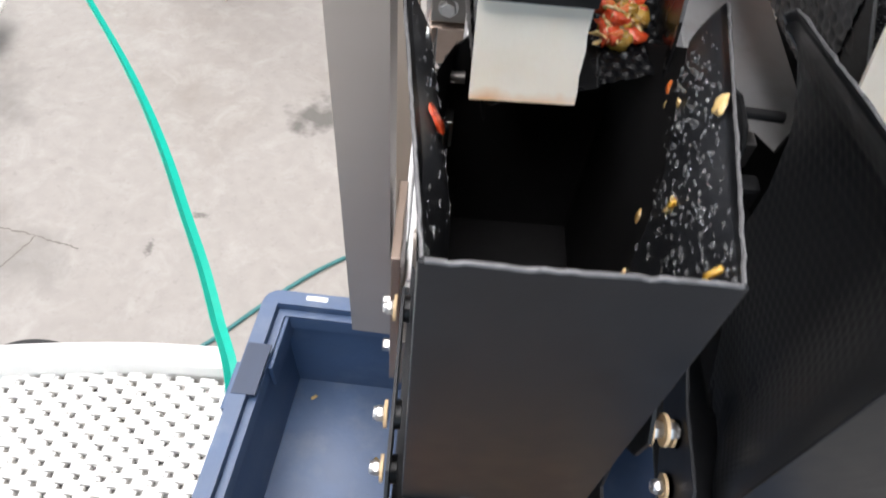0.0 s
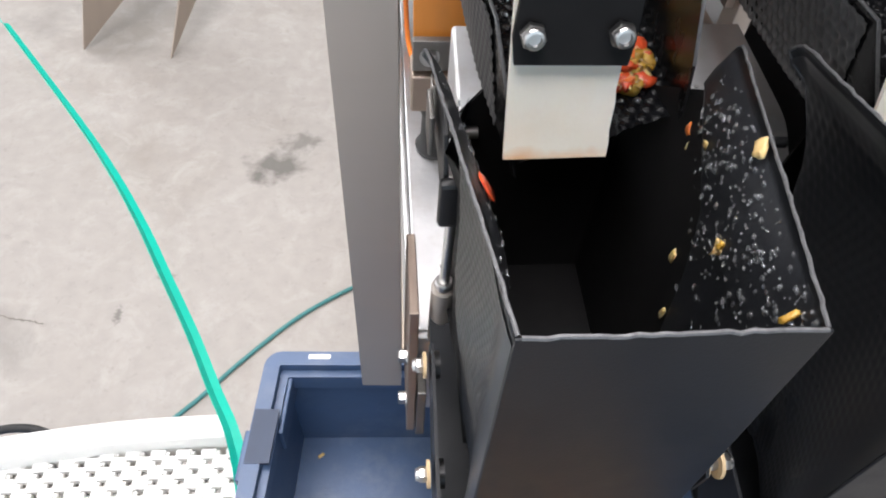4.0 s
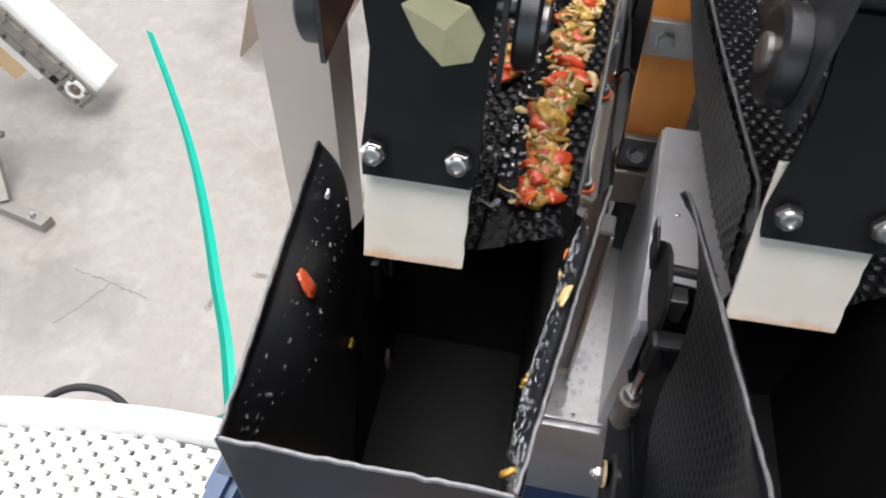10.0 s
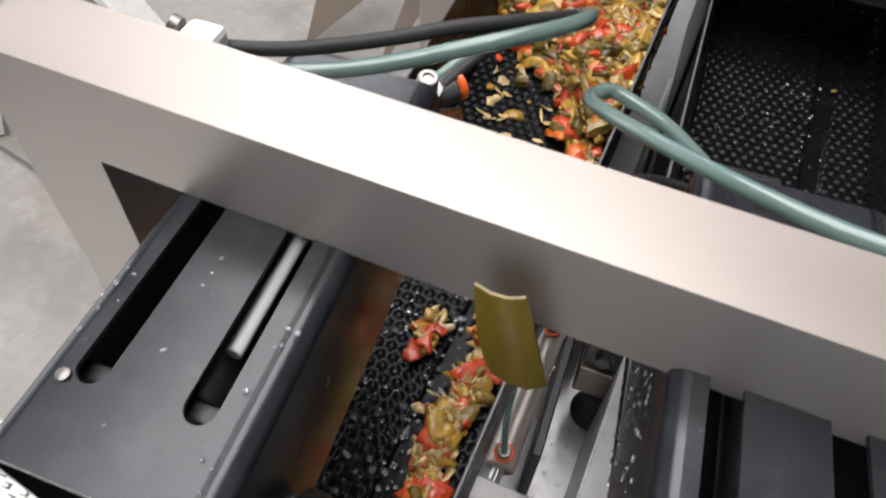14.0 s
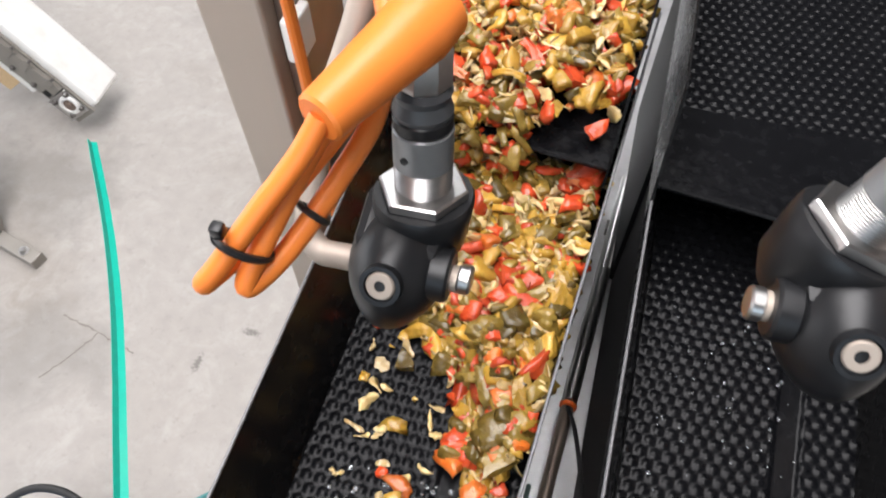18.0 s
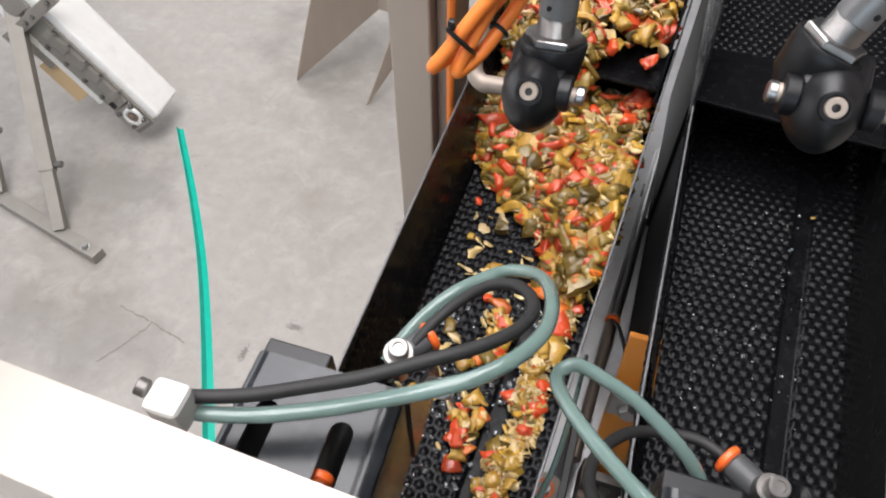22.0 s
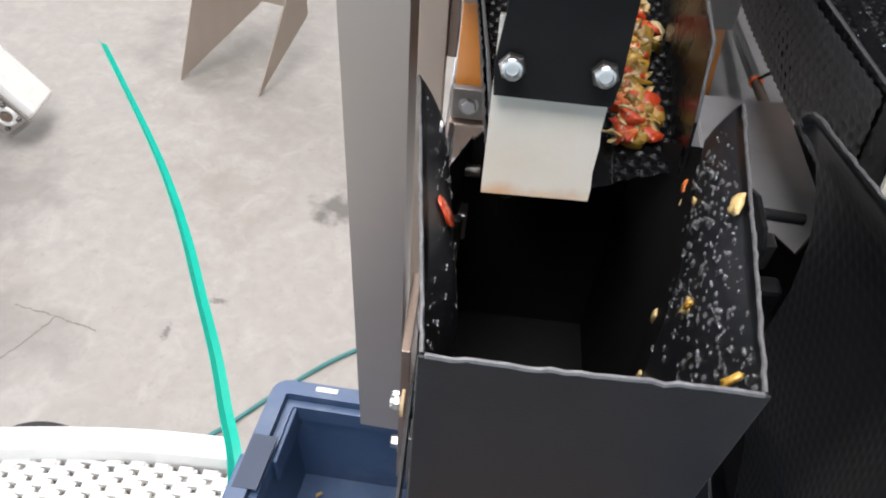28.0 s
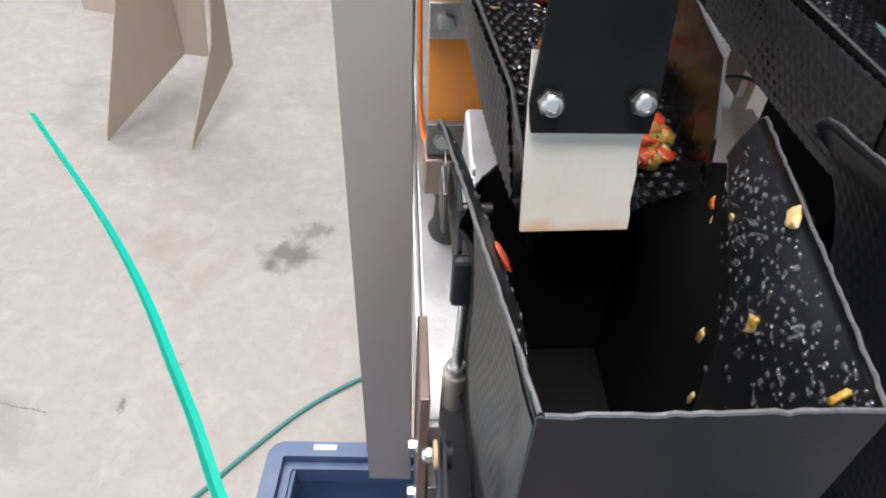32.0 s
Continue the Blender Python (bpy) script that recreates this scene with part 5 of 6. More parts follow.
# ---- air hoses over the beam ----
def hoses():
    g = thing("air_hose_loop", "teal and black air hoses looped from a white clip", "air hose", (-0.017, 0.27, 1.536))
    part("teal_hose", sweep(B(), spline([(-0.018, 0.2640, 1.5330), (-0.0057, 0.2658, 1.5300), (0.0148, 0.2709, 1.5308), (0.0341, 0.2781, 1.5324), (0.0533, 0.2857, 1.5363), (0.0721, 0.2934, 1.5415), (0.0890, 0.3030, 1.5445), (0.1010, 0.3170, 1.5425), (0.1072, 0.3335, 1.5370), (0.1070, 0.3510, 1.5275), (0.1025, 0.3690, 1.5150), (0.0945, 0.3805, 1.5040), (0.0822, 0.3855, 1.4940), (0.0698, 0.3809, 1.4876), (0.0581, 0.3729, 1.4815), (0.0484, 0.3584, 1.4785), (0.0423, 0.3431, 1.4775), (0.0385, 0.3320, 1.4740)], 6), 0.0031, 12), TEAL, g, "clear teal air hose")
    part("black_hose", sweep(B(), spline([(-0.018, 0.2665, 1.5375), (-0.0068, 0.2690, 1.5364), (0.0116, 0.2755, 1.5362), (0.0298, 0.2838, 1.5375), (0.0493, 0.2925, 1.5405), (0.0671, 0.3030, 1.5425), (0.0840, 0.3150, 1.5415), (0.0960, 0.3290, 1.5370), (0.1005, 0.3440, 1.5295), (0.0970, 0.3580, 1.5195), (0.0880, 0.3690, 1.5080), (0.0760, 0.3720, 1.4975), (0.0650, 0.3660, 1.4895), (0.0555, 0.3545, 1.4835), (0.0490, 0.3420, 1.4790)], 6), 0.0027, 12), RUBBER, g, "black air hose")
    cl = part("clip", box(B(), -0.0190, -0.0050, 0.2570, 0.2700, 1.5285, 1.5455, 0.0025), WTIE, g, "white hose clip")
    part("clip_screw", rod(B(), (-0.0235, 0.264, 1.5455), (-0.0195, 0.264, 1.5440), 0.0034), DARKSTEEL, cl)
    g = thing("air_hose_arch", "teal and black air hoses arching to a fitting behind the beam", "air hose", (0.19, 0.33, 1.45))
    part("teal_hose", sweep(B(), spline([(0.52, 0.212, 1.592), (0.40, 0.225, 1.572), (0.30, 0.238, 1.556), (0.235, 0.248, 1.547), (0.20, 0.257, 1.541), (0.168, 0.273, 1.534), (0.142, 0.295, 1.523), (0.123, 0.318, 1.510), (0.1158, 0.334, 1.5015), (0.1225, 0.3425, 1.5005), (0.136, 0.3405, 1.498), (0.152, 0.3355, 1.494), (0.173, 0.3255, 1.4845), (0.1855, 0.319, 1.470), (0.188, 0.317, 1.455)], 8), 0.0031, 12), TEAL, g, "clear teal air hose")
    part("black_hose", sweep(B(), spline([(0.1985, 0.341, 1.456), (0.186, 0.347, 1.454), (0.170, 0.3455, 1.4545), (0.153, 0.336, 1.464), (0.141, 0.318, 1.477), (0.138, 0.300, 1.488), (0.1455, 0.281, 1.502), (0.163, 0.266, 1.508), (0.20, 0.250, 1.512), (0.26, 0.245, 1.516)], 8), 0.0027, 12), RUBBER, g, "black air hose")


hoses()


def stuck_leaf():
    # limp leek leaf hanging on the beam's front face
    bm = B()
    rows = []
    for i in range(11):
        k = i / 10
        zc = 1.5405 - 0.0445 * k
        w = 0.0070 + 0.0022 * math.sin(k * 2.2)
        xc = 0.1135 + 0.0105 * k
        y = 0.2065 - 0.004 - 0.0015 * math.sin(k * 3)
        rows.append([(xc - w, y, zc), (xc - w * 0.3, y - 0.0012, zc - 0.0004), (xc + w * 0.4, y - 0.001, zc - 0.0004), (xc + w, y + 0.0006, zc + (0.003 if i == 10 else 0))])
    f_ = [[bm.verts.new(p) for p in r] for r in rows]
    b_ = [[bm.verts.new((p[0], p[1] + 0.0009, p[2])) for p in r] for r in rows]
    for i in range(10):
        for k in range(3):
            bm.faces.new([f_[i][k], f_[i][k + 1], f_[i + 1][k + 1], f_[i + 1][k]])
            bm.faces.new([b_[i][k + 1], b_[i][k], b_[i + 1][k], b_[i + 1][k + 1]])
        for k in (0, 3):
            bm.faces.new([f_[i][k], f_[i + 1][k], b_[i + 1][k], b_[i][k]])
    for i in (0, 10):
        for k in range(3):
            bm.faces.new([f_[i][k], f_[i][k + 1], b_[i][k + 1], b_[i][k]])
    solo("leek_leaf", bm, LEAF, "limp olive green leek leaf stuck to the steel beam", "vegetable", base=(0.12, 0.2, 1.497))


stuck_leaf()


# ---- crate, belt conveyor, strap ----
def crate():
    O = Vector((-0.163, 0.275, 0.0))
    U, V = Vector((0.9992, -0.04, 0)).normalized(), Vector((-0.105, -0.9945, 0)).normalized()
    P = lambda u, v, z: O + U * u + V * v + Vector((0, 0, z))
    g = thing("plastic_crate", "blue plastic stacking crate, wet inside, under the weigh buckets", "crate", (0.03, 0.0, 0.7475))
    W, L, zt, zb = 0.56, 0.56, 0.915, 0.7485
    def wall(name, u0, u1, v0, v1, taper):
        du, dv = taper
        bm = hexa(B(), [P(u0 + du, v0 + dv, zb), P(u1 + du, v0 + dv, zb), P(u1 + du, v1 + dv, zb), P(u0 + du, v1 + dv, zb), P(u0, v0, zt - 0.012), P(u1, v0, zt - 0.012), P(u1, v1, zt - 0.012), P(u0, v1, zt - 0.012)], 0.001)
        return part(name, bm, BLUE, g)
    wall("side_wall", 0.014, 0.018, 0.012, L - 0.012, (0.008, 0))
    wall("side_wall", W - 0.018, W - 0.014, 0.012, L - 0.012, (-0.008, 0))
    wall("end_wall", 0.018, W - 0.018, 0.012, 0.016, (0, 0.008))
    wall("end_wall", 0.018, W - 0.018, L - 0.016, L - 0.012, (0, -0.008))
    part("base", hexa(B(), [P(0.02, 0.02, zb), P(W - 0.02, 0.02, zb), P(W - 0.02, L - 0.02, zb), P(0.02, L - 0.02, zb), P(0.02, 0.02, zb + 0.004), P(W - 0.02, 0.02, zb + 0.004), P(W - 0.02, L - 0.02, zb + 0.004), P(0.02, L - 0.02, zb + 0.004)]), BLUE, g)
    # broad rim with rounded corners, step and handle slots
    def ring(name, pad, wid, z0, z1, rad, gaps=()):
        bm = B()
        def loop(o):
            out = []
            r = max(0.002, rad - o)
            for cx, cy, a0 in ((W - o - r, o + r, -90), (W - o - r, L - o - r, 0), (o + r, L - o - r, 90), (o + r, o + r, 180)):
                for i in range(5):
                    k = radians(a0 + 90 * i / 4)
                    out.append((cx + r * math.cos(k), cy + r * math.sin(k)))
            return out
        a, b = loop(pad), loop(pad + wid)
        n = len(a)
        rows = [[bm.verts.new(P(*p, z)) for p in q] for q, z in ((a, z0), (a, z1), (b, z1), (b, z0))]
        for r0, r1 in zip(rows, rows[1:] + rows[:1]):
            for i in range(n):
                bm.faces.new([r0[i], r0[(i + 1) % n], r1[(i + 1) % n], r1[i]])
        bmesh.ops.bevel(bm, geom=[e for e in bm.edges if abs(e.verts[0].co.z - e.verts[1].co.z) < 1e-6 and e.calc_face_angle(0) > 1], offset=0.0012, segments=2, affect="EDGES")
        return part(name, bm, BLUE, g)
    ring("rim", 0.0, 0.016, zt - 0.016, zt, 0.016)
    ring("rim_step", 0.0165, 0.008, zt - 0.034, zt - 0.010, 0.01)
    # raised lugs and slots
    for u0, u1, v0, v1 in ((0.044, 0.066, 0.004, 0.009), (0.18, 0.21, 0.004, 0.009)):
        bm = hexa(B(), [P(u0, v0, zt), P(u1, v0, zt), P(u1, v1, zt), P(u0, v1, zt), P(u0, v0, zt + 0.0009), P(u1, v0, zt + 0.0009), P(u1, v1, zt + 0.0009), P(u0, v1, zt + 0.0009)])
        part("rim_slot", bm, WTIE, g, "pale slot in the rim")
    for v0, v1 in ((0.085, 0.135), (0.42, 0.47)):
        bm = hexa(B(), [P(-0.005, v0, zt - 0.03), P(0.0, v0, zt - 0.03), P(0.0, v1, zt - 0.03), P(-0.005, v1, zt - 0.03), P(-0.005, v0, zt - 0.004), P(0.0, v0, zt - 0.004), P(0.0, v1, zt - 0.004), P(-0.005, v1, zt - 0.004)], 0.001)
        part("side_lug", bm, BLUE, g)
        # uncut notch: a dark blue plate on the rim gives its shade
        bm = hexa(B(), [P(0.001, v0 - 0.02, zt - 0.002), P(0.0245, v0 - 0.02, zt - 0.002), P(0.0245, v0 + 0.035, zt - 0.002), P(0.001, v0 + 0.035, zt - 0.002), P(0.001, v0 - 0.02, zt + 0.0007), P(0.0245, v0 - 0.02, zt + 0.0007), P(0.0245, v0 + 0.035, zt + 0.0007), P(0.001, v0 + 0.035, zt + 0.0007)])
        part("rim_notch", bm, MATS.get("notch_shade_blue") or material("notch_shade_blue", (0.018, 0.032, 0.066), rough=0.5, var=0.2, scale=40), g, "dark blue plate painted as the shade in a rim notch")
        bm = hexa(B(), [P(0.025, v0 - 0.07, zt - 0.05), P(0.029, v0 - 0.07, zt - 0.05), P(0.029, v0 + 0.0, zt - 0.05), P(0.025, v0 + 0.0, zt - 0.05), P(0.0248, v0 - 0.07, zt - 0.012), P(0.029, v0 - 0.07, zt - 0.012), P(0.029, v0, zt - 0.012), P(0.0248, v0, zt - 0.012)], 0.001)
        part("inner_rib", bm, BLUE, g)
    for u in (0.1, 0.2, 0.3):
        part("outer_rib", hexa(B(), [P(u, 0.008, zb + 0.02), P(u + 0.004, 0.008, zb + 0.02), P(u + 0.004, 0.0195, zb + 0.02), P(u, 0.0195, zb + 0.02), P(u, 0.004, zt - 0.017), P(u + 0.004, 0.004, zt - 0.017), P(u + 0.004, 0.012, zt - 0.017), P(u, 0.012, zt - 0.017)]), BLUE, g)
    return g


crate()


def belt_conveyor():
    g = thing("belt_conveyor", "white modular plastic belt conveyor with a curved white guard rail", "conveyor", (-0.3, -0.1, 0.0))
    zt = 0.7465
    # one row of links: two bars with knuckles, the second set staggered by half a pitch
    pitch, n = 0.029, 48
    bm = B()
    def lump(x0, x1, y0, y1, z0, top, c):
        lo = [bm.verts.new(p) for p in ((x0, y0, z0), (x1, y0, z0), (x1, y1, z0), (x0, y1, z0))]
        md = [bm.verts.new(p) for p in ((x0, y0, top - c), (x1, y0, top - c), (x1, y1, top - c), (x0, y1, top - c))]
        hi = [bm.verts.new(p) for p in ((x0 + c, y0 + c, top), (x1 - c, y0 + c, top), (x1 - c, y1 - c, top), (x0 + c, y1 - c, top))]
        bm.faces.new(hi)
        for p, q in ((lo, md), (md, hi)):
            for k in range(4):
                bm.faces.new([p[k], p[(k + 1) % 4], q[(k + 1) % 4], q[k]])
    for i in range(n):
        for half in (0, 1):
            x, y = i * pitch + half * pitch / 2, half * 0.0115
            lump(x, x + 0.0175, y + 0.0020, y + 0.0098, -0.011, 0.0, 0.0014)
            lump(x + 0.0165, x + 0.0215, y + 0.0034, y + 0.0084, -0.011, -0.0022, 0.0012)
            lump(x + 0.006, x + 0.0125, y + 0.0048, y + 0.0062, -0.004, 0.0005, 0.0004)
    for half in (0, 1):
        y = half * 0.0115
        lump(-0.002, n * pitch, y - 0.0018, y + 0.0022, -0.011, -0.0006, 0.0008)
    finish(bm, False)
    me = bpy.data.meshes.new("belt_link")
    bm.to_mesh(me)
    bm.free()
    me.materials.append(WHITE)
    for r in range(30):
        ob = new("belt_link", me)
        ob.parent = g
        ob.location = Vector((-1.0, 0.236 - r * 0.023, zt)) - ORIGIN[g]
        ob.rotation_euler = (0, 0, radians(-1.0))
    part("slide_bed", box(B(), -1.0, 0.36, -0.47, 0.232, 0.70, 0.730, 0.002), WHITE, g)
    arc = spline([(-0.230, 0.262, 0), (-0.33, 0.2595, 0), (-0.43, 0.2505, 0), (-0.53, 0.2355, 0), (-0.63, 0.2145, 0), (-0.75, 0.181, 0), (-0.92, 0.121, 0)], 8)
    bm = B()
    sect = ((-0.015, 0.705), (0.013, 0.705), (0.013, 0.7715), (0.0105, 0.774), (-0.0125, 0.774), (-0.015, 0.7715))
    rings = []
    for i, p in enumerate(arc):
        d = (arc[min(i + 1, len(arc) - 1)] - arc[max(i - 1, 0)]).normalized()
        s = Vector((d.y, -d.x, 0))
        rings.append([bm.verts.new(p + s * o + Vector((0, 0, z))) for o, z in sect])
    for a, b in zip(rings, rings[1:]):
        for i in range(6):
            bm.faces.new([a[i], a[(i + 1) % 6], b[(i + 1) % 6], b[i]])
    bm.faces.new(rings[0])
    bm.faces.new(rings[-1][::-1])
    part("guard_rail", bm, WHITE, g, "curved white plastic guard rail")
    for x, y in ((-0.85, -0.4), (0.25, -0.4), (-0.8, 0.12), (0.3, 0.16)):
        part("leg", box(B(), x - 0.02, x + 0.02, y - 0.02, y + 0.02, 0.0, 0.6995, 0.002), STEEL, g)
    return g


belt_conveyor()


def strap():
    path = spline([(-0.680, 0.987, 0.818), (-0.582, 0.856, 0.805), (-0.496, 0.736, 0.809), (-0.425, 0.628, 0.818), (-0.367, 0.531, 0.820), (-0.322, 0.447, 0.807), (-0.283, 0.374, 0.785), (-0.249, 0.302, 0.779), (-0.219, 0.241, 0.783), (-0.203, 0.18, 0.765), (-0.196, 0.13, 0.757)], 8)
    bm = B()
    rings = []
    for i, p in enumerate(path):
        d = (path[min(i + 1, len(path) - 1)] - path[max(i - 1, 0)]).normalized()
        s = d.cross(Vector((0.1, 0, 1))).normalized()
        tw = 0.9 - 0.5 * i / len(path)
        u = s.cross(d)
        a = s * math.cos(tw) + u * math.sin(tw)
        b = -s * math.sin(tw) + u * math.cos(tw)
        w = 0.0096 if i > 1 else 0.0088
        rings.append([bm.verts.new(p + a * o * w + b * (q + 0.0042 * abs(o))) for o, q in ((-1, 0), (-0.05, 0.0006), (1, 0), (1, 0.0012), (-0.05, 0.0018), (-1, 0.0012))])
    for a, b in zip(rings, rings[1:]):
        for i in range(6):
            bm.faces.new([a[i], a[(i + 1) % 6], b[(i + 1) % 6], b[i]])
    bm.faces.new(rings[0])
    bm.faces.new(rings[-1][::-1])
    solo("packing_strap", bm, GREEN, "long springy green plastic packing strap rising from the crate", "strap", base=(-0.232, 0.27, 0.779))


strap()


# ---- things on the hall floor ----
def floor_cable():
    bm = sweep(B(), spline([(-0.85, 0.42, 0.006), (-0.66, 0.53, 0.006), (-0.502, 0.667, 0.006), (-0.394, 0.783, 0.006), (-0.259, 0.910, 0.006), (-0.096, 1.012, 0.006), (0.1, 1.10, 0.006), (0.4, 1.5, 0.006)], 8), 0.0055, 10)
    solo("floor_cable", bm, CABLE, "thin teal cable lying across the concrete floor", "cable", base=(-0.3, 0.9, 0.0))


floor_cable()


def floor_bucket():
    c = (-0.735, 0.365)
    g = thing("lidded_bucket", "blue lidded plastic bucket with a black arched handle on the floor", "bucket", (c[0], c[1], 0))
    part("body", lathe(B(), (c[0], c[1], 0), (0, 0, 1), [(0, 0.10), (0.01, 0.108), (0.17, 0.125), (0.175, 0.132), (0.19, 0.132)], 36), BLUE, g)
    part("lid", lathe(B(), (c[0], c[1], 0.1905), (0, 0, 1), [(0, 0.134), (0.008, 0.136), (0.014, 0.132), (0.022, 0.11), (0.028, 0.06), (0.029, 0.01)], 36), MATS.get("bright_blue") or material("bright_blue", (0.03, 0.16, 0.42), rough=0.35, var=0.15, scale=20), g, "bright blue lid")
    part("handle", sweep(B(), spline([(c[0] - 0.135, c[1] + 0.0, 0.185), (c[0] - 0.13, c[1] + 0.09, 0.215), (c[0] - 0.07, c[1] + 0.145, 0.235), (c[0] + 0.02, c[1] + 0.15, 0.235), (c[0] + 0.10, c[1] + 0.10, 0.22), (c[0] + 0.135, c[1] + 0.02, 0.185)], 8), 0.0085, 12), RUBBER, g, "black arched handle")
    part("knob", rod(B(), (c[0] + 0.085, c[1] - 0.02, 0.213), (c[0] + 0.085, c[1] - 0.02, 0.235), 0.01), RUBBER, g)


floor_bucket()


def sheet_stand():
    g = thing("sheet_steel_stand", "grey sheet steel stand with splayed pointed legs", "stand", (-0.9, 2.3, 0))
    F1, F2 = Vector((-1.067, 2.035, 0)), Vector((-0.765, 1.985, 0))
    A = Vector((-0.785, 2.212, 0.25))
    part("leg_plate", plate(B(), [F1, A, (-0.80, 2.235, 0.80), (-0.825, 2.09, 0.80), (-1.06, 2.04, 0.03)], 0.005), STEEL, g)
    part("leg_plate", plate(B(), [F2, (-0.618, 2.195, 0.225), (-0.606, 2.205, 0.80), (-0.585, 2.12, 0.80), (-0.66, 2.12, 0.34)], 0.005), STEEL, g)
    part("back_plate", plate(B(), [A + Vector((0.0, 0.006, 0)), (-0.70, 2.215, 0.24), (-0.64, 2.215, 0.80), (-0.80, 2.241, 0.80)], 0.005), STEEL, g)
    for x, y in ((-1.45, 3.05), (-1.15, 3.25)):
        part("leg_plate", plate(B(), [(x, y, 0), (x + 0.3, y - 0.1, 0), (x + 0.28, y - 0.05, 0.7), (x, y + 0.05, 0.7)], 0.005), STEEL, g)


sheet_stand()


def far_conveyor():
    g = thing("incline_conveyor", "small incline conveyor with white belt on steel legs", "conveyor", (-1.5, 1.3, 0))
    b0 = Vector((-1.432, 1.587, 0.124))
    D = Vector((-0.60, 0.02, 0.80)).normalized()
    Wd = Vector((0.24, 0.955, 0.10))
    Wd = (Wd - D * Wd.dot(D)).normalized()
    N = D.cross(Wd).normalized()
    if N.z < 0:
        N = -N
    Wd, N = Wd * 0.913 - N * 0.407, N * 0.913 + Wd * 0.407
    Q = lambda a, w, h: b0 + D * a + Wd * w + N * h
    def slab(nm, a0, a1, w0, w1, h0, h1, mat, bev=0.002, par=g, lab=""):
        return part(nm, hexa(B(), [Q(a0, w0, h0), Q(a1, w0, h0), Q(a1, w1, h0), Q(a0, w1, h0), Q(a0, w0, h1), Q(a1, w0, h1), Q(a1, w1, h1), Q(a0, w1, h1)], bev), mat, par, lab)
    slab("belt", -0.05, 1.2, 0.0065, 0.155, 0.02, 0.066, WHITE, 0.01, lab="smooth white conveyor belt")
    sp = slab("side_frame", -0.060, 0.40, -0.004, 0.006, -0.055, 0.036, LEGSTEEL, 0.001)
    slab("slide_rail", 0.050, 0.345, -0.020, -0.0045, -0.010, 0.030, LEGSTEEL, 0.0015, sp, "grey tensioner rail")
    slab("slide_rail", 0.075, 0.345, -0.013, -0.0045, -0.048, -0.018, LEGSTEEL, 0.0015, sp)
    # black strip drawn for the shade in the gap before the lower rail
    slab("rail_gap", 0.050, 0.080, -0.006, -0.0042, -0.050, -0.012, BPLASTIC, 0.0005, sp)
    slab("side_frame", 0.43, 1.2, -0.004, 0.006, -0.050, 0.03, LEGSTEEL, 0.001)
    slab("return_belt", 0.085, 1.2, 0.010, 0.185, -0.100, -0.057, WHITE, 0.004)
    slab("scraper_board", 0.13, 0.29, 0.02, 0.10, -0.175, -0.103, TAN, 0.002)
    slab("scraper_holder", 0.26, 0.40, 0.012, 0.03, -0.135, -0.1005, LEGSTEEL, 0.001)
    br = slab("cross_bracket", 0.385, 0.420, -0.022, -0.0045, -0.135, 0.150, LEGSTEEL, 0.001)
    for h in (-0.11, -0.06, -0.01, 0.03, 0.12):
        part("bolt", hexbolt(B(), Q(0.402, -0.022, h), -Wd, 0.012, 0.007, 0.009), DARKSTEEL, br)
    bl = part("bearing_block", hexa(B(), [Q(-0.045, -0.012, -0.06), Q(0.045, -0.012, -0.06), Q(0.045, -0.0045, -0.06), Q(-0.045, -0.0045, -0.06), Q(-0.045, -0.012, 0.03), Q(0.045, -0.012, 0.03), Q(0.045, -0.0045, 0.03), Q(-0.045, -0.0045, 0.03)], 0.003), CHROME, sp)
    part("bearing", lathe(B(), Q(0, -0.012, 0), -Wd, [(0, 0.033), (0.008, 0.032), (0.009, 0.024), (0.003, 0.022)], 24), WHITE, bl)
    part("shaft", lathe(B(), Q(0, -0.012, 0), -Wd, [(0, 0.019), (0.006, 0.019), (0.006, 0.011), (0.011, 0.010)], 18), BRONZE, bl)
    for a, h in ((-0.028, 0.022), (0.030, 0.024), (-0.030, -0.034), (0.030, -0.040), (0.105, -0.033), (0.175, -0.033), (0.245, -0.033), (0.315, -0.033)):
        part("bolt", hexbolt(B(), Q(a, -0.012 if abs(a) < 0.05 else -0.013, h), -Wd, 0.013, 0.008, 0.009), DARKSTEEL, sp)
    for a in (0.075, 0.15, 0.205, 0.27, 0.33):
        tb = slab("clamp_tab", a, a + 0.022, -0.024, -0.0205, 0.004, 0.042, LEGSTEEL, 0.0006, sp)
        part("screw", rod(B(), Q(a + 0.011, -0.022, 0.042), Q(a + 0.011, -0.022, 0.056), 0.005), DARKSTEEL, tb)
    # stand: raked legs with a telescopic joint on a floor runner
    for x, y0 in ((-1.452, 1.135), (-1.735, 1.205)):
        p, q = Vector((x, y0, 0.03)), Vector((x - 0.295, y0 + 0.47, 0.44))
        lg = part("leg", bar(B(), p, q, 0.036, 0.036, bevel=0.002), LEGSTEEL, g)
        part("sleeve", bar(B(), p.lerp(q, 0.27), q + (q - p) * 0.5, 0.045, 0.045, bevel=0.002), LEGSTEEL, lg)
        part("clamp_knob", rod(B(), p.lerp(q, 0.31) + Vector((0.02, 0.0, 0)), p.lerp(q, 0.31) + Vector((0.05, 0.012, 0)), 0.011), DARKSTEEL, lg)
    part("runner", bar(B(), (-1.288, 1.0895, 0.0175), (-2.1, 1.2875, 0.0175), 0.042, 0.035, bevel=0.002), LEGSTEEL, g)
    part("runner_bolt", hexbolt(B(), (-1.336, 1.101, 0.035), (0, 0, 1), 0.018, 0.01, 0.015), CHROME, g)


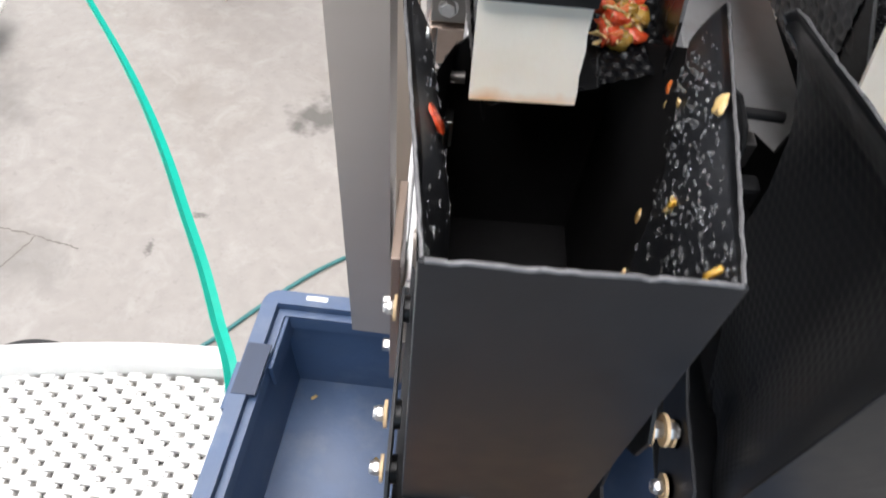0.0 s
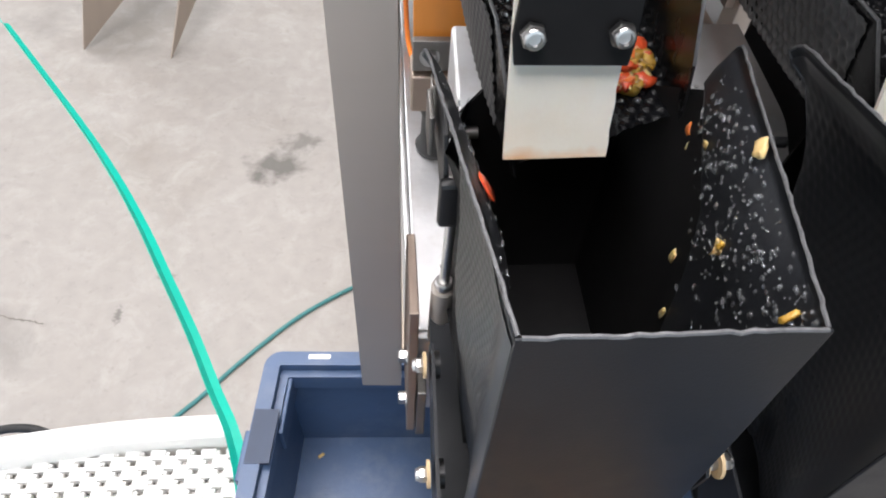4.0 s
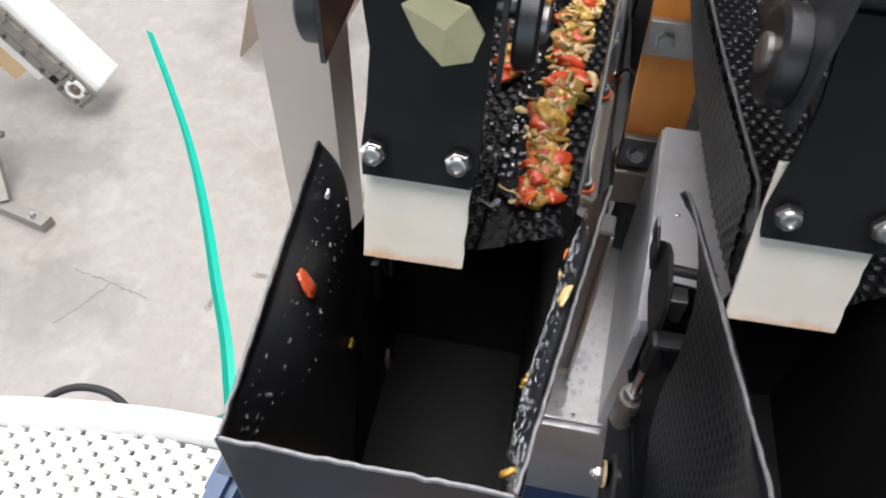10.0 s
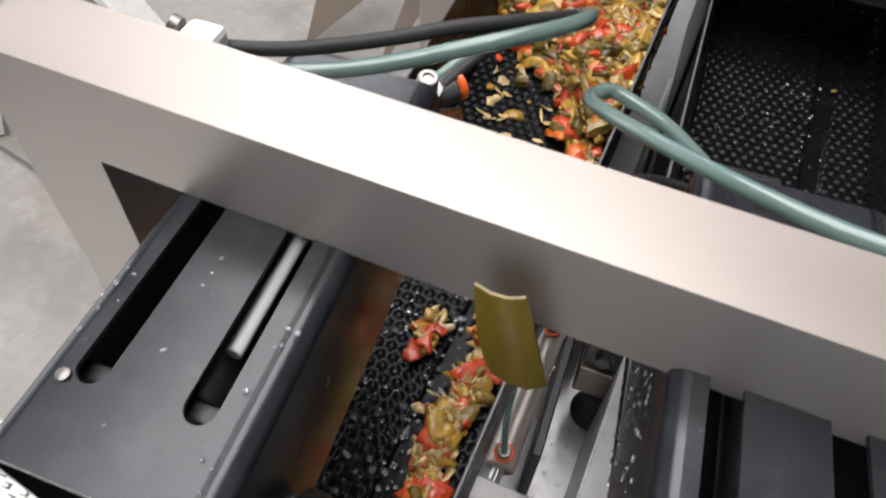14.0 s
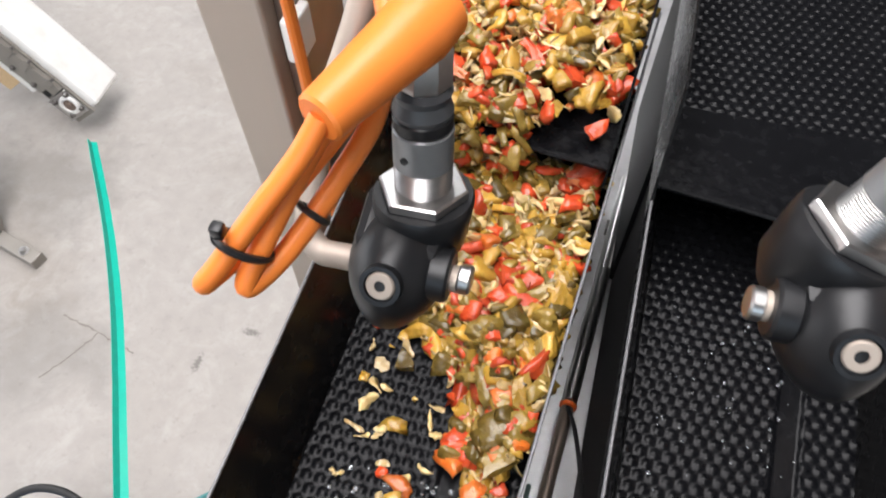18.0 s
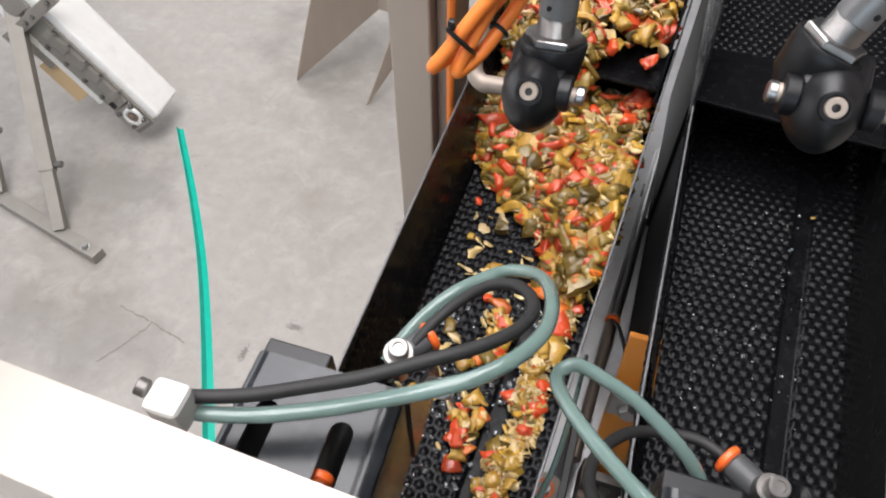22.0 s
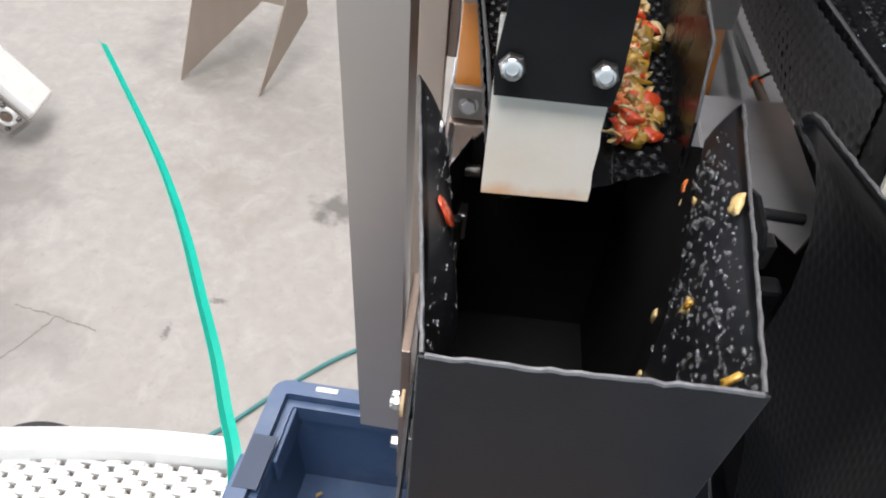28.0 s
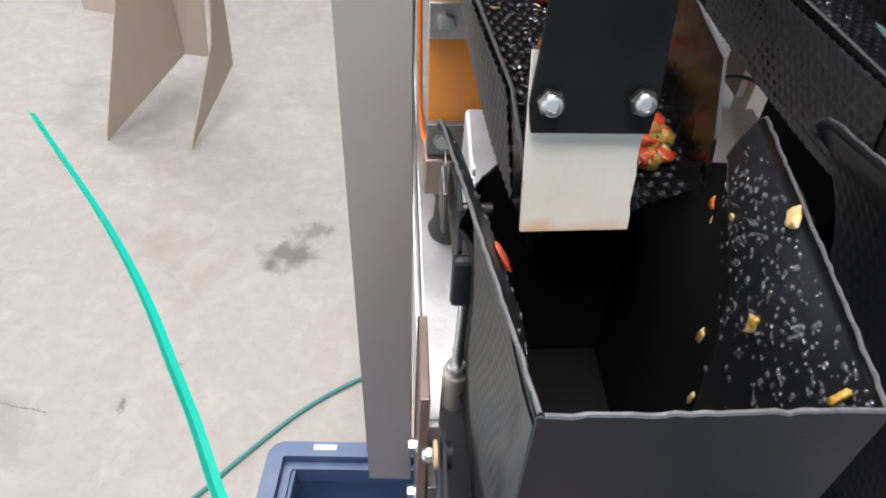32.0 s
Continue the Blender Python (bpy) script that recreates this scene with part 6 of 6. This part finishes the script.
far_conveyor()


# ---- chopped vegetables ----
def rounded_cube(k=0.55, n=3):
    bm = B()
    bmesh.ops.create_cube(bm, size=2)
    bmesh.ops.subdivide_edges(bm, edges=bm.edges, cuts=n - 1, use_grid_fill=True)
    out = []
    for v in bm.verts:
        s = v.co.normalized() * 1.25
        v.co = v.co.lerp(s, k)
    bm.verts.ensure_lookup_table()
    vs = np.array([v.co[:] for v in bm.verts])
    fs = np.array([[v.index for v in f.verts] for f in bm.faces])
    bm.free()
    return vs, fs


CUBE = rounded_cube(0.12)
ROUND = rounded_cube(0.45)
FOOD = (RED, OLIVE, GOLD, ONION, CARROT)


def turned(v, rng, tilt):
    yaw, a, b = rng.uniform(0, 6.283), rng.normal() * tilt, rng.normal() * tilt
    R = np.array(Matrix.Rotation(yaw, 3, "Z") @ Matrix.Rotation(a, 3, "X") @ Matrix.Rotation(b, 3, "Y"))
    return v @ R.T


def shred(rng, size):
    """A thin limp strip, curled along its length."""
    n = 8
    L, w, t = size * rng.uniform(1.3, 2.9), size * rng.uniform(0.25, 0.62), size * rng.uniform(0.06, 0.12)
    k, k2, lift = rng.normal() * 0.8, rng.normal() * 0.8, rng.normal() * 0.15
    s = np.linspace(-0.5, 0.5, n)
    ang = k * s + k2 * s * s * 2
    dx, dy = np.cos(ang), np.sin(ang)
    x, y = np.cumsum(dx) * L / n, np.cumsum(dy) * L / n
    x, y = x - x.mean(), y - y.mean()
    z = lift * L * s * s
    tw = rng.uniform(-1, 1) + rng.uniform(-1.5, 1.5) * s
    ww = w * (1 - 0.8 * np.abs(2 * s) ** 4) * (1 + 0.25 * rng.normal(size=n))
    V = []
    for a in range(5):
        c, d = math.cos(a * 1.2566), math.sin(a * 1.2566)
        o, h = ww * c * np.cos(tw) - t * d * np.sin(tw), ww * c * np.sin(tw) + t * d * np.cos(tw)
        V.append(np.stack([x - dy * o, y + dx * o, z + h], -1))
    V = np.stack(V, 1).reshape(-1, 3)
    F = [[i * 5 + a, i * 5 + (a + 1) % 5, i * 5 + 5 + (a + 1) % 5, i * 5 + 5 + a] for i in range(n - 1) for a in range(5)]
    return V, np.array(F)


def bit(rng, kind, c, size, tilt):
    """One piece: diced chunk, curled skin or limp shred."""
    if kind == 3 or (kind == 2 and rng.random() < 0.25):
        v, fs = shred(rng, size)
        return turned(v, rng, tilt * 1.2) + c, fs
    vs, fs = CUBE if rng.random() < 0.8 else ROUND
    if kind in (0, 4):
        vs, fs = CUBE if rng.random() < 0.6 else ROUND
        dims = size * np.array([rng.uniform(0.7, 1.15), rng.uniform(0.5, 0.9), rng.uniform(0.26, 0.46)])
    else:
        dims = size * np.array([rng.uniform(0.6, 1.25), rng.uniform(0.5, 0.95), rng.uniform(0.22, 0.5)])
    v = vs + rng.normal(size=vs.shape) * 0.085 + 0.05 * np.sin(vs[:, [1, 2, 0]] * rng.uniform(1.5, 3.2, 3) + rng.uniform(0, 6.3, 3))
    v[:, 0] *= 1 + rng.uniform(-0.35, 0.35) * v[:, 1]
    v[:, 1] *= 1 + rng.uniform(-0.35, 0.35) * v[:, 0]
    v[:, 0] += rng.uniform(-0.3, 0.3) * v[:, 1]
    curl, curl2 = rng.uniform(-0.22, 0.12), rng.uniform(-0.18, 0.1)
    z = curl * v[:, 0] ** 2 * dims[0] + curl2 * v[:, 1] ** 2 * dims[1] + 0.10 * rng.normal() * v[:, 0] * v[:, 1] * dims[1]
    v = v * dims
    v[:, 2] += z
    return turned(v, rng, tilt) + c, fs


def food(name, label, n, place, seed, mix, sizes=(0.003, 0.0052), tilt=0.45):
    rng = np.random.default_rng(seed)
    V, F, M, S = [], [], [], []
    k = 0
    for _ in range(n):
        c = place(rng)
        if c is None:
            continue
        kind = int(rng.choice(5, p=mix))
        v, f = bit(rng, kind, np.array(c), rng.uniform(*sizes), tilt)
        V.append(v)
        F.append(f + k)
        M += [kind] * len(f)
        S += [bool(rng.random() < 0.85)] * len(f)
        k += len(v)
    V, F = np.concatenate(V), np.concatenate(F)
    base = np.array([V[:, 0].mean(), V[:, 1].mean(), V[:, 2].min()])
    me = bpy.data.meshes.new(name)
    me.from_pydata((V - base).tolist(), [], F.tolist())
    for m in FOOD:
        me.materials.append(m)
    me.polygons.foreach_set("material_index", M)
    me.polygons.foreach_set("use_smooth", S)
    me.update()
    ob = new(name, me)
    ob.location = base
    return tagged(ob, label, "vegetables", kind="stuff")


PIECE = (("pepper_piece", "glossy red pepper piece"), ("pepper_piece", "olive green cooked pepper piece"), ("courgette_piece", "yellow cooked courgette piece"), ("onion_strip", "limp translucent onion strip"), ("carrot_piece", "orange cooked carrot piece"))


def pieces(group, n, place, seed, mix, sizes, tilt):
    """Chopped pieces that lie loose enough to be picked up one by one."""
    rng = np.random.default_rng(seed)
    for _ in range(n):
        c = place(rng)
        if c is None:
            continue
        kind = int(rng.choice(5, p=mix))
        v, f = bit(rng, kind, np.zeros(3), rng.uniform(*sizes), tilt)
        me = bpy.data.meshes.new(PIECE[kind][0])
        me.from_pydata(v.tolist(), [], f.tolist())
        me.materials.append(FOOD[kind])
        me.polygons.foreach_set("use_smooth", [True] * len(f))
        ob = new(PIECE[kind][0], me)
        ob.location = c
        tagged(ob, PIECE[kind][1] + " lying on the wet feeder pan", "vegetable piece", group)


MIX = [0.17, 0.27, 0.19, 0.32, 0.05]
MIXF = [0.16, 0.06, 0.20, 0.48, 0.10]


def heap_rear(rng):
    y = rng.uniform(0.684, 1.04)
    u = rng.uniform(0.06, 0.94)
    x = xl(y) + u * (xr(y) - xl(y))
    if y < 0.72 and x > 0.085 and rng.random() < 0.85:
        return None
    h = 0.030 * (1 - (2 * u - 1) ** 4) * min(1, (y - 0.67) / 0.03)
    return x, y, RZ + 0.004 + h * rng.random() ** 0.6


def heap_front(rng):
    y = rng.uniform(0.485, 0.69)
    u = rng.uniform(0.04, 0.97)
    x = xl(y) + u * (xr(y) - xl(y))
    edge = xr(y) - 0.038 - 0.085 * max(0, (y - 0.515) / 0.08) ** 1.2
    if x < edge - 0.006:
        return None
    d = min(1, (x - edge) / 0.02) if x > edge else 0.15
    h = 0.026 * max(0.1, d) * (1 - max(0, (0.47 - y) / 0.1) * 0.6)
    return x, y, PZ + 0.003 + h * rng.random() ** 0.7


def row_right(rng):
    y = rng.uniform(0.178, 0.50)
    clump = 0.55 + 0.45 * math.sin(y * 118 + 1.3) * math.sin(y * 47)
    if rng.random() > 0.45 + 0.55 * clump:
        return None
    x = xr(y) - 0.0215 + 0.003 * math.sin(y * 70) + rng.normal() * 0.0045
    if x > xr(y) - 0.005:
        return None
    return x, y, PZ + 0.003 + rng.random() * 0.010 * clump


def row_left(rng):
    y = rng.uniform(0.25, 0.46)
    if math.sin(y * 90) < (0.1 if y < 0.36 else -0.25):
        return None
    x = xr(y) - 0.055 + rng.normal() * 0.0048
    return x, y, PZ + 0.003 + rng.random() * 0.006


def scatter(rng):
    y = rng.uniform(0.34, 0.58)
    x = rng.uniform(xl(y) + 0.022, xr(y) - 0.05)
    return x, y, PZ + 0.0025


food("chopped_vegetables", "heap of chopped cooked peppers, courgette and onion in the rear pan", 2200, heap_rear, 1, [0.18, 0.16, 0.19, 0.42, 0.05], (0.0042, 0.0088), 0.5)
food("chopped_vegetables", "chopped cooked vegetables spread down the front feeder pan", 2300, heap_front, 2, MIX, (0.0042, 0.0090), 0.45)
pieces("row of chopped vegetables", 300, row_right, 3, [0.22, 0.03, 0.20, 0.50, 0.05], (0.0038, 0.0086), 0.16)
food("onion_shreds", "fine limp onion shreds matted along the pan row", 1900, row_right, 23, [0.01, 0.01, 0.12, 0.85, 0.01], (0.0026, 0.0060), 0.4)
food("onion_shreds", "fine limp onion shreds between the chopped vegetables", 1500, heap_front, 24, [0.03, 0.05, 0.14, 0.76, 0.02], (0.0034, 0.0072), 0.5)
food("onion_shreds", "fine limp onion shreds on the heap in the rear pan", 1500, heap_rear, 25, [0.03, 0.05, 0.12, 0.78, 0.02], (0.0038, 0.0084), 0.6)
pieces("thin row of chopped vegetables", 200, row_left, 4, [0.20, 0.04, 0.26, 0.44, 0.06], (0.0030, 0.0062), 0.15)
def heap_lip(rng):
    y = rng.uniform(0.668, 0.725)
    x = rng.uniform(xl(0.7) + 0.014, 0.086)
    if y < 0.684:
        return x, y, RZ - 0.035 * rng.random() + 0.006
    return x, y, RZ + 0.003 + 0.016 * rng.random()


food("chopped_vegetables", "chopped vegetables spilling over the lip of the rear pan", 640, heap_lip, 26, MIX, (0.0035, 0.0078), 0.5)
food("vegetable_scraps", "thin onion scraps scattered on the wet pan floor", 60, scatter, 5, [0.09, 0.02, 0.11, 0.76, 0.02], (0.0030, 0.0068), 0.1)
food("vegetable_scraps", "cooked onion and pepper lying in the weigh bucket", 320, lambda r: (r.uniform(0.022, 0.088), 0.012 + abs(r.normal()) * 0.022, 1.163 + r.random() * 0.012), 7, MIXF, (0.003, 0.0055), 0.5)
# ---- bits and drops stuck on the buckets ----
def morsel(name, mat, c, dims, turn, label, seed):
    rng = np.random.default_rng(seed)
    vs, fs = CUBE
    v = vs + rng.normal(size=vs.shape) * 0.12
    v[:, 1] *= 1 + rng.uniform(-0.4, 0.4) * v[:, 2]
    v[:, 2] += rng.uniform(-0.3, 0.3) * v[:, 1] ** 2
    v = v * np.array(dims) * np.array([0.26, 0.27, 0.27])
    R = np.array(Euler([radians(a) for a in turn]).to_matrix())
    me = bpy.data.meshes.new(name)
    me.from_pydata((v @ R.T).tolist(), [], fs.tolist())
    me.materials.append(mat)
    me.polygons.foreach_set("use_smooth", [True] * len(fs))
    ob = new(name, me)
    ob.location = c
    return tagged(ob, label, "vegetable scrap")


def wr_x(y):
    return 0.095 + 0.1645 * y


def wl_x(y):
    return -0.1175 * y


for nm, mat, c, dims, turn, lab in (
    ("pepper_scrap", RED, (0.0004, 0.0797, 1.367), (0.0020, 0.0140, 0.0255), (-18, -32, 0), "red pepper scrap stuck on the bucket wall"),
    ("onion_grain", WTIE, (-0.0065, 0.132, 1.366), (0.003, 0.008, 0.008), (0, 0, 0), "pale onion grain stuck on the bucket wall"),
    ("onion_grain", ONION, (-0.003, 0.124, 1.350), (0.002, 0.003, 0.004), (0, 0, 0), "small pale onion grain on the bucket wall"),
    ("courgette_scrap", GOLD, (0.0062, 0.105, 1.284), (0.003, 0.010, 0.013), (20, 0, 0), "yellow courgette scrap stuck on the bucket wall"),
    ("yellow_seed", GOLD, (0.0925, 0.0115, 1.3760), (0.003, 0.005, 0.016), (0, 32, 0), "yellow seed stuck near the bucket rim"),
    ("courgette_scrap", ONION, (0.1043, 0.0826, 1.3845), (0.003, 0.017, 0.011), (35, 34, 0), "pale courgette scrap stuck near the bucket rim"),
    ("onion_scrap", ONION, (0.0967, 0.0640, 1.3470), (0.004, 0.013, 0.010), (40, 32, 0), "wet onion scrap stuck on the bucket wall"),
    ("yellow_seed", GOLD, (0.0957, 0.0630, 1.3490), (0.004, 0.005, 0.009), (0, 25, 0), "yellow seed in a wet onion scrap"),
    ("pepper_scrap", CARROT, (0.1078, 0.1405, 1.3399), (0.006, 0.012, 0.010), (30, 0, 0), "orange pepper scrap stuck on the bucket wall"),
    ("onion_scrap", ONION, (0.1095, 0.1523, 1.3314), (0.005, 0.020, 0.009), (50, 0, 0), "onion scrap stuck on the bucket wall"),
    ("onion_scrap", ONION, (0.1062, 0.1322, 1.3340), (0.005, 0.019, 0.006), (60, 0, 0), "long onion scrap stuck on the bucket wall"),
    ("onion_grain", ONION, (0.1045, 0.1181, 1.3529), (0.003, 0.006, 0.006), (0, 0, 0), "pale onion grain stuck on the bucket wall"),
    ("courgette_scrap", ONION, (0.0996, 0.0948, 1.3008), (0.004, 0.008, 0.018), (10, 0, 0), "yellow courgette scrap low on the bucket wall"),
    ("onion_scrap", ONION, (0.0969, 0.0781, 1.2768), (0.003, 0.006, 0.017), (10, 0, 0), "long onion scrap low on the bucket wall"),
    ("pepper_scrap", RED, (0.224, 0.849, RZ + 0.004), (0.014, 0.012, 0.006), (0, 0, 20), "red pepper scrap lying in the empty rear pan"),
    ("courgette_scrap", GOLD, (0.258, 0.851, RZ + 0.004), (0.016, 0.010, 0.008), (0, 0, 60), "olive courgette scrap lying in the empty rear pan"),
    ("courgette_scrap", GOLD, (0.236, 0.842, RZ + 0.004), (0.012, 0.012, 0.006), (0, 0, 100), "olive courgette scrap lying in the empty rear pan"),
    ("bean_grain", GOLD, (0.2805, 0.617, PZ + 0.0025), (0.008, 0.004, 0.004), (0, 0, 15), "pale bean grain lying on the dimpled pan"),
    ("courgette_scrap", GOLD, (-0.036, 0.154, 0.7545), (0.012, 0.014, 0.006), (0, 0, 30), "yellow courgette scrap lying in the blue crate"),
    ("onion_scrap", ONION, (-0.118, 0.225, 0.7575), (0.016, 0.006, 0.004), (0, 0, 40), "pale onion scrap lying in the blue crate"),
):
    morsel(nm, mat, c, tuple(0.84 * d for d in dims), turn, lab, int(abs(c[0] * 7919 + c[1] * 104729 + c[2] * 1299709)) % 10000)


def pepper_skin():
    c = Vector((0.047, 0.1245, 1.4665))
    prof = [(-0.0145, 0.007), (-0.006, 0.0125), (0.009, 0.0105), (0.0145, 0.001), (0.011, -0.010), (0.000, -0.0145), (-0.009, -0.006)]
    bm = B()
    a = [bm.verts.new(c + Vector((x, -0.0022 - 0.0015 * math.sin(x * 160), z))) for x, z in prof]
    b = [bm.verts.new(v.co + Vector((0, 0.0012, 0))) for v in a]
    m, n = bm.verts.new(c + Vector((0.001, -0.0036, 0.001))), bm.verts.new(c + Vector((0.001, -0.0026, 0.001)))
    for i in range(7):
        j = (i + 1) % 7
        bm.faces.new([a[i], a[j], m])
        bm.faces.new([b[j], b[i], n])
        bm.faces.new([a[j], a[i], b[i], b[j]])
    solo("pepper_skin", bm, SKIN, "translucent pale green pepper skin stuck on the gate", "vegetable scrap", base=c, smooth=False)


pepper_skin()


def drops(name, label, n, place, seed, rmax=0.0011, flat=(0.35, 0.75, 0.8)):
    rng = np.random.default_rng(seed)
    vs, fs = ROUND
    V, F, k = [], [], 0
    for _ in range(n):
        p = place(rng)
        r = rmax * rng.uniform(0.25, 1) ** 2 + 0.0003
        V.append(vs * r * np.array(flat) * np.array([1, 1, rng.uniform(0.9, 1.4)]) + np.array(p))
        F.append(fs + k)
        k += len(vs)
    V, F = np.concatenate(V), np.concatenate(F)
    base = V.mean(0)
    me = bpy.data.meshes.new(name)
    me.from_pydata((V - base).tolist(), [], F.tolist())
    me.materials.append(WATER)
    me.polygons.foreach_set("use_smooth", [True] * len(F))
    ob = new(name, me)
    ob.location = base
    return tagged(ob, label, "water drops", kind="stuff")


FLARE_D, FLARE_X = [0, 0.004, 0.009, 0.015, 0.024, 0.034, 0.05, 0.08], [0, 0.0022, 0.0046, 0.0068, 0.0082, 0.0089, 0.0094, 0.0098]


def inset(y, d, steep=1.0):
    k = min(1, y / 0.06)
    return np.interp(d, FLARE_D, FLARE_X) * k * k * (3 - 2 * k) * (1 + (steep - 1) * min(1, d / 0.03))


def on_right(r):
    y, d = r.uniform(0.004, 0.14), 0.004 + abs(r.normal()) * 0.032
    return wr_x(y) - inset(y, d) - 0.0003, y, 1.388 - 0.005 * y / 0.155 - d


def on_left(r):
    y, d = r.uniform(0.01, 0.15), 0.004 + abs(r.normal()) * 0.03
    return wl_x(y) + inset(y, d, 1.6) + 0.0004, y, 1.388 - 0.015 * y / 0.166 - d


drops("water_drops", "water drops on the inner right bucket wall", 430, on_right, 11, 0.0011)
drops("water_drops", "water drops on the inner left bucket wall", 90, on_left, 12, 0.0008)
drops("water_drops", "water drops on the steel base plate", 90, lambda r: (r.uniform(0.125, 0.175), r.uniform(0.21, 0.40), 1.0603), 13, 0.003, (0.9, 0.9, 0.25))
drops("water_drops", "fine water drops on the dark gate cover", 24, lambda r: (r.choice([0.0055, 0.031, 0.0585]) + r.uniform(-1, 1) * 0.0035, r.uniform(0.13, 0.20), 1.5187), 14, 0.0006, (0.9, 0.9, 0.3))
drops("water_drops", "glinting water drops on the wet pan floor", 420, lambda r: (r.uniform(0.03, 0.10), r.uniform(0.17, 0.47), PZ + 0.0012), 15, 0.0016, (0.9, 0.9, 0.4))
drops("water_drops", "glinting water drops on the empty pan floor", 220, lambda r: (r.uniform(0.195, 0.275), r.uniform(0.2, 0.62), PZ + 0.0010), 16, 0.0009, (0.9, 0.9, 0.4))
drops("water_drops", "water drops on the bucket and cover beside the lane", 150, lambda r: (0.1672 - 0.055 * 0.1, r.uniform(0.13, 0.27), r.uniform(1.45, 1.505)), 17, 0.0008, (0.3, 0.8, 0.9))
drops("water_drops", "water drops on the crate floor", 130, lambda r: (r.uniform(-0.12, 0.06), r.uniform(-0.2, 0.12), 0.7527), 18, 0.003, (1.0, 0.9, 0.25))


# ---- tub of vegetables standing in the crate under the buckets
def food_tub():
    x0, x1, y0, y1, z0, z1, r = -0.022, 0.238, -0.215, 0.083, 0.7530, 0.830, 0.026
    g = thing("food_tub", "tan plastic tub heaped with chopped vegetables in the crate", "tub", (0.09, -0.07, z0))

    def loop(o):
        out = []
        for cx, cy, a0 in ((x1 - r, y0 + r, -90), (x1 - r, y1 - r, 0), (x0 + r, y1 - r, 90), (x0 + r, y0 + r, 180)):
            for i in range(7):
                k = radians(a0 + 15 * i)
                out.append((cx + (r - o) * math.cos(k), cy + (r - o) * math.sin(k)))
        return out
    bm = B()
    rows = [[bm.verts.new((x, y, z)) for x, y in loop(o)] for o, z in ((0.012, z0), (0.003, z1 - 0.006), (0.0, z1 - 0.005), (0.0, z1), (0.005, z1), (0.006, z1 - 0.006), (0.014, z0 + 0.004))]
    for p, q in zip(rows, rows[1:]):
        for i in range(28):
            bm.faces.new([p[i], p[(i + 1) % 28], q[(i + 1) % 28], q[i]])
    bm.faces.new(rows[0][::-1])
    bm.faces.new(rows[-1])
    part("tub_body", bm, MATS.get("tan_plastic") or material("tan_plastic", (0.42, 0.29, 0.17), rough=0.42, var=0.12, scale=30, bump=0.1), g)


food_tub()
food("chopped_vegetables", "heap of chopped vegetables in the tan tub", 1500, lambda r: (r.uniform(-0.010, 0.165), r.uniform(-0.12, 0.070), 0.800 + 0.040 * r.random()), 41, MIX, (0.0045, 0.0095), 0.5)
